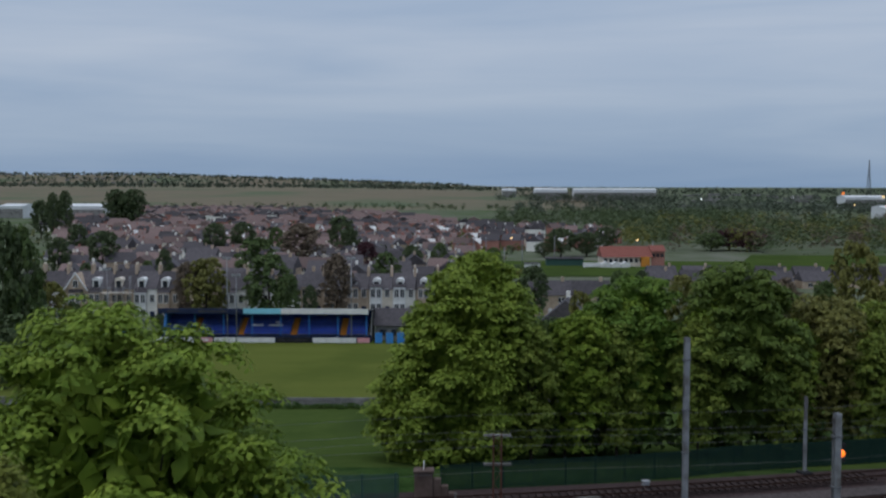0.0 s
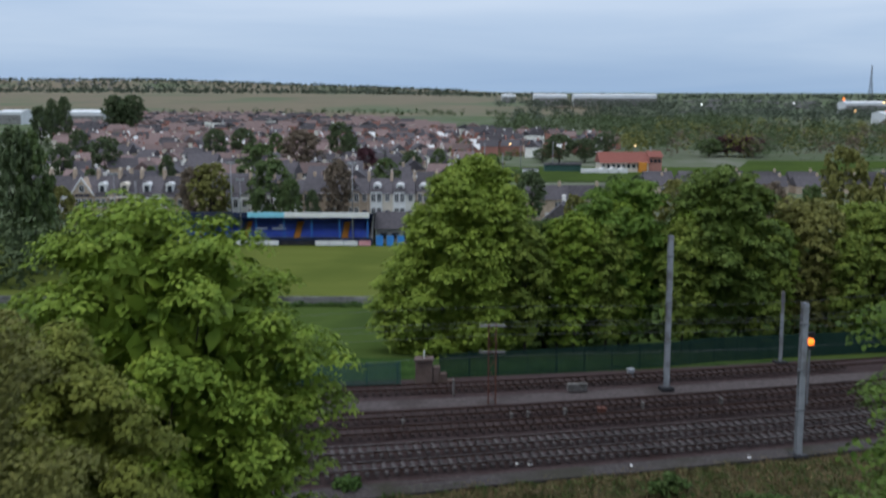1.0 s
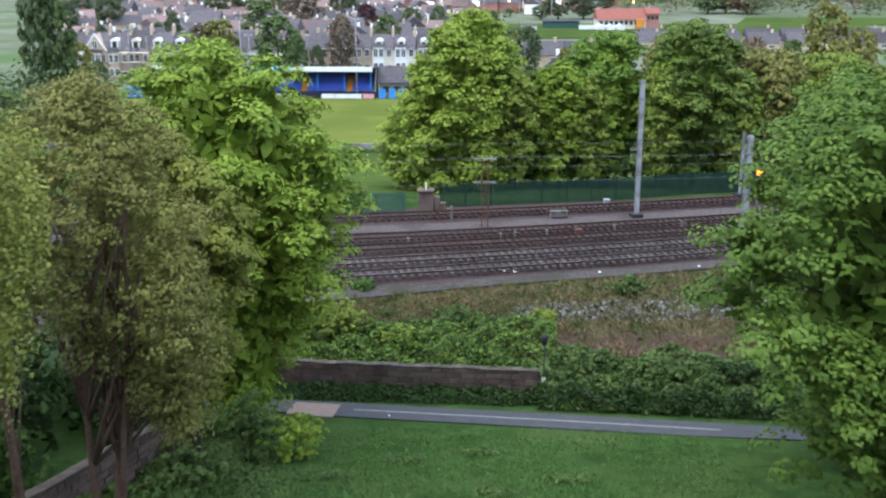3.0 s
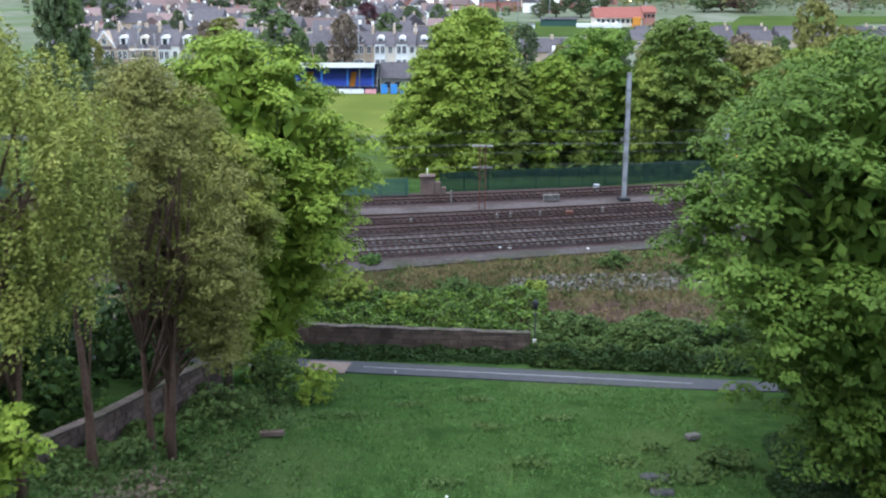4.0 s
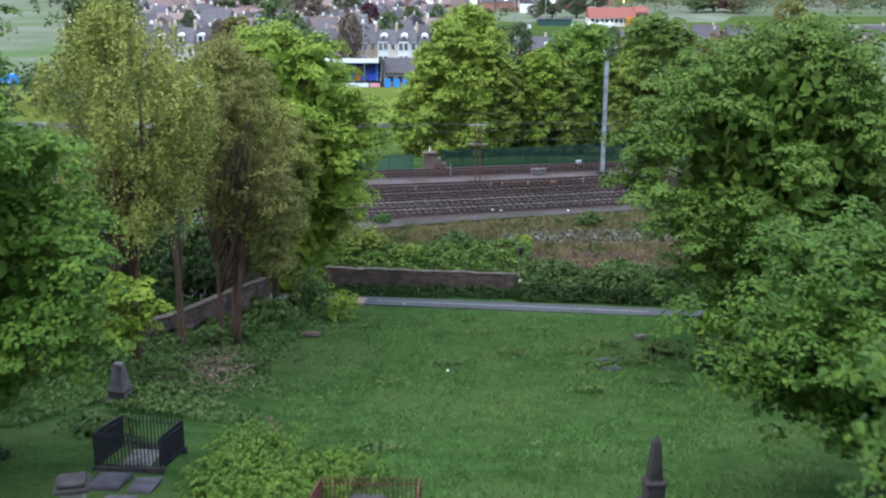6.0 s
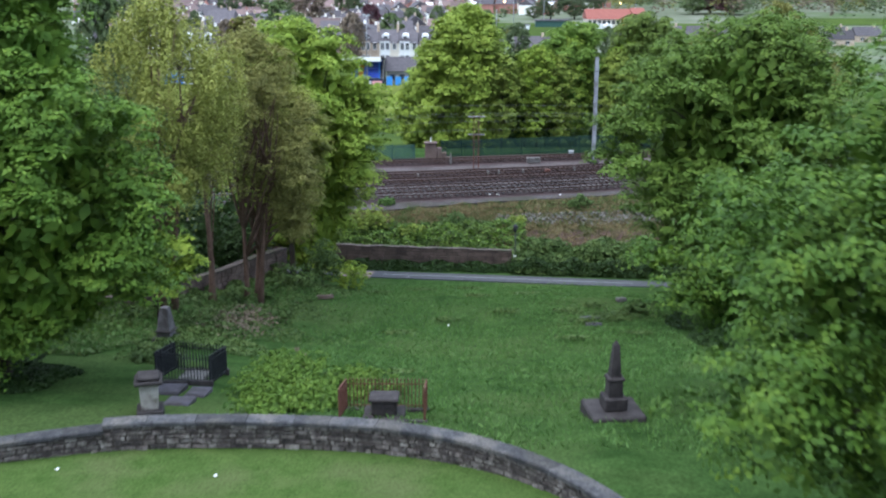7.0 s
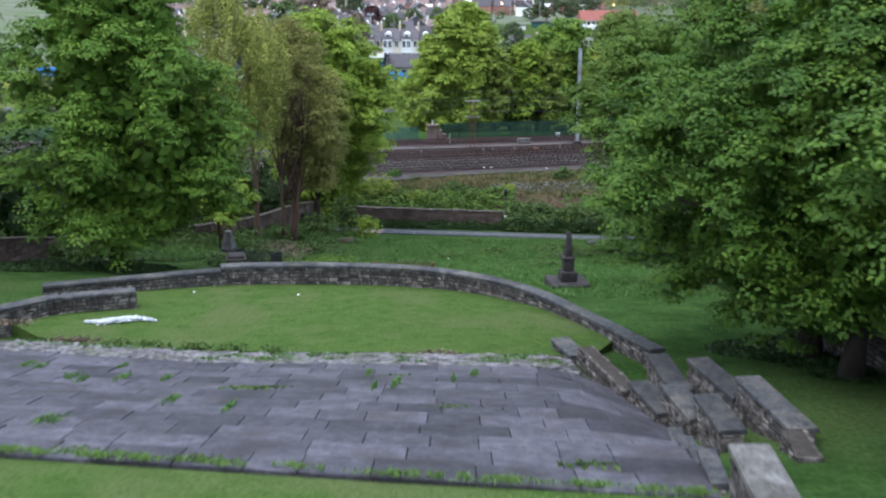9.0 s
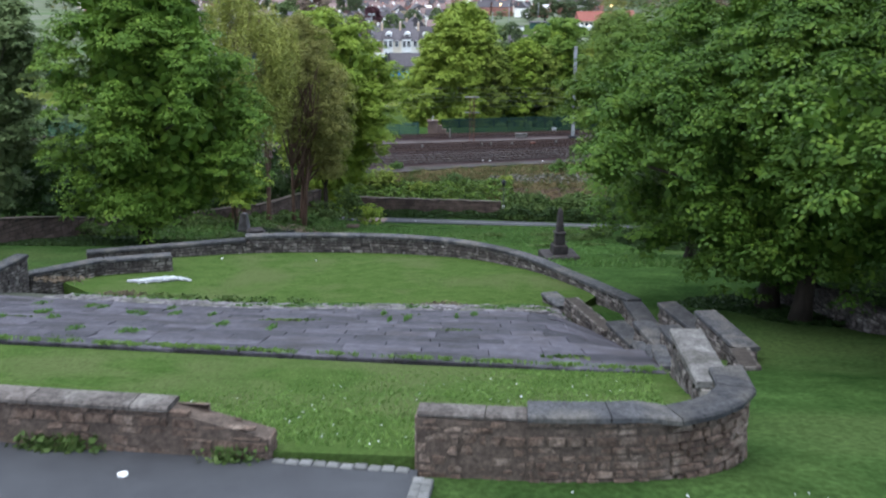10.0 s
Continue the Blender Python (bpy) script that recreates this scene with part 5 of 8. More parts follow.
# out-of-view maples, added only to close off light from the low sky
light_block_maple = make_tree("dense maple at the edge of the eastern group", stand_at(31.0, -48.0), 18.0, 8.8, 1.0, M_BARK, L_SHADEMAPLE, 120, clumps=900, per=24, size=0.42, trunk=0.42, lobes=46, shape=0.35, small=0.24, spread=0.6, group="outer maples")
for x, y, s in ((31.5, -23.0, 1.0), (-35.5, -22.0, 1.0)):
    copy_thing(light_block_maple, stand_at(x, y, 50 * s) @ Matrix.Scale(s, 4))

# ---- trees beyond the line ----
ROWG = "trees beyond the railway"
near_tree("large domed fresh green beech with a short dark trunk", 0.0, 106.0,
          [(-1.6, -6.4, 4.0), (0, -8.6, 6.6), (3.5, -9.0, 7.3), (7.6, -7.2, 7.7), (11.7, -5.3, 7.8), (14.1, -4.0, 7.4), (16.3, -2.8, 6.0), (17.8, -0.6, 4.4), (18.7, 1.2, 3.2)],
          M_BARK, L_DOME, 111, clumps=3400, per=17, size=0.38, trunk=0.6, lobes=300, small=0.15, spread=0.62, group=ROWG, limbs=30, deep=1.0)
near_tree("tall green tree with upright limbs beyond the fence", 18.3, 110.0,
          [(-0.5, 16, 20.6), (3, 14.4, 22.2), (7, 13.0, 23), (11.4, 12.0, 23), (14, 13.4, 22.4), (16.1, 16.6, 20.4)],
          M_BARK, L_FRESH, 113, clumps=1300, per=22, size=0.38, lobes=70, small=0.19, spread=0.62, group=ROWG, limbs=16)
near_tree("dense dark green tree beyond the fence", 28.6, 110.0,
          [(0, 25.4, 32), (4, 23.4, 35), (8.5, 22.6, 36), (11, 22.6, 35.5), (13, 22.8, 34.6), (15.5, 23.4, 32.6), (17.3, 25.6, 29.6)],
          M_BARK, L_ASH, 114, clumps=1500, per=22, size=0.38, lobes=80, small=0.17, spread=0.62, group=ROWG, limbs=18)
make_tree("olive-green tree beyond the fence", stand_at(37.5, 113), 16.0, 6.0, 1.0, M_BARK, L_OLIVE, 115, clumps=1300, per=22, size=0.42, lobes=36, spread=0.55, group=ROWG)
make_tree("mid-green tree beyond the fence", stand_at(46.0, 114), 15.6, 6.6, 1.0, M_BARK, L_MID, 116, clumps=1300, per=22, size=0.42, lobes=36, spread=0.55, group=ROWG)
make_tree("slender ivy-clad tree with dark foliage beyond the fence", stand_at(9.6, 110), 13.6, 4.0, 0.6, M_BARK, L_IVY, 117, clumps=1200, per=22, size=0.36, lobes=30, spread=0.55, group=ROWG)
make_tree("thin mid-green tree beyond the fence", stand_at(14.2, 112), 14.2, 4.2, 0.8, M_BARK, L_MID, 118, clumps=1200, per=22, size=0.36, lobes=30, spread=0.55, group=ROWG)
make_tree("broad olive tree behind the fence line", stand_at(54.0, 116), 14.0, 7.0, 0.8, M_BARK, L_OLIVE, 119, clumps=1300, per=22, size=0.42, lobes=36, spread=0.55, group=ROWG)
slender = make_tree("slender upright tree with a thin trunk beyond the fence", stand_at(7.0, 103.5), 13.5, 2.7, 1.2, M_BARK, L_MID, 131, clumps=520, per=20, size=0.34, trunk=0.16, lobes=22, spread=0.5, shape=0.55, small=0.42, group=ROWG, limbs=12)
slender2 = make_tree("slender fresh green upright tree with a thin trunk beyond the fence", stand_at(12.2, 105.5), 14.5, 2.9, 1.0, M_BARK, L_LIME, 132, clumps=520, per=20, size=0.34, trunk=0.16, lobes=22, spread=0.5, shape=0.5, small=0.42, group=ROWG, limbs=12)
for i, (x, y, s) in enumerate([(10.6, 107.2, 0.95), (15.6, 106.0, 1.0), (17.4, 108.6, 1.1), (23.6, 106.4, 1.02), (25.2, 109.4, 1.1), (32.4, 107.6, 1.0), (33.8, 110.0, 0.95), (41.6, 109.0, 0.92), (49.8, 111.0, 0.9)]):
    copy_thing(slender if i % 2 else slender2, stand_at(x, y, 67 * i) @ Matrix.Scale(s, 4))


# ---- shrubs and rank growth ----
def shrub(label, x, y, rx, ry, h, leaf, seed, n=1500, size=0.16, z=None, name="shrub"):
    """A rounded, lumpy bush of leaves on a few stems."""
    rng = np.random.default_rng(seed)
    t = thing(name, label, "shrub", pose(x, y, gz(x, y) if z is None else z))
    lb = []
    for k in range(12):
        a, q = rng.uniform(0, 6.28), math.sqrt(rng.uniform(0, 1)) * 0.7
        hh = h * (1 - 0.6 * q * q) * rng.uniform(0.7, 1.0)
        lb.append((rx * q * math.cos(a), ry * q * math.sin(a), hh * 0.55, rx * 0.42, ry * 0.42, hh * 0.46))
    p, nm = crown_points(rng, lb, n // 14, 14, 0.16)
    p[:, 2] = np.maximum(p[:, 2], 0.03)
    ob = new("foliage", leaves_mesh("foliage", p, nm, size, leaf, rng))
    ob.parent = t
    for k in range(5):
        a = k * 1.3
        bm = bmesh.new()
        tube(bm, [(0.1 * math.cos(a), 0.1 * math.sin(a), -0.2), (0.3 * rx * math.cos(a), 0.3 * ry * math.sin(a), h * 0.45)], [0.03, 0.012], 5)
        part("stem", bm, M_BARK, t)
    return t


def thicket(name, label, sample, n, leaf, size, seed, category="undergrowth", lumps=0.6, flat=0.4, ratio=0.62, upright=False):
    """Uncountable growth over a stretch of ground: sample(rng, n) gives x, y and the growth's height there."""
    rng = np.random.default_rng(seed)
    x, y, h = sample(rng, n)
    lump = 0.55 + 0.45 * np.sin(x * 1.7 + 1.3 * np.sin(y * 1.1)) * np.cos(y * 1.9 + 0.7 * np.sin(x * 0.8)) * lumps
    z = ground_z(x, y) + h * lump * (1 - rng.uniform(0, 1, n) ** 2.2 * 0.75)
    nm = rng.normal(size=(n, 3)) * 0.55
    nm[:, 2] += flat + 0.4
    ob = new(name, leaves_mesh(name, np.stack([x, y, z], 1), nm, size, leaf, rng, ratio, 0.5, upright))
    return tagged(ob, label, category, kind="stuff")


def band(x0, x1, ya, yb, h, wob=0.8):
    """Between two lines y = ya(x) and y = yb(x), rounded off in height towards both."""
    def s(rng, n):
        x = rng.uniform(x0, x1, n)
        f = rng.uniform(0, 1, n)
        y = ya(x) + (yb(x) - ya(x)) * f + rng.normal(size=n) * 0.1 * wob
        return x, y, h * np.sqrt(np.clip(4 * f * (1 - f), 0.06, 1))
    return s


wall_y = lambda x: 49.0 - 0.05 * (x + 6.5)
thicket("bramble_bank", "tangled green brambles on the railway bank above the wall", band(-26, 7.5, lambda x: wall_y(x) + 0.5, lambda x: 57.2 + 0.12 * x, 1.7), 15000, L_IVY, 0.26, 301)
thicket("bramble_bank", "fresh green nettles among brambles above the wall", band(-26, 7.5, lambda x: wall_y(x) + 0.8, lambda x: 56.8 + 0.12 * x, 1.75), 11000, L_FRESH, 0.26, 310)
thicket("bramble_bank", "sprawling dull green brambles on the railway bank", band(6, 36, lambda x: 45.6 - 0.07 * x, lambda x: 52.7 + 0.9 * np.sin(x * 0.9), 2.0), 26000, L_IVY, 0.26, 302)
thicket("hedge_growth", "dark rank growth along the foot of the sandstone wall", band(-24, 6, lambda x: 46.6 - 0.06 * (x + 6), lambda x: 48.9 - 0.05 * (x + 6.5), 0.9), 9000, L_SHADELEAF, 0.22, 303)
thicket("hedge_growth", "dark rank growth beside the cycle path", band(5.5, 36, lambda x: 45.3 - 0.12 * (x - 6), lambda x: 47.9 - 0.1 * (x - 6), 1.9), 14000, L_SHADELEAF, 0.22, 304)
thicket("dry_grass", "straw-coloured dry grass on the railway bank", band(-14, 5, lambda x: 56.6 + 0.12 * x, lambda x: 62.6 + 0.25 * x, 0.6), 14000, M_DRY, 0.42, 305, "grass", ratio=0.16, upright=True)
thicket("dry_grass", "straw-coloured dry grass on the railway bank", band(4, 36, lambda x: 55.6 + 0.04 * x, lambda x: 63.6 + 0.22 * x, 0.5), 20000, M_DRY, 0.42, 306, "grass", ratio=0.16, upright=True)
thicket("dry_grass", "straw-coloured dry grass around the bare earth", band(4, 36, lambda x: 51.6 + 0 * x, lambda x: 57.4 + 0.04 * x, 0.5), 11000, M_DRY, 0.40, 309, "grass", ratio=0.16, upright=True)
thicket("bank_weeds", "loose green weeds between the rubble on the bank", band(-14, 36, lambda x: 54.0 + 0.1 * x, lambda x: 63.6 + 0.2 * x, 0.75), 9000, L_IVY, 0.30, 307, "weeds", ratio=0.25, upright=True)
thicket("rubble_spread", "pale broken stone scattered on the railway bank", band(4.5, 25, lambda x: 56.8 + 0.02 * x, lambda x: 59.4 + 0.1 * x, 0.55), 3200, M_RUBBLE, 0.30, 308, "rubble", lumps=0.9)
flat_bank = [(4.8, 53.4, 0), (9, 52.6, 0), (15, 52.3, 0), (21, 52.4, 0), (23.5, 53.8, 0), (18, 55.5, 0), (11, 55.9, 0), (6, 55.3, 0)]
bmx = bmesh.new()
bmx.faces.new([bmx.verts.new((p[0], p[1], gz(p[0], p[1]) + 0.10)) for p in flat_bank])
tagged(part("bare_earth", bmx, M_EARTH), "bare reddish earth patch on the bank", "earth", kind="structure")

for i, (x, y, rx, ry, h, lf, lab) in enumerate([
        (0.5, 56.5, 1.7, 1.4, 1.9, L_IVY, "rounded green shrub on the railway bank"),
        (-4.0, 54.0, 1.5, 1.3, 2.1, L_MID, "leafy green shrub on the railway bank"),
        (13.8, 61.8, 1.8, 1.2, 1.7, L_IVY, "rounded green shrub beside the railway verge"),
        (19.5, 60.2, 1.8, 1.2, 1.6, L_IVY, "green bush beside the railway verge"),
        (-7.0, 62.5, 1.1, 0.9, 1.2, L_DARK, "small dark bush at the edge of the tracks"),
        (6.8, 57.2, 0.9, 0.8, 1.3, L_MID, "light green sapling in the rubble"),
        (-8.5, 55.0, 2.4, 1.8, 3.2, L_MID, "tall green shrub on the bank"),
        (-12.5, 54.5, 2.6, 2.0, 3.8, L_LIME, "tall fresh green shrub on the bank"),
        (9.5, 50.5, 2.2, 1.6, 2.2, L_IVY, "sprawling green bramble bush"),
        (14.5, 49.6, 2.6, 1.8, 2.4, L_IVY, "sprawling green bramble bush"),
        (20.0, 48.6, 2.6, 1.8, 2.6, L_SHADELEAF, "sprawling dark bramble bush"),
        (-12.0, 26.5, 2.2, 1.8, 2.4, L_IVY, "leafy bush growing against the boundary wall"),
        (-14.6, 17.5, 1.8, 1.6, 1.6, L_IVY, "low bush on the bank below the boundary wall"),
        (-10.4, 32.0, 1.6, 1.6, 5.0, L_IVY, "ivy mound climbing round the tree's foot"),
        (-8.6, 34.8, 2.2, 1.8, 3.0, L_LIME, "fresh green bush at the tree's foot"),
        (-13.2, 21.8, 1.9, 1.5, 1.5, L_DARK, "dark green bush on the bank"),
        (-11.2, 14.6, 1.6, 1.2, 1.0, L_IVY, "low bramble patch on the meadow's edge"),
        (-19.5, 22.0, 2.6, 2.4, 4.5, L_DARK, "tall dark green shrub behind the boundary wall"),
        (-22.5, 14.0, 2.8, 2.4, 4.5, L_MAPLE, "tall mid green shrub behind the boundary wall"),
        # bushes added as a dark backdrop, shade in their leaf colour
        (-24.0, 30.0, 4.0, 3.0, 6.0, L_SHADELEAF, "dark tall bush in the shade behind the wall"),
        (-17.5, 33.0, 3.2, 3.0, 6.0, L_SHADELEAF, "dark tall bush in the shade behind the wall"),
        (-29.0, 20.0, 4.0, 3.0, 6.0, L_SHADELEAF, "dark tall bush in the shade behind the wall"),
        (11.6, 20.4, 1.6, 1.0, 0.55, L_IVY, "low bramble runners over a grave slab"),
        (14.0, 22.0, 1.8, 1.4, 1.0, L_IVY, "low bramble clump below the spreading tree"),
        (-5.6, -7.4, 2.9, 2.6, 1.5, L_BRIGHT, "fresh green shrub mound between the graves"),
        (-3.9, -7.4, 1.9, 2.2, 1.25, L_BRIGHT, "fresh green shrub mound spreading to the grass"),
        (-7.2, -4.4, 2.6, 2.2, 1.5, L_BRIGHT, "fresh green shrub mound between the graves"),
        (-7.6, -8.6, 1.7, 2.2, 1.3, L_BRIGHT, "fresh green shrub mound beside iron railings"),
        (-6.7, -12.4, 1.5, 1.9, 0.9, L_BRIGHT, "low fresh green shrub mound behind the curved wall"),
        (-5.4, -10.8, 1.5, 1.7, 0.95, L_BRIGHT, "low fresh green shrub mound beside rusty railings"),
        (-14.8, -1.5, 1.8, 1.4, 0.9, L_IVY, "low leafy growth beside the graves")]):
    shrub(lab, x, y, rx, ry, h, lf, 400 + i, n=int(700 + 330 * rx * h) * (2 if y < 0 else 1), size=0.15 if y < 0 else 0.20 if y < 40 else 0.24)
shrub("dry brown seed head standing in the shrubs", -7.4, -0.9, 0.35, 0.35, 1.4, L_BROWN, 460, n=400, size=0.12, name="dry_shrub")


def bank_at(rng, n):
    y = rng.uniform(2, 35, n)
    x = -15.6 + np.abs(rng.normal(size=n)) * (2.6 + 0.8 * np.sin(y * 0.7)) + 0.18 * np.maximum(0, y - 20)
    return x, y, 0.75 * np.exp(-((x + 15.6) / 5.0) ** 2) + 0.1


thicket("bank_growth", "rank green weeds and brambles below the boundary wall", bank_at, 22000, L_IVY, 0.20, 320)
thicket("bank_growth", "brownish dead stems among weeds below the wall", lambda rng, n: (rng.normal(size=n) * 1.0 - 13.2, rng.normal(size=n) * 2.4 + 13.0, np.full(n, 0.8)), 1800, L_BROWN, 0.20, 321)


def patch(cx, cy, rx, ry, h):
    """A rounded patch of ground with a ragged edge."""
    def s(rng, n):
        a, q = rng.uniform(0, 2 * math.pi, n), np.sqrt(rng.uniform(0, 1, n))
        q = q * (1 + 0.16 * np.sin(3 * a + cx) + 0.10 * np.sin(7 * a))
        return cx + rx * q * np.cos(a), cy + ry * q * np.sin(a), h * np.sqrt(np.clip(1.15 - q, 0.05, 1))
    return s


# dark leaf patches that stand in for the trees' shade on the grass
thicket("shade_fill", "low ivy and nettles in the deep shade under maples", patch(17.5, -32.0, 6.2, 7.5, 0.4), 26000, L_SHADELEAF, 0.19, 322)
thicket("shade_fill", "low ivy in the shade under the big maple", patch(-22.5, -7.0, 5.6, 5.6, 0.4), 17000, L_SHADELEAF, 0.19, 323)
thicket("shade_fill", "nettles in the shade under the spreading tree", patch(20.5, 17.0, 6.0, 8.5, 0.7), 20000, L_SHADELEAF, 0.22, 324)
def bank_foot(rng, n):
    y = rng.uniform(-2, 27, n)
    f = rng.uniform(0, 1, n) ** 1.3
    return np.interp(y, WW[:, 1], WW[:, 0]) + 0.4 + f * (6.5 - 0.08 * y), y, 0.25 + 0.75 * (1 - f)


thicket("bank_growth", "mixed weeds and low brambles on the shaded bank", bank_foot, 20000, L_IVY, 0.20, 326)
thicket("bank_growth", "tufts of long grass on the shaded bank", bank_foot, 9000, L_GRASS, 0.45, 327, "grass", ratio=0.14, upright=True)
thicket("verge_weeds", "straggling dry weeds along the edge of the gravel", band(-16, 40, lambda x: track_y(x, -4.6), lambda x: track_y(x, -2.3), 0.4), 6000, M_DRY, 0.36, 328, "weeds", ratio=0.16, upright=True)
thicket("bank_growth", "tall rank nettles against the boundary wall", lambda rng, n: (lambda y: (np.interp(y, WW[:, 1], WW[:, 0]) + 0.5 + np.abs(rng.normal(size=n)) * 0.9, y, np.full(n, 1.5)))(rng.uniform(-4, 30, n)), 12000, L_IVY, 0.22, 325)

def tufts(rng, n):
    x = rng.uniform(-9, 15, n)
    y = rng.uniform(-18, 42, n)
    return x, y, 0.10 + 0.16 * rng.uniform(0, 1, n) * (np.sin(x * 0.9 + 2) * np.sin(y * 0.7) > 0.2)


thicket("meadow_tufts", "short tufts of grass over the sloping meadow", tufts, 42000, L_GRASS, 0.26, 330, "grass", lumps=0.2, ratio=0.20, upright=True)


def weeds_at(rng, n):
    c = np.array([(-0.3, 19.5), (2.1, 27.5), (6, 30), (-2.5, 34), (9.3, 19.2), (11.0, 20.2), (8.6, 22.2), (10.5, 24.0), (-3.2, 14.0), (1.5, 36), (4.2, 22), (-6, 30.5), (7.8, 12.0), (-2.6, -2.0), (12.2, 14.5)])
    k = rng.integers(0, len(c), n)
    q = rng.normal(size=(n, 2)) * np.array([0.55, 0.40])
    return c[k, 0] + q[:, 0], c[k, 1] + q[:, 1], np.full(n, 0.38)


thicket("meadow_weeds", "dark leafy dock and nettle clumps in the meadow", weeds_at, 2600, L_IVY, 0.20, 331, "weeds", lumps=0.1)


# ---- graves ----
def railing(name, label, x0, y0, x1, y1, h, material, zf, gap=0.14, sides="NSEW", tilt=0):
    """An iron grave railing round a plot: posts, bars and rails are all parts."""
    t = thing(name, label, "railing")
    runs = {"S": ((x0, y0), (x1, y0)), "N": ((x0, y1), (x1, y1)), "W": ((x0, y0), (x0, y1)), "E": ((x1, y0), (x1, y1))}
    bar = boxes([(-0.018, -0.018, 0.0, 0.018, 0.018, h - 0.06), (-0.028, -0.028, h - 0.06, 0.028, 0.028, h)])
    me = bpy.data.meshes.new("bar")
    bar.to_mesh(me)
    bar.free()
    me.materials.append(material)
    for s in sides:
        a, b = runs[s]
        L = math.hypot(b[0] - a[0], b[1] - a[1])
        n = int(L / gap)
        for k in range(1, n):
            x, y = a[0] + (b[0] - a[0]) * k / n, a[1] + (b[1] - a[1]) * k / n
            piece("bar", me, t, pose(x, y, zf(x, y) + 0.1))
        for zz in (0.22, h - 0.12):
            bm = bmesh.new()
            tube(bm, [(a[0], a[1], zf(*a) + zz), (b[0], b[1], zf(*b) + zz)], [0.024, 0.024], 4)
            part("rail", bm, material, t)
    for x, y in ((x0, y0), (x1, y0), (x0, y1), (x1, y1)):
        part("post", boxes([(x - 0.04, y - 0.04, zf(x, y) - 0.2, x + 0.04, y + 0.04, zf(x, y) + h + 0.08)], 0.01), material, t)
    part("plinth", boxes([(x0 - 0.12, y0 - 0.12, zf(x0, y0) - 0.4, x1 + 0.12, y0 + 0.1, zf(x0, y0) + 0.10), (x0 - 0.12, y1 - 0.1, zf(x0, y1) - 0.4, x1 + 0.12, y1 + 0.12, zf(x0, y1) + 0.08)], 0.02), M_DARKSTONE, t, "dark stone plinth")
    return t


railing("grave_railing", "rusty red-brown iron railing round a dark tomb", -3.95, -14.2, -0.75, -11.6, 1.25, M_RUSTIRON, gz, sides="NEWS"[:3])
railing("grave_railing", "black iron railing round a flat gravestone", -12.9, -6.9, -10.5, -3.6, 1.35, M_IRON, gz)


def tomb(x, y):
    t = thing("chest_tomb", "dark square chest tomb inside rusty railings", "tomb", pose(x, y, gz(x, y)))
    part("base", boxes([(-0.8, -0.66, -0.3, 0.8, 0.66, 0.16)], 0.04), M_DARKSTONE, t)
    part("chest", boxes([(-0.48, -0.40, 0.16, 0.48, 0.40, 0.70)], 0.05), M_DARKSTONE, t)
    part("lid", boxes([(-0.58, -0.48, 0.70, 0.58, 0.48, 0.86)], 0.05), M_DARKSTONE, t, "worn stone lid")


tomb(-2.35, -12.9)


def ledger(x, y, w, d, label, turn=0, material=None, name="grave_slab", z=0.0):
    t = thing(name, label, "gravestone", pose(x, y, gz(x, y) + z, -9, 0, turn))
    bm = boxes([(-w / 2, -d / 2, -0.15, w / 2, d / 2, 0.12)], 0.03)
    part("slab", bm, material or M_COPING, t)
    bm = boxes([(-w / 2 + 0.12, -d / 2 + 0.12, 0.12, w / 2 - 0.12, d / 2 - 0.12, 0.15)], 0.015)
    part("panel", bm, material or M_COPING, t)


ledger(-11.7, -5.3, 1.2, 2.2, "flat grey gravestone inside black railings", material=M_PALESTONE)
ledger(-11.9, -8.6, 1.2, 1.8, "flat grey grave slab among weeds", material=M_FLAG)
ledger(-10.6, -8.8, 0.9, 1.6, "flat grey grave slab among weeds", material=M_FLAG)
ledger(-10.8, -11.2, 1.1, 1.4, "flat grey grave slab beside a pedestal", material=M_FLAG)
ledger(10.0, 20.4, 1.5, 1.0, "weathered grey grave slab sunk in the meadow", 8)
ledger(9.9, 18.6, 1.1, 0.6, "low broken grey stone kerb in the meadow", -6)
ledger(12.8, 25.6, 0.7, 0.5, "small pale stone block in the meadow", 20, M_PALESTONE, "stone_block", 0.25)
ledger(-9.3, 25.2, 1.3, 0.4, "pinkish stone kerb lying on the bank", 10, M_PINKWALL, "stone_block", 0.2)


def pillar_monument(x, y):
    """A square stone shaft with a moulded band and a tapering blunt head."""
    t = thing("stone_monument", "grey stone pillar monument with a tapering blunt top", "monument", pose(x, y, gz(x, y), 0, 0, -12))
    h = 6.41 - gz(x, y)
    part("base", boxes([(-0.62, -0.62, -0.4, 0.62, 0.62, 0.35)], 0.05), M_DARKSTONE, t)
    part("shaft", boxes([(-0.40, -0.40, 0.35, 0.40, 0.40, h)], 0.03), M_GREYSTONE, t)
    part("band", boxes([(-0.46, -0.46, h, 0.46, 0.46, h + 0.10)], 0.03), M_DARKSTONE, t)
    bm = bmesh.new()
    box(bm, -0.38, -0.38, h + 0.10, 0.38, 0.38, h + 1.35, 0.02)
    for v in bm.verts:
        if v.co.z > h + 1.2:
            v.co.x *= 0.55
            v.co.y *= 0.55
    part("head", bm, M_GREYSTONE, t)


pillar_monument(-15.38, 4.0)


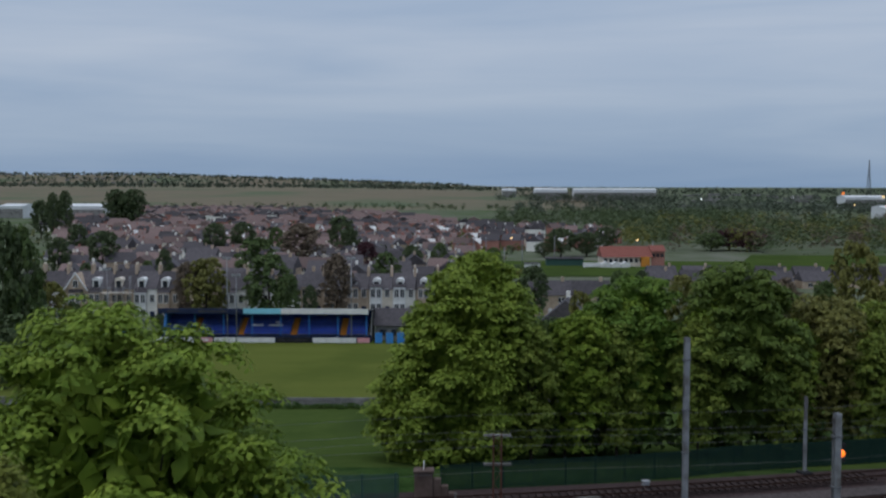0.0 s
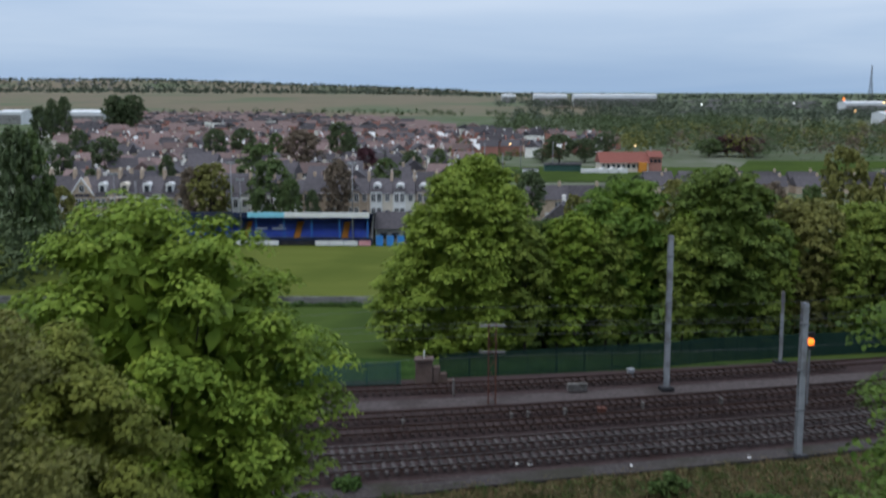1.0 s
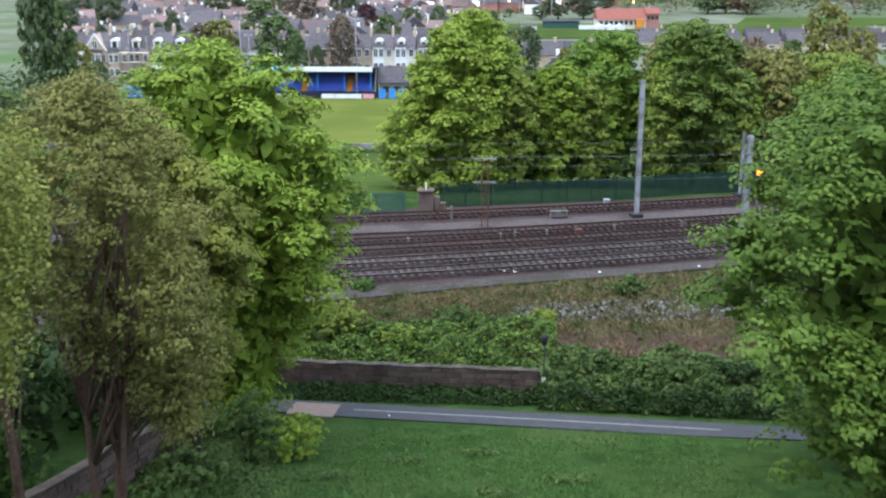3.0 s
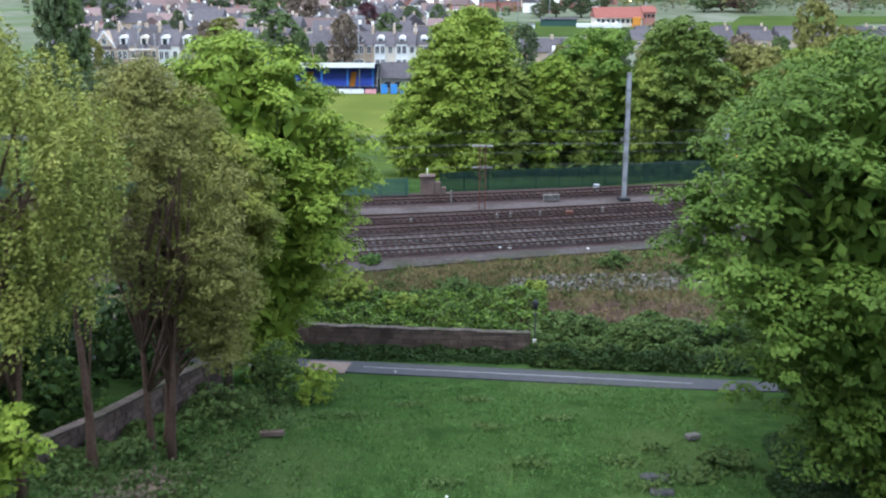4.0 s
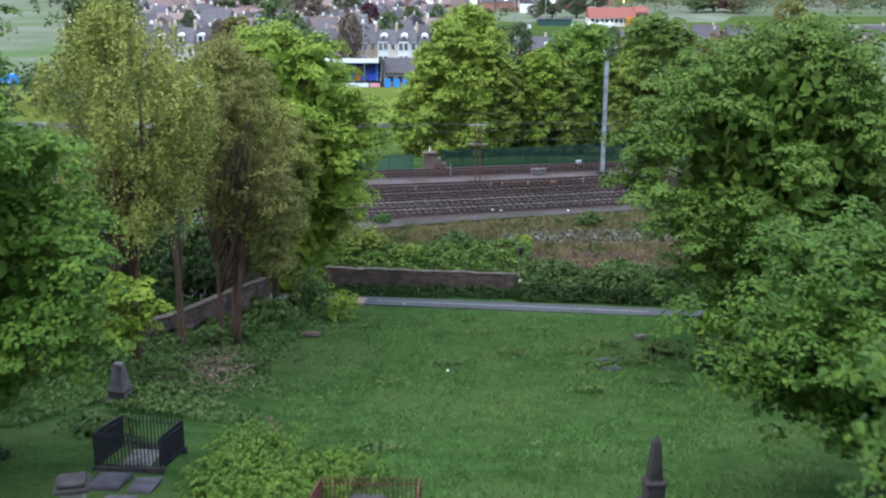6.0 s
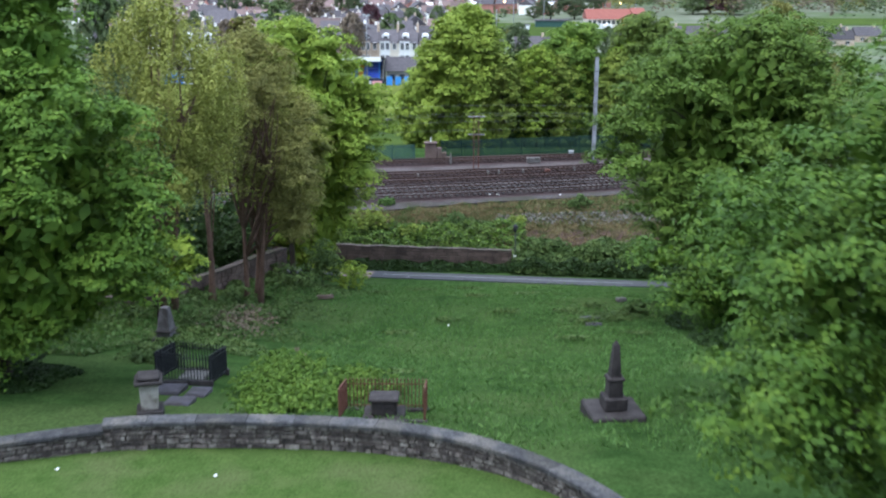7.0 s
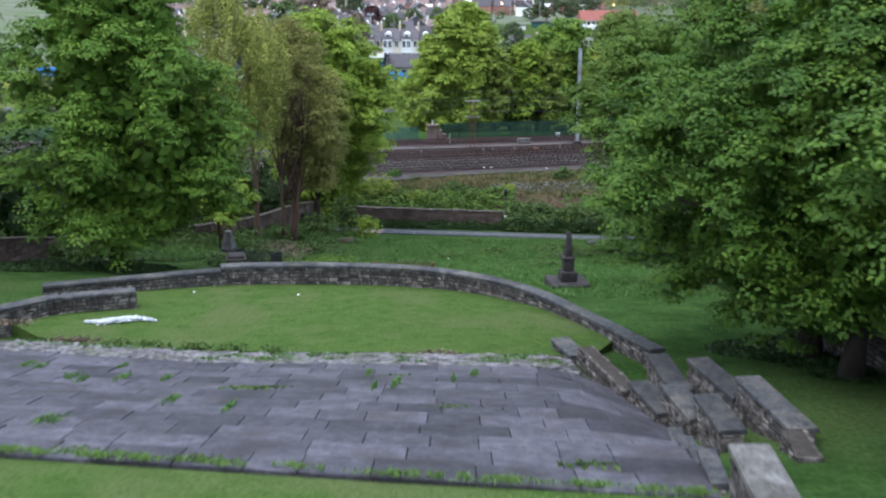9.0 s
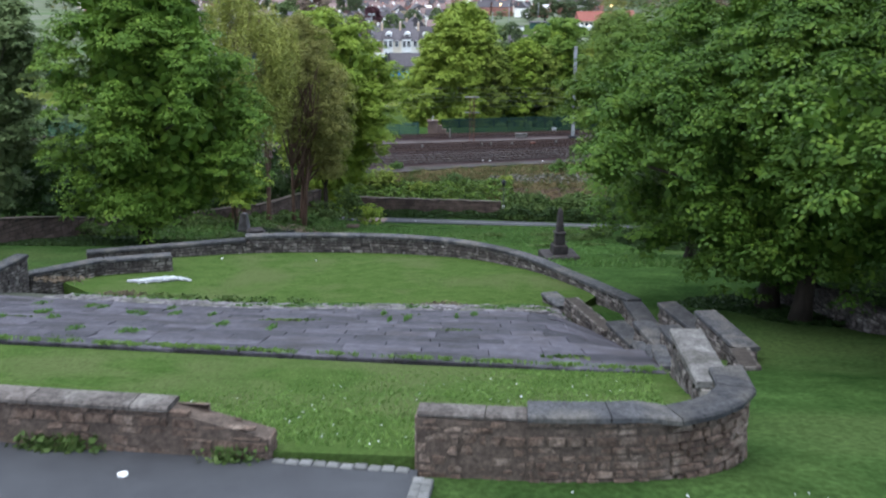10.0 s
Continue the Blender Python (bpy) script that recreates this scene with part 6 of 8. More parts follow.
def pedestal(x, y):
    t = thing("stone_pedestal", "pale square stone pedestal with an overhanging dark cap", "pedestal", pose(x, y, gz(x, y), 0, 0, 14))
    part("foot", boxes([(-0.5, -0.5, -0.4, 0.5, 0.5, 0.25)], 0.04), M_DARKSTONE, t)
    bm = bmesh.new()
    box(bm, -0.36, -0.36, 0.25, 0.36, 0.36, 1.3, 0.03)
    for v in bm.verts:
        if v.co.z < 0.4:
            v.co.x *= 0.86
            v.co.y *= 0.86
    part("shaft", bm, M_LITPEDESTAL, t)
    bm = bmesh.new()
    box(bm, -0.52, -0.52, 1.3, 0.52, 0.52, 1.44, 0.03)
    box(bm, -0.42, -0.42, 1.44, 0.42, 0.42, 1.6, 0.05)
    part("cap", bm, M_DARKSTONE, t, "dark weathered cap")


pedestal(-11.25, -13.6)


def obelisk(x, y):
    t = thing("obelisk", "sooty stone obelisk on a stepped square base in the grass", "monument", pose(x, y, gz(x, y), 0, 0, 8))
    part("base", boxes([(-1.05, -1.0, -0.5, 1.05, 1.0, 0.42)], 0.06), M_DARKSTONE, t)
    part("plinth", boxes([(-0.44, -0.44, 0.42, 0.44, 0.44, 0.95)], 0.05), M_DARKSTONE, t)
    part("die", boxes([(-0.28, -0.28, 0.95, 0.28, 0.28, 1.58)], 0.03), M_DARKSTONE, t)
    part("cornice", boxes([(-0.34, -0.34, 1.58, 0.34, 0.34, 1.74)], 0.05), M_DARKSTONE, t)
    bm = bmesh.new()
    box(bm, -0.21, -0.21, 1.74, 0.21, 0.21, 3.0)
    for v in bm.verts:
        if v.co.z > 2.9:
            v.co.x *= 0.55
            v.co.y *= 0.55
    top = bm.verts.new((0, 0, 3.2))
    up4 = sorted([v for v in bm.verts if abs(v.co.z - 3.0) < 0.01], key=lambda v: math.atan2(v.co.y, v.co.x))
    for k in range(4):
        bm.faces.new((up4[k], up4[(k + 1) % 4], top))
    part("needle", bm, M_DARKSTONE, t)


obelisk(6.5, -13.0)


def street_lamp(x, y, z):
    t = thing("street_lamp", "black iron lamp post with a small lantern by the path", "street lamp", pose(x, y, z))
    bm = bmesh.new()
    tube(bm, [(0, 0, -0.3), (0, 0, 0.9), (0, 0, 1.0), (0, 0, 3.5)], [0.10, 0.10, 0.055, 0.045], 8)
    part("post", bm, M_IRON, t)
    part("ladder_bar", boxes([(-0.3, -0.02, 3.2, 0.3, 0.02, 3.24)]), M_IRON, t)
    bm = bmesh.new()
    tube(bm, [(0, 0, 3.5), (0, 0, 3.62), (0, 0, 4.1), (0, 0, 4.3)], [0.11, 0.16, 0.27, 0.06], 6)
    part("lantern", bm, M_IRON, t)
    part("plate", boxes([(-0.14, -0.15, 0.95, 0.14, -0.10, 1.30)], 0.01), M_WHITE, t, "small white plate")


street_lamp(6.1, 48.0, -2.95)


def blossom_patch():
    rng = np.random.default_rng(77)
    n = 2600
    u = rng.uniform(-1, 1, n)
    x = -12.95 + u * 1.4
    y = -28.35 + 0.22 * np.sin(u * 3.0) + rng.normal(size=n) * 0.17 * (0.35 + 0.65 * np.abs(np.sin(u * 5.0 + 0.6))) * (1.15 - np.abs(u)) + 0.06 * u
    z = np.array([lawn_z(a, b) for a, b in zip(x, y)]) + 0.03 + 0.16 * rng.uniform(0, 1, n) * (1 - np.abs(u)) ** 0.5
    nm = rng.normal(size=(n, 3)) * 0.4 + np.array([0, 0, 1])
    ob = new("flower_bed", leaves_mesh("flower_bed", np.stack([x, y, z], 1), nm, 0.11, L_BLOSSOM, rng))
    tagged(ob, "long patch of white blossom lying on the mown lawn", "flowers", kind="stuff")


blossom_patch()


def litter(x, y, z, s, turn, label="crumpled white litter on the ground"):
    t = bmesh.new()
    bmesh.ops.create_icosphere(t, subdivisions=1, radius=s)
    rng = random.Random(int(x * 100))
    for v in t.verts:
        v.co = Vector((v.co.x * rng.uniform(0.7, 1.2), v.co.y * rng.uniform(0.6, 1.0), v.co.z * 0.45 + s * 0.4))
    ob = part("litter", t, M_WHITE)
    ob.matrix_basis = pose(x, y, z, 0, 0, turn)
    tagged(ob, label, "litter")


litter(-4.7, -60.23, 19.08, 0.10, 30)
for i, (x, y) in enumerate([(4.15, -60.95), (4.32, -61.0), (-3.9, 44.0), (-0.05, 17.7)]):
    litter(x, y, gz(x, y) + 0.04, 0.06 if i < 2 else 0.10, i * 40)
for i, (x, y) in enumerate([(-15.5, -24.5), (-11.2, -23.2), (-6.5, -23.6)]):
    litter(x, y, lawn_z(x, y), 0.07, i * 50)
for i, (x, y) in enumerate([(5.1, 66.2), (4.2, 66.3), (12.0, 66.2), (20.5, 68.0)]):
    litter(x, y, 0.08, 0.22 - 0.03 * i, i * 70, "white rubbish lying on the trackside gravel")


def flag_weeds(rng, n):
    c = np.array([(-9.0, -32.6), (-10.6, -32.5), (-7.7, -32.6), (-12.0, -32.0), (-6.0, -33.2), (-4.8, -41.8), (-5.4, -42.0), (0.4, -44.5), (-1.4, -39.0), (-13, -44), (-9.5, -49.8), (-6.5, -50.8), (-4.2, -51.2), (2.9, -50.6)])
    w = np.array([3, 3, 2.5, 2, 1.5, 1, 1, 1, .6, 1, 1.2, 1, 1, .6])
    k = rng.choice(len(c), n, p=w / w.sum())
    q = rng.normal(size=(n, 2)) * np.array([0.30, 0.16])
    return c[k, 0] + q[:, 0], c[k, 1] + q[:, 1], None


def build_flag_weeds():
    rng = np.random.default_rng(88)
    n = 1500
    x, y, _ = flag_weeds(rng, n)
    yy = np.array([b - row_turn(a, b) for a, b in zip(x, y)])
    z = np.array([step_z(min(b, STEP_Y0)) for b in yy]) + 0.05 + 0.28 * rng.uniform(0, 1, n) ** 2 * (np.abs(y + 32) < 2)
    nm = rng.normal(size=(n, 3)) * 0.7
    ob = new("paving_weeds", leaves_mesh("paving_weeds", np.stack([x, y, z], 1), nm, 0.15, L_IVY, rng))
    tagged(ob, "green weeds sprouting from the paving joints", "weeds", kind="stuff")
    n = 700
    c = np.array([(-13.4, -31.8), (-0.6, -33.2), (-0.2, -33.0), (-16.4, -30.9)])
    k = rng.integers(0, 4, n)
    q = rng.normal(size=(n, 2)) * np.array([0.45, 0.14])
    x, y = c[k, 0] + q[:, 0], c[k, 1] + q[:, 1]
    z = 12.75 + 0.16 * rng.uniform(0, 1, n) + (k == 3) * 0.35
    ob = new("dead_bracken", leaves_mesh("dead_bracken", np.stack([x, y, z], 1), rng.normal(size=(n, 3)), 0.16, L_BROWN, rng))
    tagged(ob, "heaps of dead brown weeds at the lawn's edge", "weeds", kind="stuff")


build_flag_weeds()


def daisies():
    """Small white daisies and pale blades sprinkled over the mown grass."""
    rng = np.random.default_rng(91)
    x = np.concatenate([rng.uniform(-11, 4, 170), rng.uniform(1.5, 12, 90)])
    y = np.concatenate([rng.uniform(-59.2, -52.7, 170), rng.uniform(-63, -60.4, 90)])
    keep = np.where(y > -59.4, y > np.interp(x, [-18.9, -11, -7.07, -4.15, -0.3], [-55.7, -58.1, -58.9, -59.3, -59.7]) + 0.35, True)
    x, y = x[keep], y[keep]
    z = np.where(y > -59.4, upper_z(y) + 0.02, ground_z(x, y) + 0.03)
    nm = np.tile(np.array([0, 0, 1.0]), (len(x), 1)) + rng.normal(size=(len(x), 3)) * 0.2
    ob = new("daisies", leaves_mesh("daisies", np.stack([x, y, z + 0.02], 1), nm, 0.04, L_BLOSSOM, rng, ratio=1.0))
    tagged(ob, "tiny white daisies scattered in the grass", "flowers", kind="stuff")


def lawn_blades():
    rng = np.random.default_rng(92)
    n = 17000
    x, y = rng.uniform(-12, 5, n), rng.uniform(-59.5, -52.5, n)
    z = upper_z(y) + 0.01
    ok = (x < 4.6 + 0.1 * (y + 52)) & (y > np.interp(x, [-18.9, -11, -7.07, -4.15, -0.3], [-55.7, -58.1, -58.9, -59.3, -59.7]) + 0.32) & (y < -52.3 + 0.115 * (4 - x))
    nm = rng.normal(size=(n, 3)) * 0.35 + np.array([0, 0, 0.9])
    ob = new("grass_blades", leaves_mesh("grass_blades", np.stack([x, y, z + 0.02], 1)[ok], nm[ok], 0.13, L_LAWN, rng, ratio=0.22, upright=True))
    tagged(ob, "short grass blades over the mown lawns", "grass", kind="stuff")


def wall_foot_weeds():
    """Small clumps of weeds rooted where the road wall meets the ground."""
    rng = np.random.default_rng(95)
    c = np.array([(-5.7, -59.33), (-6.05, -59.30), (-6.3, -59.26), (-3.2, -59.67)])
    n = 520
    k = rng.integers(0, len(c), n)
    q = np.abs(rng.normal(size=(n, 2))) * np.array([0.22, 0.07])
    x, y = c[k, 0] + q[:, 0] * rng.choice([-1, 1], n), c[k, 1] - q[:, 1]
    z = 19.08 + 0.24 * rng.uniform(0, 1, n) ** 2
    ob = new("wall_weeds", leaves_mesh("wall_weeds", np.stack([x, y, z], 1), rng.normal(size=(n, 3)), 0.11, L_IVY, rng))
    tagged(ob, "small green weeds growing at the foot of the road wall", "weeds", kind="stuff")


daisies()
lawn_blades()
wall_foot_weeds()


# ---- football ground ----
FIELD = -5.0
ribbon("pitch", [(x, 206.0, FIELD) for x in (-110, -60, -20, 30, 80)], [(x, 149.5, FIELD) for x in (-110, -60, -20, 30, 80)], M_PITCH, 0.06, "mown green football pitch with faint stripes", "pitch", follow=False)
stone_wall("pitch_wall", "low pale concrete wall along the football pitch", [(-90, 147.6, 0), (-20, 148.2, 0), (40, 148.6, 0)], lambda k: -5.2, lambda k: -3.95, 0.3, M_CONC, None, seed=41, course=0.6, stone=2.4)
thicket("wall_weeds", "dark grass growing along the pitch wall", band(-60, 30, lambda x: 145.6 + 0 * x, lambda x: 147.4 + 0 * x, 0.9), 5000, L_DARK, 0.35, 340)


def grandstand():
    x0, x1, y0, y1 = -57.5, -16.8, 208.0, 216.5
    t = thing("grandstand", "low blue football grandstand with rows of blue seats and orange stairs", "grandstand")
    n = 7
    bm = bmesh.new()
    prof = [(y0 + 0.8, FIELD - 0.3)]
    for k in range(n):
        prof += [(y0 + 0.8 + k * 1.0, FIELD + 1.1 + k * 0.42), (y0 + 1.8 + k * 1.0, FIELD + 1.1 + k * 0.42)]
    prism(bm, prof + [(y0 + 0.8 + n, FIELD - 0.3)], "x", x0 + 0.31, x1 - 0.31)
    part("terrace", bm, M_CONC, t)
    part("rear_wall", boxes([(x0, y1 - 0.4, FIELD - 0.3, x1, y1 - 0.1, FIELD + 5.1)]), M_BLUE, t)
    part("front_wall", boxes([(x0, y0 + 0.45, FIELD - 0.3, x1, y0 + 0.7, FIELD + 1.25)], 0.02), M_NAVY, t)
    for x in (x0, x1 - 0.3):
        bm = bmesh.new()
        prism(bm, [(y0 + 0.8, FIELD - 0.3), (y1 - 0.4, FIELD - 0.3), (y1 - 0.4, FIELD + 5.1), (y0 + 3.4, FIELD + 5.5), (y0 + 1.6, FIELD + 1.6), (y0 + 0.8, FIELD + 1.3)], "x", x, x + 0.3)
        part("end_wall", bm, M_CYAN if x < -40 else M_CONC, t)
    bm = bmesh.new()
    prism(bm, [(y0 - 0.6, FIELD + 6.30), (y1 + 0.4, FIELD + 5.35), (y1 + 0.4, FIELD + 5.10), (y0 - 0.6, FIELD + 6.05)], "x", x0 - 0.3, x1 + 0.3)
    part("roof", bm, M_BLACK, t)
    for a, b, m, lab in ((x0 - 0.3, -41.4, M_NAVY, "navy fascia board"), (-41.4, -34.1, M_SKYBLUE, "pale blue fascia board"), (-34.1, -17.3, M_WHITE, "white fascia board")):
        part("fascia", boxes([(a, y0 - 0.75, FIELD + 5.45, b, y0 - 0.6, FIELD + 6.5)], 0.02), m, t, lab)
    # worn lettering on the navy board, as plain bars
    for a, b in ((-56.0, -53.8), (-50.0, -44.5)):
        part("lettering_bar", boxes([(a, y0 - 0.79, FIELD + 5.8, b, y0 - 0.752, FIELD + 6.1)]), M_COPING, t, "plain pale bar")
    for k in range(8):
        x = x0 + 1.0 + k * (x1 - x0 - 2.0) / 7
        part("post", boxes([(x - 0.09, y0 + 0.5, FIELD, x + 0.09, y0 + 0.68, FIELD + 6.2)]), M_CYAN, t)
    stairs = (-51.2, -42.2, -32.0, -22.4)
    for x in stairs:
        bm = bmesh.new()
        pr = [(y0 + 0.77, FIELD + 0.6)]
        for k in range(n):
            pr += [(y0 + 0.77 + k * 1.0, FIELD + 1.16 + k * 0.42), (y0 + 1.77 + k * 1.0, FIELD + 1.16 + k * 0.42)]
        prism(bm, pr + [(y0 + 0.77 + n, FIELD + 0.6)], "x", x - 0.55, x + 0.55)
        part("stair", bm, M_ORANGE, t, "orange painted stair")
    # seats: too many to count one by one; one mesh a row
    for k in range(n):
        bm = bmesh.new()
        x = x0 + 0.6
        while x < x1 - 0.6:
            if min(abs(x - s) for s in stairs) > 0.8:
                z, y = FIELD + 1.1 + k * 0.42, y0 + 1.2 + k * 1.0
                box(bm, x - 0.21, y - 0.2, z + 0.32, x + 0.21, y + 0.2, z + 0.40)
                box(bm, x - 0.21, y + 0.16, z + 0.38, x + 0.21, y + 0.24, z + 0.78)
            x += 0.5
        tagged(part("seat", bm, M_SEAT, t), kind="stuff")
    for a, b, z in ((-40.6, -38.2, 2), (-37.2, -34.4, 2), (-36.0, -35.0, 3)):
        part("pale_cover", boxes([(a, y0 + 1.3 + z, FIELD + 1.75 + z * 0.42, b, y0 + 1.42 + z, FIELD + 2.1 + z * 0.42)]), M_WHITE, t, "white cloth over seats")


grandstand()


def hoardings():
    t = thing("hoarding", "row of white and coloured boards along the touchline", "hoarding")
    x = -66.0
    rng = random.Random(4)
    plan = [(-66, -58, M_WHITE), (-58, -50.5, M_WHITE), (-50.3, -47.2, M_PINKB), (-47.0, -35.2, M_WHITE), (-35.0, -28.2, M_BLACK), (-28.0, -19.6, M_WHITE), (-19.4, -17.0, M_PINKB)]
    for a, b, m in plan:
        n = max(1, round((b - a) / 3))
        for k in range(n):
            p, q = a + (b - a) * k / n, a + (b - a) * (k + 1) / n
            part("board", boxes([(p + 0.03, 206.8, FIELD, q - 0.03, 206.9, FIELD + 0.95)], 0.01), m, t)
    for k in range(4):
        part("lettering_bar", boxes([(-34.4 + k * 1.5, 206.75, FIELD + 0.35, -33.3 + k * 1.5, 206.8, FIELD + 0.6)]), M_COPING, t, "plain pale bar")
    part("lettering_bar", boxes([(-49.6, 206.75, FIELD + 0.3, -48.0, 206.8, FIELD + 0.65)]), M_WHITE, t, "plain white bar")


hoardings()


def clubhouse():
    t = thing("clubhouse", "single-storey dark-roofed clubhouse beside the grandstand", "building")
    part("wall", boxes([(-16.2, 210.5, FIELD - 0.3, -6.0, 219, FIELD + 3.0)], 0.03), M_CONC, t)
    bm = bmesh.new()
    prism(bm, [(209.8, FIELD + 2.9), (219.6, FIELD + 2.9), (214.8, FIELD + 5.9)], "x", -16.6, -5.6)
    part("roof", bm, M_SLATE, t)
    for k in range(4):
        part("window", boxes([(-15.4 + k * 2.3, 210.4, FIELD + 0.9, -14.0 + k * 2.3, 210.52, FIELD + 2.1)]), M_GLASS, t)
    for a in (-16.0, -13.9, -11.8):
        ob = thing("blue_barrier", "bright blue steel barrier panel by the pitch", "barrier", group="barriers")
        part("panel", boxes([(a, 206.6, FIELD, a + 1.4, 206.75, FIELD + 2.0)], 0.02), M_CYAN, ob)
        part("post", boxes([(a - 0.05, 206.6, FIELD, a + 0.05, 206.8, FIELD + 2.3)]), M_STEEL, ob)


clubhouse()
for x, y in ((-66.5, 207.5), (-104.5, 212.0)):
    t = thing("dugout", "bright blue team shelter beside the pitch", "shelter", pose(x, y, FIELD))
    part("body", boxes([(-2.2, -0.8, 0, 2.2, 0.8, 2.2)], 0.1), M_CYAN, t)
    part("bench", boxes([(-1.9, -0.95, 0.4, 1.9, -0.8, 0.5)]), M_WHITE, t)


def floodlight(x, y, h):
    t = thing("floodlight", "slender grey floodlight pole beside the pitch", "floodlight", pose(x, y, FIELD))
    bm = bmesh.new()
    tube(bm, [(0, 0, -0.2), (0, 0, h)], [0.14, 0.08], 6)
    part("pole", bm, M_STEEL, t)
    for s in (-0.5, 0.5):
        part("lamp_head", boxes([(s - 0.35, -0.3, h - 0.3, s + 0.35, 0.1, h + 0.2)], 0.03), M_STEEL, t)


floodlight(-44.5, 207.6, 16.2)
floodlight(-20.6, 207.4, 16.2)
floodlight(-42.6, 206.9, 13.0)
floodlight(-67.5, 207.2, 14.0)


# ---- houses ----
def window(bm_list, parent, x, y, z, w, h, frame_mat, depth=0.12, glass=None):
    win = part("window", boxes([(x - w / 2, y - depth, z, x + w / 2, y + 0.05, z + h)]), M_GLASS, parent)
    f = 0.09
    part("window_frame", boxes([(x - w / 2 - f, y - depth - 0.06, z - f, x - w / 2, y, z + h + f), (x + w / 2, y - depth - 0.06, z - f, x + w / 2 + f, y, z + h + f), (x - w / 2, y - depth - 0.06, z + h, x + w / 2, y, z + h + f), (x - w / 2, y - depth - 0.1, z - f, x + w / 2, y, z), (x - 0.04, y - depth - 0.04, z, x + 0.04, y, z + h)]), frame_mat, win)
    return win


def terrace_house(label, x, y, z, w, wall, trim, dormer="round", bay=True, gable=False, h=7.2, rise=4.0, storeys=2, roof=None, depth=9.0):
    """A Victorian terraced house facing south, bay windows and an attic dormer, chimney on the party wall."""
    t = thing("house", label, "house", pose(x, y, z), "terraced houses")
    part("wall", boxes([(-w / 2, 0, -0.5, w / 2, depth, h)]), wall, t)
    bm = bmesh.new()
    prism(bm, [(-0.35, h - 0.1), (depth + 0.35, h - 0.1), (depth / 2, h + rise)], "x", -w / 2, w / 2)
    rf = part("roof", bm, roof or M_SLATE, t)
    part("chimney", boxes([(w / 2 - 0.55, depth / 2 - 0.9, h + rise - 0.8, w / 2 + 0.0, depth / 2 + 0.9, h + rise + 1.5)], 0.03), M_SANDST, rf)
    for k in range(3):
        bm = bmesh.new()
        tube(bm, [(w / 2 - 0.28, depth / 2 - 0.6 + 0.6 * k, h + rise + 1.5), (w / 2 - 0.28, depth / 2 - 0.6 + 0.6 * k, h + rise + 2.0)], [0.13, 0.1], 6)
        part("chimney_pot", bm, M_CREAM, rf)
    zs = [1.0 + 3.3 * s for s in range(storeys)]
    if gable:
        bm = bmesh.new()
        prism(bm, [(-w / 2 + 0.2, h - 0.2), (w / 2 - 0.2, h - 0.2), (0, h + 3.4)], "y", -0.4, 4.0)
        part("gable", bm, wall, t)
        bm = bmesh.new()
        prism(bm, [(-w / 2 - 0.1, h - 0.5), (0, h + 3.7), (w / 2 + 0.1, h - 0.5), (w / 2 - 0.25, h - 0.5), (0, h + 3.2), (-w / 2 + 0.25, h - 0.5)], "y", -0.65, -0.4)
        part("bargeboard", bm, trim, t)
        window(None, t, 0, -0.4, h + 0.3, 1.0, 1.5, trim)
    if bay:
        bx = -w * 0.18 if not gable else 0
        bw = w * 0.50
        bm = bmesh.new()
        prism(bm, [(bx - bw / 2, -0.3), (bx + bw / 2, -0.3), (bx + bw / 2, zs[-1] + 2.3), (bx - bw / 2, zs[-1] + 2.3)], "y", -0.9, 0.0)
        b = part("bay", bm, trim if wall is not M_SANDST else wall, t)
        for zz in zs:
            for q in (-0.25, 0.25):
                window(None, t, bx + q * bw, -0.9, zz, bw * 0.34, 1.8, trim)
        bm = bmesh.new()
        prism(bm, [(-1.1, zs[-1] + 2.25), (0.0, zs[-1] + 2.25), (0.0, zs[-1] + 2.95)], "x", bx - bw / 2 - 0.15, bx + bw / 2 + 0.15)
        part("bay_roof", bm, M_SLATE, t)
    for zz in zs[1:]:
        window(None, t, w * 0.30, 0, zz, w * 0.17, 1.7, trim)
    part("door", boxes([(w * 0.30 - 0.5, -0.06, 0, w * 0.30 + 0.5, 0.05, 2.2)]), M_NAVY, t)
    if dormer:
        dx = -w * 0.16
        d = part("dormer", boxes([(dx - 0.85, 0.2, h - 0.1, dx + 0.85, 3.0, h + 1.75)]), trim, t)
        bm = bmesh.new()
        if dormer == "round":
            arc_ = [(dx + 0.95 * math.cos(a), h + 1.7 + 0.75 * math.sin(a)) for a in np.linspace(0, math.pi, 9)]
        else:
            arc_ = [(dx + 1.05, h + 1.65), (dx, h + 2.75), (dx - 1.05, h + 1.65)]
        prism(bm, arc_, "y", 0.0, 3.4)
        part("dormer_roof", bm, trim if dormer == "round" else M_SLATE, d)
        part("dormer_window", boxes([(dx - 0.5, 0.08, h + 0.25, dx + 0.5, 0.22, h + 1.7)]), M_GLASS, d)
    return t


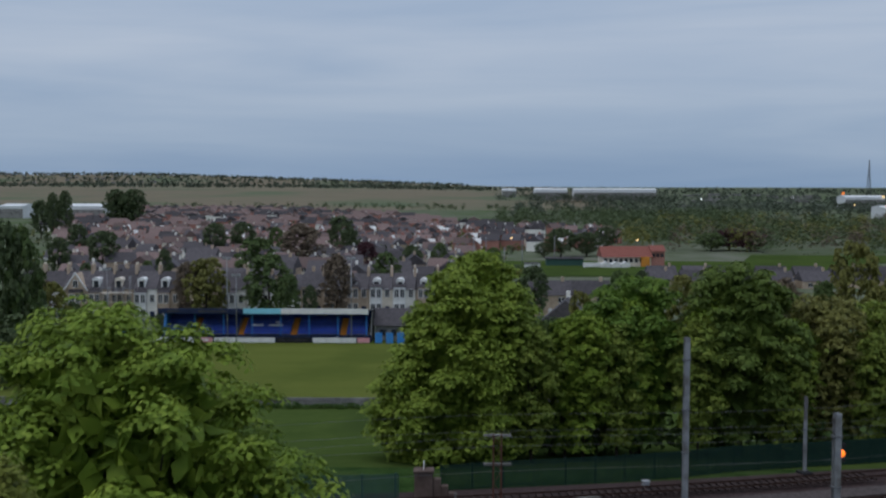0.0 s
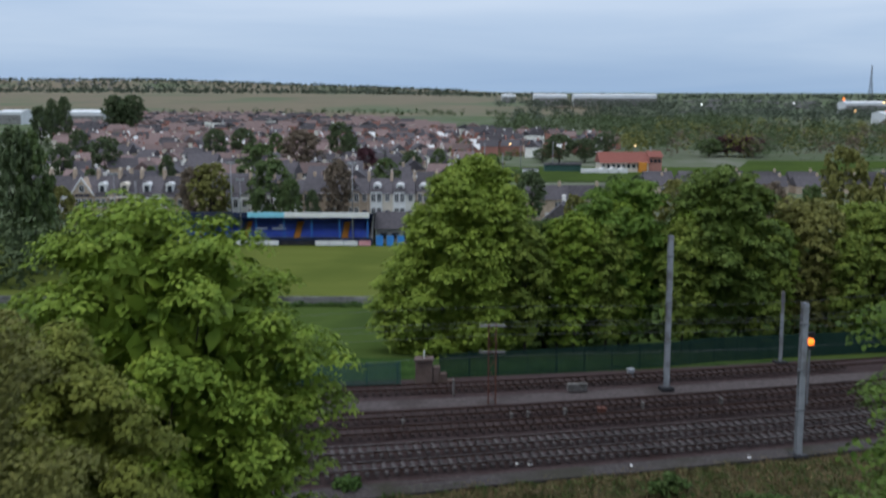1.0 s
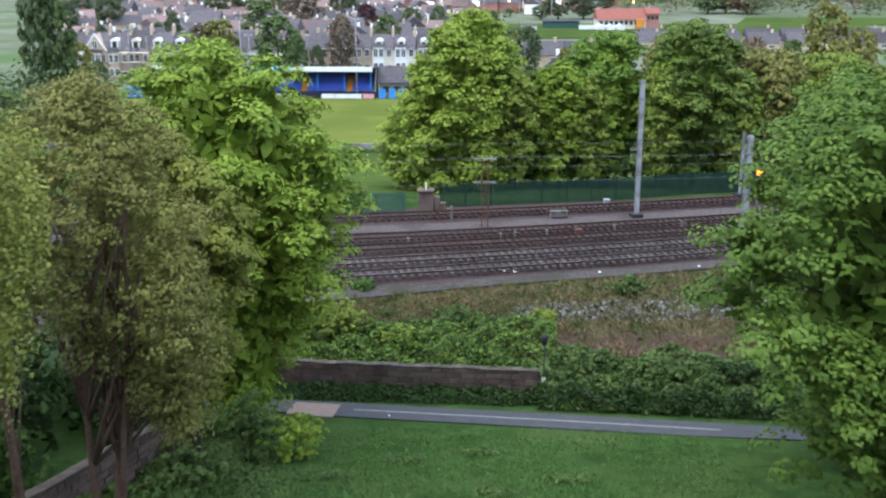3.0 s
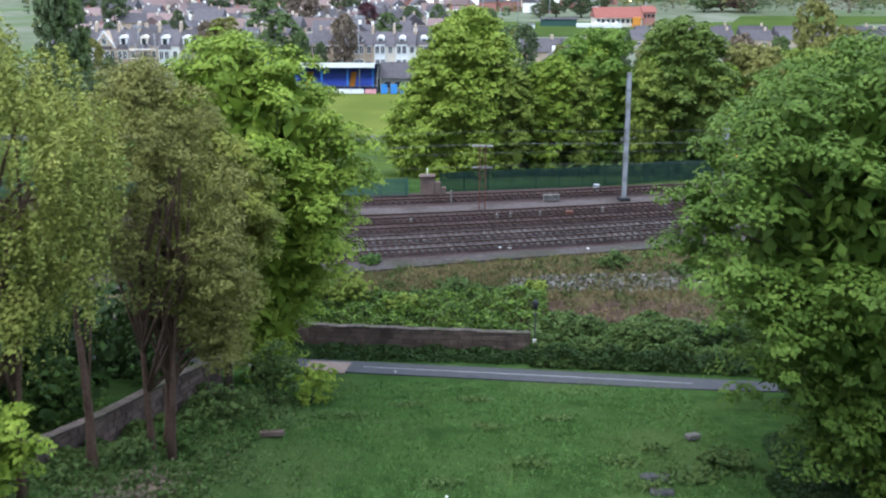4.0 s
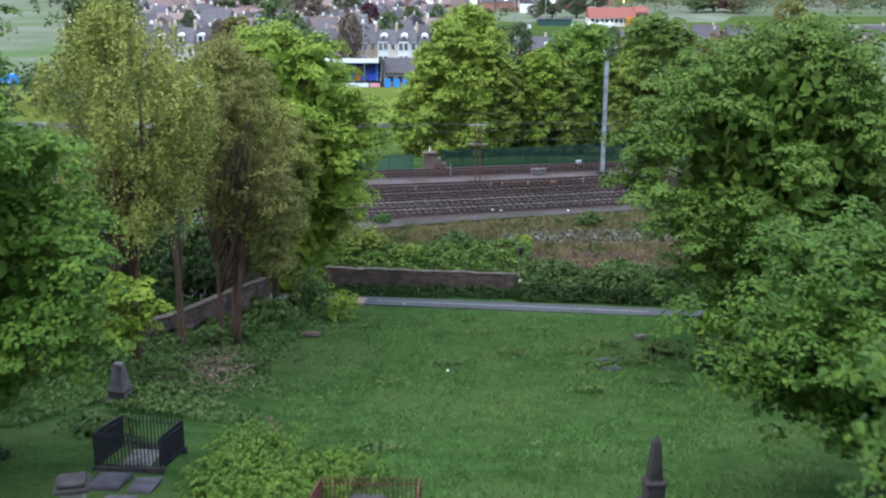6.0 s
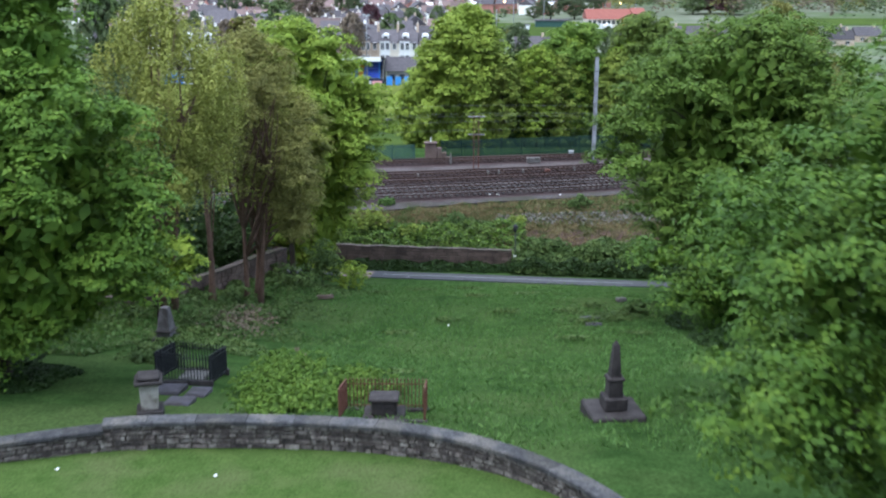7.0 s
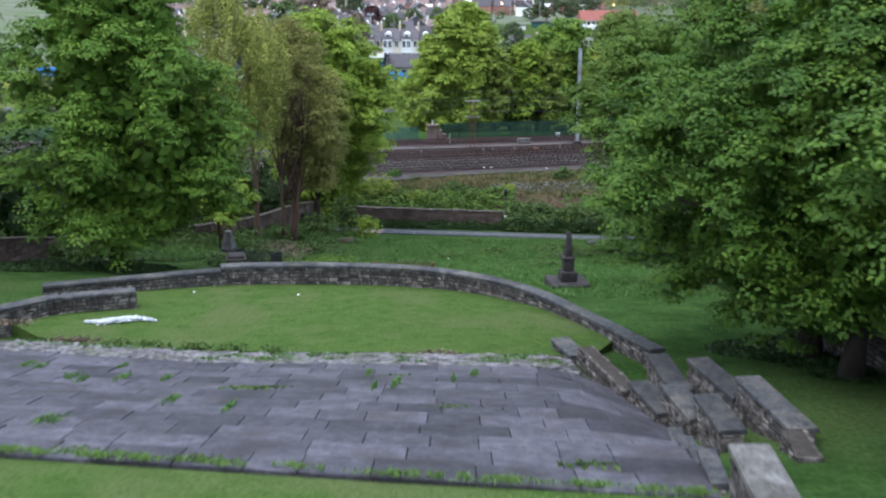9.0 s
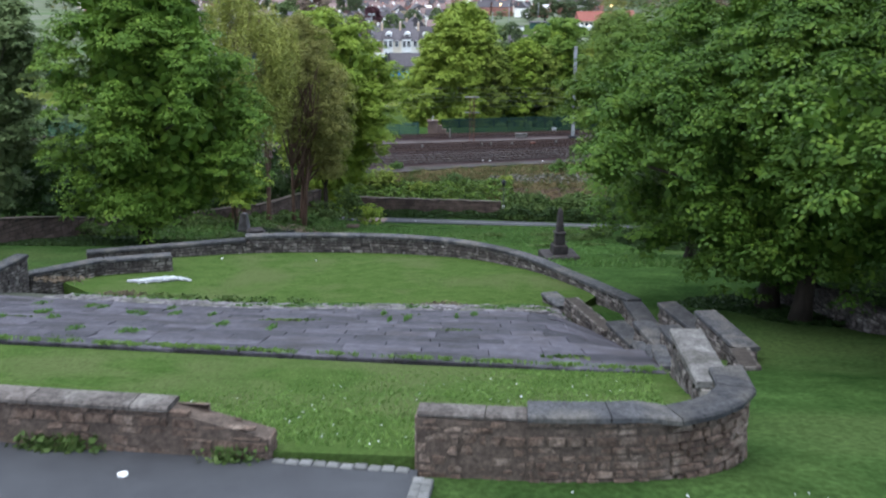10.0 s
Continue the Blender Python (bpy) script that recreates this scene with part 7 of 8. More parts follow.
TY, TZ = 243.0, -5.6
spec = [(-97.0, 5.0, M_SANDST, M_WHITE, "pointed", False, "stone terraced house with white dormer and slate roof"),
        (-91.6, 5.2, M_RENDER, M_WHITE, "", False, "white rendered terraced house with dark slate roof"),
        (-86.2, 5.6, M_SANDST, M_WHITE, "", True, "brown stone terraced house with a pointed gable"),
        (-80.9, 5.0, M_SANDST, M_WHITE, "round", False, "brown stone terraced house with a round dormer"),
        (-75.8, 5.0, M_SANDST, M_CREAM, "round", False, "brown stone terraced house behind scaffolding"),
        (-70.6, 5.2, M_RENDER, M_WHITE, "round", False, "white painted terraced house with a round dormer"),
        (-65.3, 5.2, M_SANDST, M_WHITE, "round", False, "stone terraced house with white painted bays"),
        (-57.0, 5.0, M_SANDST, M_WHITE, "", False, "stone terraced house partly behind trees"),
        (-50.5, 5.2, M_RENDER, M_WHITE, "", False, "white rendered terraced house behind trees"),
        (-45.0, 5.2, M_RENDER, M_WHITE, "round", False, "white rendered terraced house behind trees"),
        (-33.0, 5.0, M_SANDST, M_CREAM, "", False, "brown stone terraced house with cream window frames"),
        (-27.9, 5.0, M_SANDST, M_WHITE, "pointed", False, "brown stone terraced house with a white dormer"),
        (-22.8, 5.0, M_SANDST, M_WHITE, "pointed", False, "buff stone terraced house with a white bay"),
        (-17.6, 5.2, M_CREAM, M_WHITE, "round", False, "cream rendered terraced house with a round white dormer"),
        (-12.3, 5.2, M_RENDER, M_WHITE, "round", False, "white rendered terraced house with a round white dormer"),
        (-7.0, 5.0, M_SANDST, M_WHITE, "round", False, "stone terraced house with a round white dormer"),
        (-1.8, 5.0, M_SANDST, M_WHITE, "round", False, "stone terraced house with slate roof")]
for i, (x, w, wm, tm, dm, gb, lab) in enumerate(spec):
    zz = TZ if x < -40 else -4.2
    terrace_house(lab, x, TY + 0.03 * (i % 2), zz, w, wm, tm, dm, True, gb, h=7.4 if x < -40 else 6.0, rise=3.6 if x < -40 else 3.2)


def scaffold(x, y, z):
    t = thing("scaffolding", "grey tube scaffolding with boards across a house front", "scaffolding", pose(x, y, z))
    for k in range(5):
        for d in (0, 1.1):
            bm = bmesh.new()
            tube(bm, [(-3.2 + k * 1.6, -d, 0), (-3.2 + k * 1.6, -d, 10.5 if k in (0, 4) else 8.0)], [0.06, 0.06], 5)
            part("standard", bm, M_STEEL, t)
    for zz in (2.2, 4.4, 6.6):
        part("deck", boxes([(-3.4, -1.2, zz, 3.4, 0.1, zz + 0.1)]), M_CREAM, t, "timber boards")
        part("guard_rail", boxes([(-3.4, -1.15, zz + 1.0, 3.4, -1.07, zz + 1.07)]), M_STEEL, t)


scaffold(-76.5, 241.4, TZ)


def simple_house(label, wall, roof, w, d, h, rise, gable_front=False, trim=None):
    """A suburban house at the origin, facing south; copied about the town."""
    t = thing("house", label, "house", group="town houses")
    part("wall", boxes([(-w / 2, -d / 2, -2.0, w / 2, d / 2, h)]), wall, t)
    bm = bmesh.new()
    prism(bm, [(-d / 2 - 0.35, h - 0.15), (d / 2 + 0.35, h - 0.15), (0, h + rise)], "x", -w / 2 - 0.1, w / 2 + 0.1)
    rf = part("roof", bm, roof, t)
    part("chimney", boxes([(w * 0.3 - 0.4, -0.35, h + rise - 0.9, w * 0.3 + 0.4, 0.35, h + rise + 1.0)]), wall, rf)
    bm = bmesh.new()
    prism(bm, [(-d / 2, h - 0.2), (d / 2, h - 0.2), (0, h + rise - 0.35)], "x", -w / 2 - 0.02, w / 2 + 0.02)
    part("gable_end", bm, wall, t)
    if gable_front:
        bm = bmesh.new()
        prism(bm, [(-w * 0.42, -0.5), (-w * 0.02, -0.5), (-w * 0.02, h - 0.2), (-w * 0.22, h + rise * 0.8), (-w * 0.42, h - 0.2)], "y", -d / 2 - 1.2, 0)
        part("gable_front", bm, wall, t)
        bm = bmesh.new()
        prism(bm, [(-w * 0.46, h - 0.5), (-w * 0.22, h + rise * 0.8 + 0.35), (w * 0.02, h - 0.5), (-w * 0.02, h - 0.6), (-w * 0.22, h + rise * 0.8 - 0.05), (-w * 0.42, h - 0.6)], "y", -d / 2 - 1.4, 0)
        part("gable_roof", bm, trim or roof, t)
    yf = -d / 2
    for xx in (-w * 0.24, w * 0.26):
        yy = yf - 1.2 if (gable_front and xx < 0) else yf
        for zz in (0.9, 3.6):
            if zz + 1.2 < h:
                win = part("window", boxes([(xx - 0.75, yy - 0.10, zz, xx + 0.75, yy + 0.02, zz + 1.2)]), M_GLASS, t)
                part("window_frame", boxes([(xx - 0.9, yy - 0.08, zz - 0.14, xx + 0.9, yy + 0.02, zz), (xx - 0.9, yy - 0.08, zz + 1.2, xx + 0.9, yy + 0.02, zz + 1.32), (xx - 0.06, yy - 0.12, zz, xx + 0.06, yy + 0.02, zz + 1.2)]), M_WHITE, win)
    part("door", boxes([(-0.45, yf - 0.07, 0, 0.45, yf + 0.02, 2.05)]), M_WHITE, t)
    return t


VARIANTS = [simple_house("red brick house with a brown tiled roof", M_BRICK, M_TILE, 9, 8, 5.2, 3.0),
            simple_house("red brick house with a front gable and white bargeboard", M_BRICK, M_TILE, 9, 8, 5.2, 3.0, True, M_WHITE),
            simple_house("white rendered house with a grey slate roof", M_RENDER, M_SLATE, 9, 8, 5.2, 3.0),
            simple_house("red brick house with a slate roof", M_BRICK, M_SLATE, 10, 8, 5.2, 3.2, True),
            simple_house("pebbledashed semi-detached house with a brown tiled roof", M_CREAM, M_TILE, 12, 8, 5.0, 3.2),
            simple_house("low bungalow with a broad dark tiled roof", M_RENDER, M_SLATE, 12, 10, 2.8, 3.6),
            simple_house("stone house with a slate roof", M_SANDST, M_SLATE, 11, 8, 5.6, 3.4)]
VAR_USED = set()


def put_house(v, x, y, turn, s=1.0, dz=0.0):
    m = pose(x, y, gz(x, y) + dz, 0, 0, turn) @ Matrix.Scale(s, 4)
    if v not in VAR_USED:
        VAR_USED.add(v)
        VARIANTS[v].matrix_basis = m
    else:
        copy_thing(VARIANTS[v], m @ Matrix.Scale(1 / VARIANTS[v].scale[0], 4))


def town():
    rng = random.Random(12)
    rows = [(286, -105, -8), (318, -118, -8), (352, -126, 0), (392, -140, 10), (430, -158, 8), (470, -175, 5), (512, -190, 5), (556, -200, 2), (600, -215, 60), (640, -235, 95), (680, -250, 100), (722, -265, 110), (766, -280, 105), (812, -300, 100)]
    for r, (y, xa, xb) in enumerate(rows):
        x = xa + rng.uniform(0, 10)
        estate = y > 575
        while x < xb:
            if rng.random() < 0.14:
                x += rng.uniform(8, 20)
                continue
            if y < 470:
                v = rng.choice([5, 5, 6, 4, 2, 5, 6]) if y > 300 else rng.choice([6, 6, 2, 5])
            elif estate:
                v = rng.choice([0, 1, 1, 3, 3, 2, 0]) if x > -140 else rng.choice([0, 4, 1, 4, 3, 2])
            else:
                v = rng.choice([4, 4, 5, 0, 2, 6])
            turn = rng.choice([0, 0, 0, 90, -90, 180]) + rng.uniform(-14, 14) + (10 if r % 2 else -8)
            put_house(v, x, y + rng.uniform(-9, 9), turn, rng.uniform(0.92, 1.1))
            x += rng.uniform(11, 16) if turn < 45 else rng.uniform(10, 13)
    for y, xa, xb in ((302, -112, -10), (335, -122, -6), (372, -132, 4), (411, -148, 8), (450, -166, 6), (491, -182, 5), (534, -195, 3), (578, -207, 20), (620, -225, 70), (660, -242, 96)):
        x = xa + rng.uniform(0, 14)
        while x < xb:
            put_house(rng.choice([4, 5, 6, 0, 5, 4] if y < 560 else [0, 1, 3, 0, 4]), x, y + rng.uniform(-4, 4), rng.choice([0, 0, 90]) + rng.uniform(-10, 10), rng.uniform(0.9, 1.05))
            x += rng.uniform(15, 30)
    # roofs beyond the eastern trees
    for y, xa, xb, st in ((262, 22, 40, 6.6), (352, 64, 150, 9), (378, 70, 170, 9)):
        x = xa
        while x < xb:
            put_house(6, x, y + rng.uniform(-2, 2), rng.uniform(-6, 6), 0.92, -2.6 if y > 300 else 0.0)
            x += st * 1.4


town()


def far_rows():
    """The furthest streets, too small to pick apart: walls and roofs joined."""
    rng = random.Random(31)
    walls, whites, roofs, reds = bmesh.new(), bmesh.new(), bmesh.new(), bmesh.new()
    for y0, xa, xb in ((860, -330, 80), (905, -340, 70), (955, -350, 45), (1010, -370, 20), (1070, -390, -10), (1130, -410, -30), (1190, -420, -40), (1250, -430, -60), (1310, -450, -80), (1375, -470, -110), (1440, -490, -140), (1510, -510, -180), (1590, -530, -220), (1680, -550, -260)):
        x = xa
        while x < xb:
            w, d, h = rng.uniform(5, 9), rng.uniform(4, 5), rng.uniform(4.8, 5.6)
            y = y0 + rng.uniform(-14, 14)
            z = gz(x, y)
            box(whites if rng.random() < 0.3 else walls, x - w, y - d, z - 2, x + w, y + d, z + h)
            bm = roofs if rng.random() < 0.5 else reds
            if rng.random() < 0.55:
                prism_at(bm, [(y - d - 0.3, z + h), (y + d + 0.3, z + h), (y, z + h + 3.2)], "x", x - w, x + w)
            else:
                prism_at(bm, [(x - w - 0.3, z + h), (x + w + 0.3, z + h), (x, z + h + 3.6)], "y", y - d, y + d)
            x += 2 * w + rng.uniform(1, 9)
    for bm, m, lab in ((walls, M_BRICK, "distant red brick house walls"), (whites, M_RENDER, "distant white rendered house walls"), (roofs, M_SLATE, "distant grey slate house roofs"), (reds, M_TILE, "distant brown tiled house roofs")):
        tagged(part("far_houses", bm, m), lab, "houses", kind="stuff")


def prism_at(bm, outline, axis, a, b):
    def at(u, v, w):
        return (w, u, v) if axis == "x" else (u, w, v)
    lo = [bm.verts.new(at(u, v, a)) for u, v in outline]
    hi = [bm.verts.new(at(u, v, b)) for u, v in outline]
    bm.faces.new(lo)
    bm.faces.new(hi[::-1])
    for i in range(3):
        bm.faces.new((lo[i], hi[i], hi[(i + 1) % 3], lo[(i + 1) % 3]))


far_rows()
t = simple_house("white gabled house standing among trees", M_RENDER, M_SLATE, 9, 9, 6.0, 4.2)
t.matrix_basis = pose(19.6, 196, gz(19.6, 196) - 0.2, 0, 0, 80)
t = simple_house("white gabled house at the edge of the estate", M_RENDER, M_SLATE, 10, 9, 5.6, 3.6, True)
t.matrix_basis = pose(-1.5, 400, gz(-1.5, 400), 0, 0, 60)
for x, y in ((18, 690), (50, 700), (-225, 1020)):
    t = simple_house("tall white gabled house among red brick houses", M_RENDER, M_SLATE, 10, 9, 7.5, 4.2, True)
    t.matrix_basis = pose(x, y, gz(x, y) + 1.0, 0, 0, 75)


def pavilion():
    x, y = 74.0, 470.0
    t = thing("pavilion", "long low sports pavilion with a bright red tiled roof", "pavilion", pose(x, y, gz(x, y) + 1.6, 0, 0, 4))
    part("wall", boxes([(-13, -5, -3, 8, 5, 3.0)]), M_CREAM, t)
    part("wing", boxes([(8, -4, -3, 14, 5, 5.4)]), M_BRICK, t)
    bm = bmesh.new()
    prism(bm, [(-6, 3.0), (6, 3.0), (0.5, 7.4)], "x", -13.5, 8.5)
    part("roof", bm, M_REDTILE, t)
    bm = bmesh.new()
    prism(bm, [(-4.8, 5.4), (5.8, 5.4), (0.5, 7.8)], "x", 8.0, 14.5)
    part("wing_roof", bm, M_REDTILE, t)
    for k in range(9):
        part("window", boxes([(-12.4 + k * 2.2, -5.12, 0.8, -11.0 + k * 2.2, -4.98, 2.4)]), M_GLASS, t)
    for k in range(3):
        part("window", boxes([(8.6 + k * 1.8, -4.12, 2.9, 9.9 + k * 1.8, -3.98, 4.4)]), M_GLASS, t)
    part("porch", boxes([(3.5, -6.4, -2, 7, -5, 3.2)], 0.05), M_ORANGE, t, "warm brick porch")
    part("terrace_wall", boxes([(-22, -8.4, -3, -2, -8.0, 0.9)]), M_WHITE, t, "white terrace wall")
    for k in range(3):
        tt = thing("marquee", "small white tent beside the pavilion", "tent", pose(x - 12 + k * 4.2, y - 10.5, gz(x, y - 10)), "tents")
        bm = bmesh.new()
        box(bm, -1.8, -1.5, 0, 1.8, 1.5, 1.9, 0.1)
        prism(bm, [(-2.0, 1.85), (2.0, 1.85), (0, 3.0)], "y", -1.6, 1.6)
        part("canopy", bm, M_WHITE, tt)
    tt = thing("pavilion_shed", "green flat-roofed hut beside the sports pavilion", "shed", pose(x - 30, y + 4, gz(x - 30, y)))
    part("body", boxes([(-6, -3, -0.5, 10, 3, 3.0)], 0.05), M_FENCE2, tt)
    part("roof", boxes([(-6.4, -3.4, 3.4, 10.4, 3.4, 3.7)]), M_SLATE, tt)


pavilion()
ribbon("cricket_field", [(x, 508, 0) for x in (-10, 60, 120, 190)], [(x, 402, 0) for x in (20, 60, 110, 170)], M_FIELD, 0.25, "pale green mown cricket field", "field")
ribbon("cricket_field", [(x, 560, 0) for x in (150, 200, 280)], [(x, 500, 0) for x in (130, 190, 270)], M_FIELD, 0.25, "green mown field before dark woods", "field")
tt = thing("score_hut", "small white hut beside the cricket field", "hut", pose(30.5, 452, gz(30.5, 452)))
part("body", boxes([(-3.2, -2, -0.3, 3.2, 2, 2.4)], 0.03), M_WHITE, tt)
part("roof", boxes([(-3.5, -2.3, 2.4, 3.5, 2.3, 2.7)]), M_SLATE, tt)


def road_strip():
    ribbon("street", [(x, y, 0) for x, y in ((-108, 262), (-105, 330), (-118, 420))], [(x, y, 0) for x, y in ((-101, 262), (-98, 330), (-110, 420))], M_TARMAC, 0.2, "grey residential street between houses", "street")


road_strip()


def car(x, y, turn, paint):
    t = thing("car", "parked hatchback on the street", "car", pose(x, y, gz(x, y) + 0.2, 0, 0, turn), "parked cars")
    bm = bmesh.new()
    prism(bm, [(-2.0, 0.3), (2.0, 0.3), (2.0, 0.8), (1.2, 0.95), (0.7, 1.45), (-1.3, 1.45), (-1.9, 0.95), (-2.0, 0.8)], "y", -0.85, 0.85)
    part("body", bm, paint, t)
    part("windows", boxes([(-1.35, -0.87, 0.98, 0.75, 0.87, 1.36)]), M_GLASS, t)
    for xx in (-1.25, 1.25):
        for yy in (-0.85, 0.65):
            bm = bmesh.new()
            bmesh.ops.create_cone(bm, cap_ends=True, segments=10, radius1=0.32, radius2=0.32, depth=0.2, matrix=Matrix.Translation((xx, yy + 0.1, 0.32)) @ Matrix.Rotation(math.pi / 2, 4, "X"))
            part("wheel", bm, M_BLACK, t)


for i, (x, y, a) in enumerate([(-99.5, 290, 88), (-100.5, 310, 92), (-106, 322, 85), (-99, 335, 90), (-104, 350, 95), (-96, 282, 90), (-93, 262, 5)]):
    car(x, y, a, M_WHITE if i % 3 == 0 else M_CAR)


# ---- warehouses, pylon, street lights far off ----
def shed(x, y, z, w, d, h, label):
    t = thing("warehouse", label, "warehouse", pose(x, y, z))
    part("wall", boxes([(-w / 2, -d / 2, -14, w / 2, d / 2, h)]), M_METALROOF, t)
    bm = bmesh.new()
    prism(bm, [(-d / 2 - 0.5, h), (d / 2 + 0.5, h), (0, h + 2.5)], "x", -w / 2 - 0.5, w / 2 + 0.5)
    part("roof", bm, M_METALROOF, t)
    part("plinth", boxes([(-w / 2 - 0.2, -d / 2 - 0.3, -14, w / 2 + 0.2, -d / 2, 1.0)]), M_CONC, t)


for px, w, y, z, h in ((945, 62, 2100, 8.5, 6), (1057, 156, 2100, 8.0, 6.5), (872, 28, 2300, 9, 4), (132, 40, 1180, -4.0, 4.5), (0, 26, 1250, -5, 4), (1550, 40, 1300, -9.0, 7), (1490, 60, 1700, 1.0, 5)):
    shed((px - 784) * y / 1926, y, z, w, 40, h, "long white metal-clad warehouse in the distance")


def pylon(x, y, z, h):
    t = thing("pylon", "tall lattice mast on the horizon", "pylon", pose(x, y, z))
    for sx in (-1, 1):
        for sy in (-1, 1):
            bm = bmesh.new()
            tube(bm, [(sx * 5, sy * 5, -5), (sx * 1.5, sy * 1.5, h * 0.6), (sx * 0.5, sy * 0.5, h)], [0.7, 0.55, 0.4], 4)
            part("leg", bm, M_DARKSTEEL, t)
    for k in range(6):
        zz = h * (0.1 + 0.14 * k)
        q = 5 - 3.8 * zz / h
        bm = bmesh.new()
        tube(bm, [(-q, -q, zz), (q, -q, zz + h * 0.12)], [0.35, 0.35], 4)
        part("brace", bm, M_DARKSTEEL, t)


pylon((1504 - 784) * 2600 / 1926, 2600, 0, 84)


def town_lamp(px, py, d, m, r, label, name="street_light"):
    x, z = (px - 784) * d / 1926, 25.5 - (py - 326) * d / 1926
    t = thing(name, label, "street light", pose(x, d, z), "distant street lights")
    bm = bmesh.new()
    bmesh.ops.create_icosphere(bm, subdivisions=1, radius=r)
    part("lamp", bm, m, t)
    bm = bmesh.new()
    tube(bm, [(0, 0.3, gz(x, d) - z), (0, 0.3, 0)], [0.10, 0.08], 5)
    part("post", bm, M_DARKSTEEL, t)


for px, py, d, m, r in ((877, 422, 560, E_WARM, 0.55), (1100, 425, 480, E_WARM, 0.4), (1459, 342, 1500, E_ORANGE, 1.7), (1530, 348, 1450, E_WARM, 1.5), (1545, 357, 1420, E_RED, 2.2), (1536, 363, 1425, E_RED, 1.2), (1211, 352, 1500, E_WHITE, 1.2), (1480, 362, 1430, E_WARM, 1.0),
                        (1372, 350, 1450, E_WHITE, 0.9), (825, 438, 430, E_WHITE, 0.18)):
    town_lamp(px, py, d, m, r, "lit street light on a thin post in the dusk")
for x, y, h in ((6.5, 470, 13), (11.5, 460, 13), (28, 480, 12), (18, 430, 10), (44, 500, 12), (90, 505, 10)):
    t = thing("utility_pole", "thin pale pole beside the sports field", "pole", pose(x, y, gz(x, y)), "utility poles")
    bm = bmesh.new()
    tube(bm, [(0, 0, -0.3), (0, 0, h)], [0.2, 0.14], 5)
    part("pole", bm, M_STEEL, t)
    part("crossarm", boxes([(-0.6, -0.08, h - 0.5, 0.6, 0.08, h - 0.35)]), M_STEEL, t)

# ---- town trees ----
TREE_KINDS = {}


def town_tree(kind, x, y, top, r):
    """A town tree of a kind, scaled to its crown's top and radius; the first of a kind is built, the rest are copies."""
    z = gz(x, y)
    leaf, lab, bark, shape = kind
    h = top - z
    m = pose(x, y, z, 0, 0, (x * 37) % 360) @ Matrix.Diagonal((r / 5.0, r / 5.0, h / 12.0, 1))
    key = leaf.name + str(shape)
    if key not in TREE_KINDS:
        TREE_KINDS[key] = make_tree(lab, m, 12.0, 5.0, 1.5, bark, leaf, 500 + len(TREE_KINDS), clumps=420, per=12, size=0.66, trunk=0.3, lobes=44, small=0.24, spread=0.5, shape=shape, limbs=8, group="town trees")
    else:
        k0 = TREE_KINDS[key].scale
        copy_thing(TREE_KINDS[key], m @ Matrix.Diagonal((1 / k0[0], 1 / k0[1], 1 / k0[2], 1)))


K_DARK = (L_FAR, "dark green street tree between houses", M_BARK, 0.45)
K_MID = (L_STREET, "mid-green street tree between houses", M_BARK, 0.42)
K_OLIVE = (L_OLIVE, "olive-green street tree, thinly leaved", M_BARK, 0.5)
K_BRONZE = (L_BROWN, "bronze-brown tree just coming into leaf", M_BARK, 0.45)
K_PURPLE = (L_PURPLE, "dark copper-purple tree in leaf at the wood's edge", M_BARK, 0.42)
K_TALL = (L_FAR, "tall dark conifer standing at the town's edge", M_BARK, 0.3)


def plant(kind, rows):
    """Rows: x, y, height of the crown's top, crown radius; placed to fit the camera's view."""
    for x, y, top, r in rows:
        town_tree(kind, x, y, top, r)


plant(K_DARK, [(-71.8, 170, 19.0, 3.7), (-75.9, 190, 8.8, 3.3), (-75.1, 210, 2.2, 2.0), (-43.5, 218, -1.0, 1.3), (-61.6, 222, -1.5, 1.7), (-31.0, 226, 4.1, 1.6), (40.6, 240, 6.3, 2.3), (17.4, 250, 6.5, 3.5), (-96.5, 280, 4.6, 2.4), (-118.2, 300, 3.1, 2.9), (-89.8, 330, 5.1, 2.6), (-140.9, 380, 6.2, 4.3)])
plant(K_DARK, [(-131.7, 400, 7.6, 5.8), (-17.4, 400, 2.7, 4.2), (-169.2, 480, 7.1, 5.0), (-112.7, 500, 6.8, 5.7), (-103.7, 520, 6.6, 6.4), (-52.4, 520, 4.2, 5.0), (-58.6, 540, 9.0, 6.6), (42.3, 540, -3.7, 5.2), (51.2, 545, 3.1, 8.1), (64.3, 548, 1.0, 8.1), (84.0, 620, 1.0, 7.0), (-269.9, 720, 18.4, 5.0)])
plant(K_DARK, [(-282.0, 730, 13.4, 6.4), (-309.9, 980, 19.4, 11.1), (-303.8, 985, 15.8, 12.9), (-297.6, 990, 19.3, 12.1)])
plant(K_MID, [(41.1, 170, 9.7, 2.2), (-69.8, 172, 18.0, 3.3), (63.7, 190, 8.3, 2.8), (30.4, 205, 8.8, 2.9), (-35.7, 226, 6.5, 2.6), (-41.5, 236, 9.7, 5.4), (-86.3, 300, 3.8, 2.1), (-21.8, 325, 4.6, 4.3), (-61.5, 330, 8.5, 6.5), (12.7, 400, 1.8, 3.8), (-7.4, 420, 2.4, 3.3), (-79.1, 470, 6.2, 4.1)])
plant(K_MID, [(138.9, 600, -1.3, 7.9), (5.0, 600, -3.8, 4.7)])
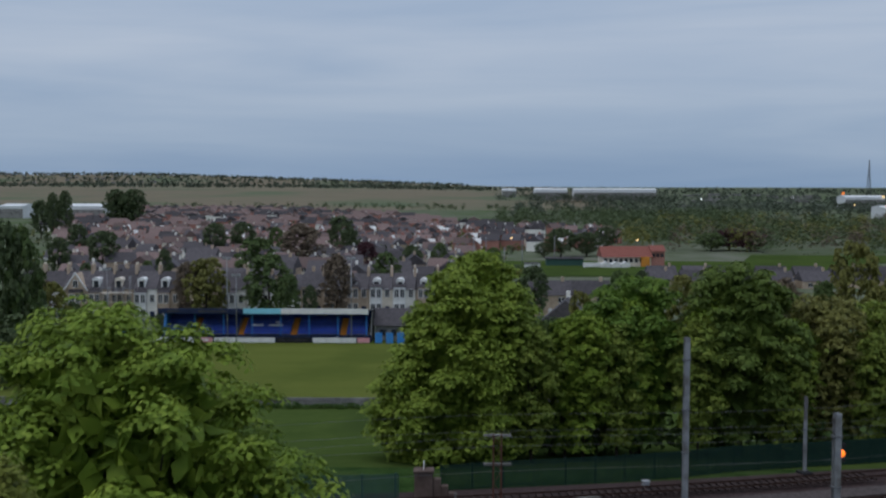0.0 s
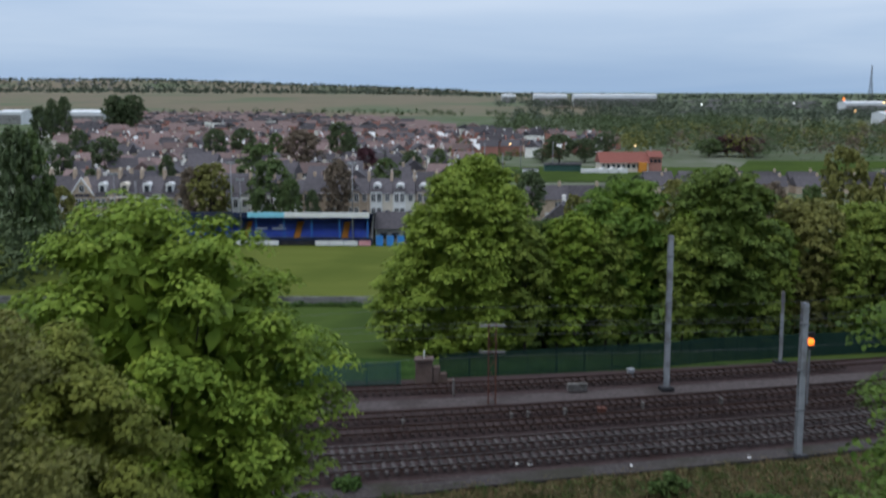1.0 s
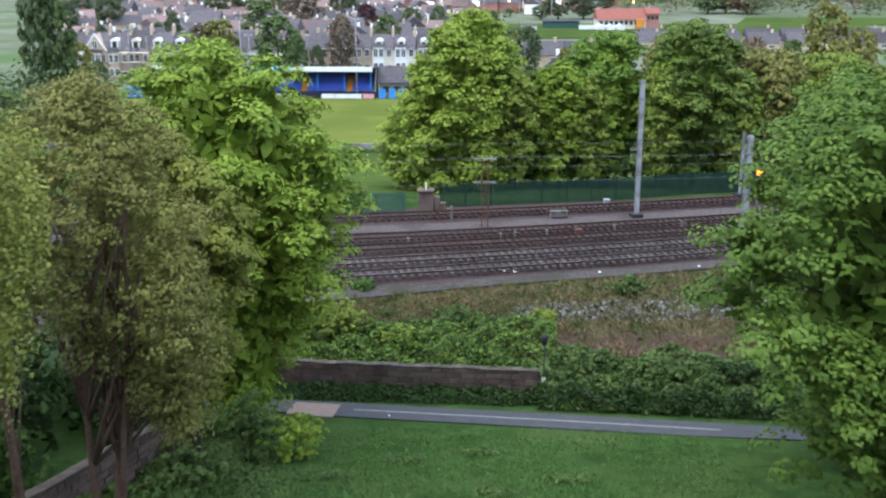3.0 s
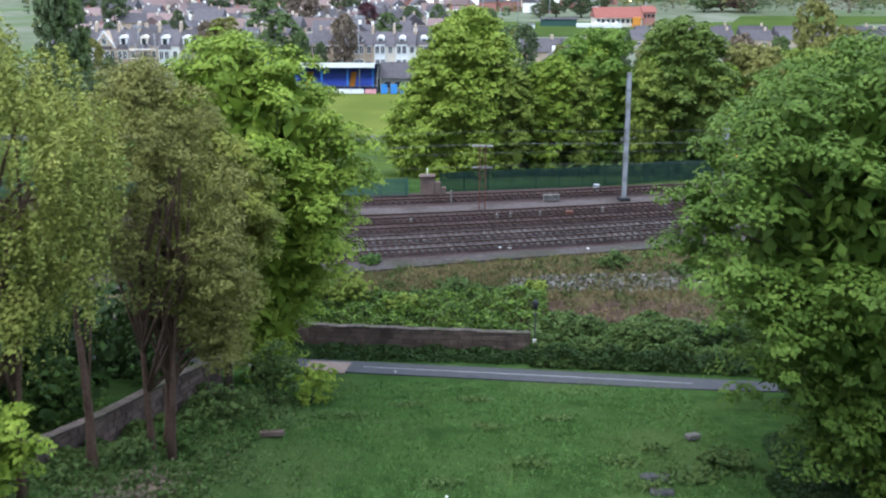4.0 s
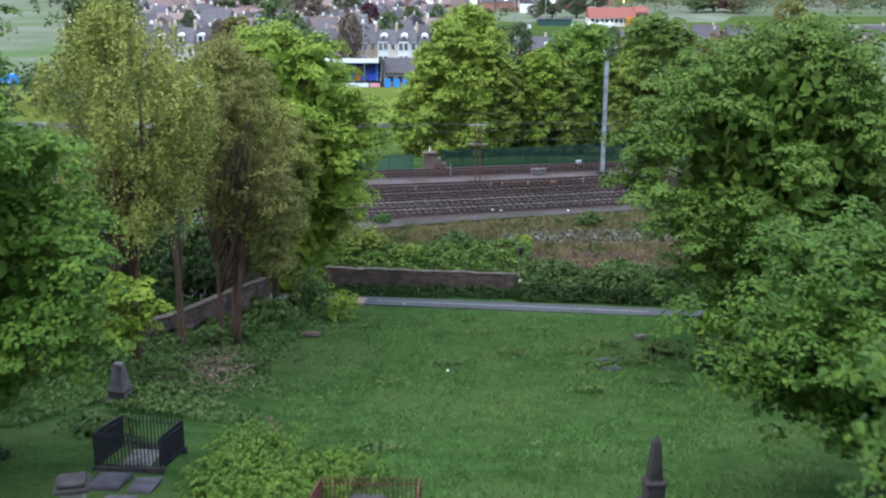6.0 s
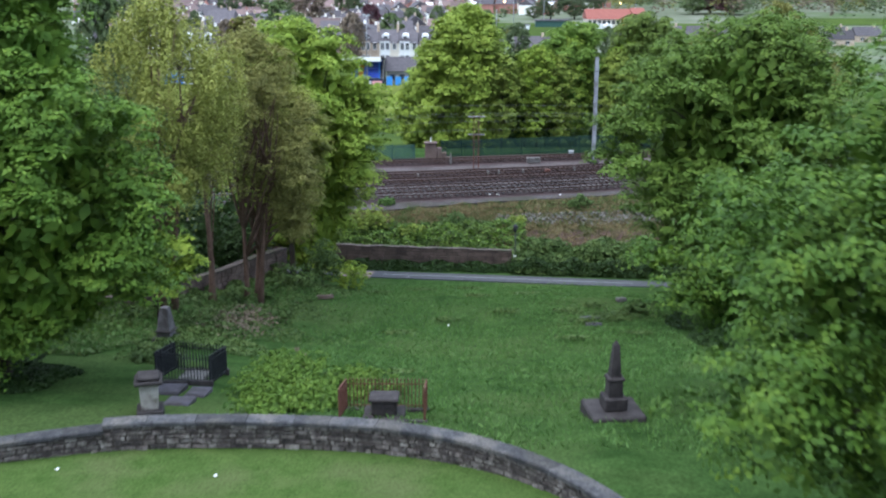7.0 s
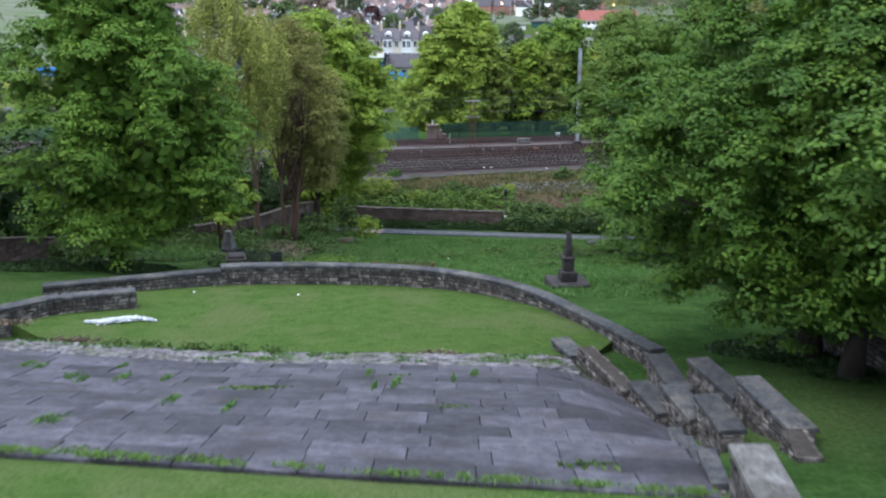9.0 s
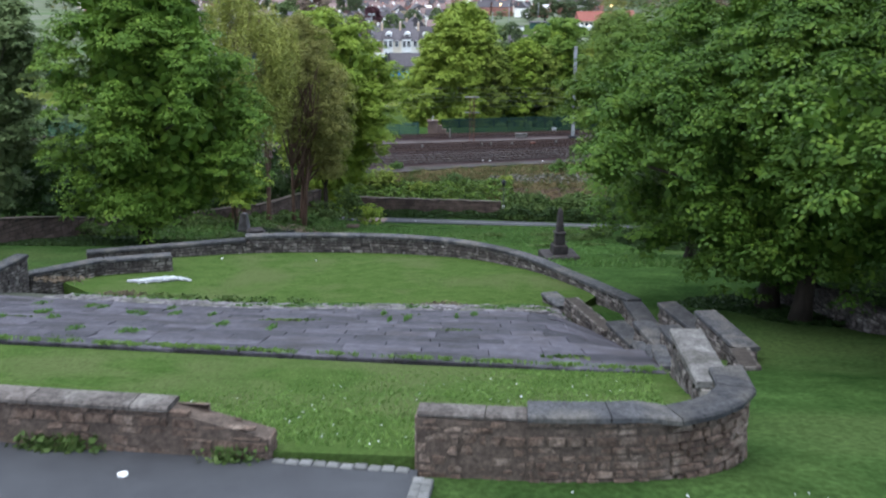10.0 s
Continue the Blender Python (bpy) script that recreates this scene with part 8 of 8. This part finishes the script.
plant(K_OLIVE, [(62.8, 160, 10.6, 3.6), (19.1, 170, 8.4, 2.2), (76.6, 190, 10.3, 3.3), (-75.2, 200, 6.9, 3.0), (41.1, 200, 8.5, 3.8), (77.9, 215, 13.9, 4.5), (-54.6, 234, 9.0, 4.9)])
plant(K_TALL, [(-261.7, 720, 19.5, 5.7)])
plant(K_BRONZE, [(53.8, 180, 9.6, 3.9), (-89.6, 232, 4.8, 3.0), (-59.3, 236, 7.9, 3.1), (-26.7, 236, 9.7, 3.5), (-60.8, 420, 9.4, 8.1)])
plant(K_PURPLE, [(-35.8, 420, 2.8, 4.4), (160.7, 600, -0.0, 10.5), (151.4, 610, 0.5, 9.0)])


def woodland(name, label, n, place, leaf, seed, size=1.5, per=90, h=(8, 14)):
    """A wood seen from afar: many clumped crowns in one mesh."""
    rng = np.random.default_rng(seed)
    P, N = [], []
    for k in range(n):
        x, y = place(rng)
        z = gz(x, y)
        hh = rng.uniform(*h)
        r = hh * rng.uniform(0.30, 0.48)
        lb = [(x + rng.normal() * r * 0.45, y + rng.normal() * r * 0.45, z + hh * rng.uniform(0.35, 0.8), r * 0.62, r * 0.62, r * 0.55) for _ in range(6)] + [(x, y, z + hh * 0.3, r, r, hh * 0.3)]
        p, nm = crown_points(rng, lb, per // 6, 6, r * 0.16, even=True)
        P.append(p)
        N.append(nm)
    ob = new(name, leaves_mesh(name, np.concatenate(P), np.concatenate(N), size, leaf, rng))
    return tagged(ob, label, "woodland", kind="stuff")


def area(px0, px1, d0, d1):
    def s(rng):
        d = rng.uniform(d0, d1)
        return (rng.uniform(px0, px1) - 784) * d / 1926, d
    return s


woodland("wood", "mixed green wood beyond the cricket field", 190, area(1050, 1640, 560, 1000), L_FAR, 601, size=0.95, per=300, h=(13, 20))
woodland("wood", "olive-green wood beyond the cricket field", 90, area(1080, 1640, 570, 1000), L_OLIVE, 602, size=0.95, per=300, h=(12, 19))
woodland("wood", "brownish wood coming into leaf", 60, area(1140, 1640, 570, 950), L_BROWN, 603, size=0.9, per=300, h=(11, 17))
woodland("wood", "mid-green belt of trees behind the brick houses", 210, area(860, 1300, 860, 1300), L_FAR, 604, size=1.1, per=240, h=(13, 19))
woodland("wood", "dark belt of trees along the moor's edge", 130, area(200, 900, 1740, 1840), L_FAR, 605, h=(6, 10))
woodland("wood", "dark woods at the western edge of the town", 260, area(-60, 210, 1300, 1700), L_HAZEHILL, 606, h=(9, 14), size=2.0)
woodland("wood", "far dark woods on the plain", 700, area(880, 1700, 1250, 2400), L_HAZEHILL, 607, size=2.2, per=100, h=(12, 19))
woodland("wood", "far treeline along the horizon", 1100, area(-100, 1750, 2650, 3600), L_HAZEHILL, 608, size=5.0, per=30, h=(8, 14))
woodland("wood", "belt of trees before the white warehouses", 150, area(850, 1170, 2030, 2075), L_HAZEHILL, 613, size=2.2, per=60, h=(17, 20))
woodland("wood", "belt of trees before the eastern warehouses", 170, area(1190, 1640, 1600, 1680), L_HAZEHILL, 614, size=2.0, per=60, h=(17, 20.5))
woodland("garden_trees", "scattered garden trees and hedges between the houses", 420, area(0, 900, 280, 1150), L_FAR, 609, size=1.1, h=(3.5, 7.5))
woodland("garden_trees", "scattered garden shrubs between the houses", 260, area(0, 900, 280, 1150), L_OLIVE, 610, size=1.0, h=(3, 6))
woodland("hedge", "dark trees and hedge at the end of the pitch", 46, lambda rng: (rng.uniform(-92, -63), rng.uniform(158, 200)), L_FAR, 615, size=0.7, per=210, h=(5, 12))
woodland("undergrowth", "dark undergrowth under the trees beyond the fence", 130, lambda rng: (rng.uniform(5, 62), rng.uniform(106, 120)), L_IVY, 611, size=0.6, h=(3, 6.0))
woodland("hillside_trees", "distant trees on the western hills", 1200, area(-200, 800, 3300, 4500), L_HAZEHILL, 612, size=6, per=30, h=(7, 13))


def hill_houses():
    """Far suburb on the hill: specks of pale walls, too small to pick apart."""
    rng = np.random.default_rng(9)
    bm = bmesh.new()
    for k in range(60):
        d = rng.uniform(3500, 4300)
        x = (rng.uniform(-150, 260) - 784) * d / 1926
        z = gz(x, d)
        box(bm, x - 6, d - 4, z - 4, x + 6, d + 4, z + 6)
    tagged(part("far_suburb", bm, M_CONC), "distant pale houses on the western hill", "houses", kind="stuff")
    bm = bmesh.new()
    for k in range(70):
        d = rng.uniform(1700, 2600)
        x = (rng.uniform(1180, 1600) - 784) * d / 1926
        z = gz(x, d)
        w = rng.uniform(6, 16)
        box(bm, x - w, d - 4, z - 4, x + w, d + 4, z + rng.uniform(4, 7))
    tagged(part("far_suburb", bm, M_CONC), "distant pale buildings beyond the woods", "houses", kind="stuff")


hill_houses()

# thickets whose dark leaf colour stands for deep shade between the trunks
woodland("thicket", "dense dark wood behind the boundary wall", 90, lambda rng: (lambda y: (-19.6 - 0.45 * max(0, 16 - y) - rng.uniform(0, 1) ** 1.5 * 26, y))(rng.uniform(-6, 46)), L_SHADELEAF, 621, size=0.55, per=300, h=(5, 10))
woodland("thicket", "dense dark scrub beside the path below the trees", 22, lambda rng: (rng.uniform(-32, -14), rng.uniform(37, 43.5)), L_SHADELEAF, 622, size=0.45, per=240, h=(3, 6))


# ---- the many pieces, last ----
place_sleepers()
build_flags()
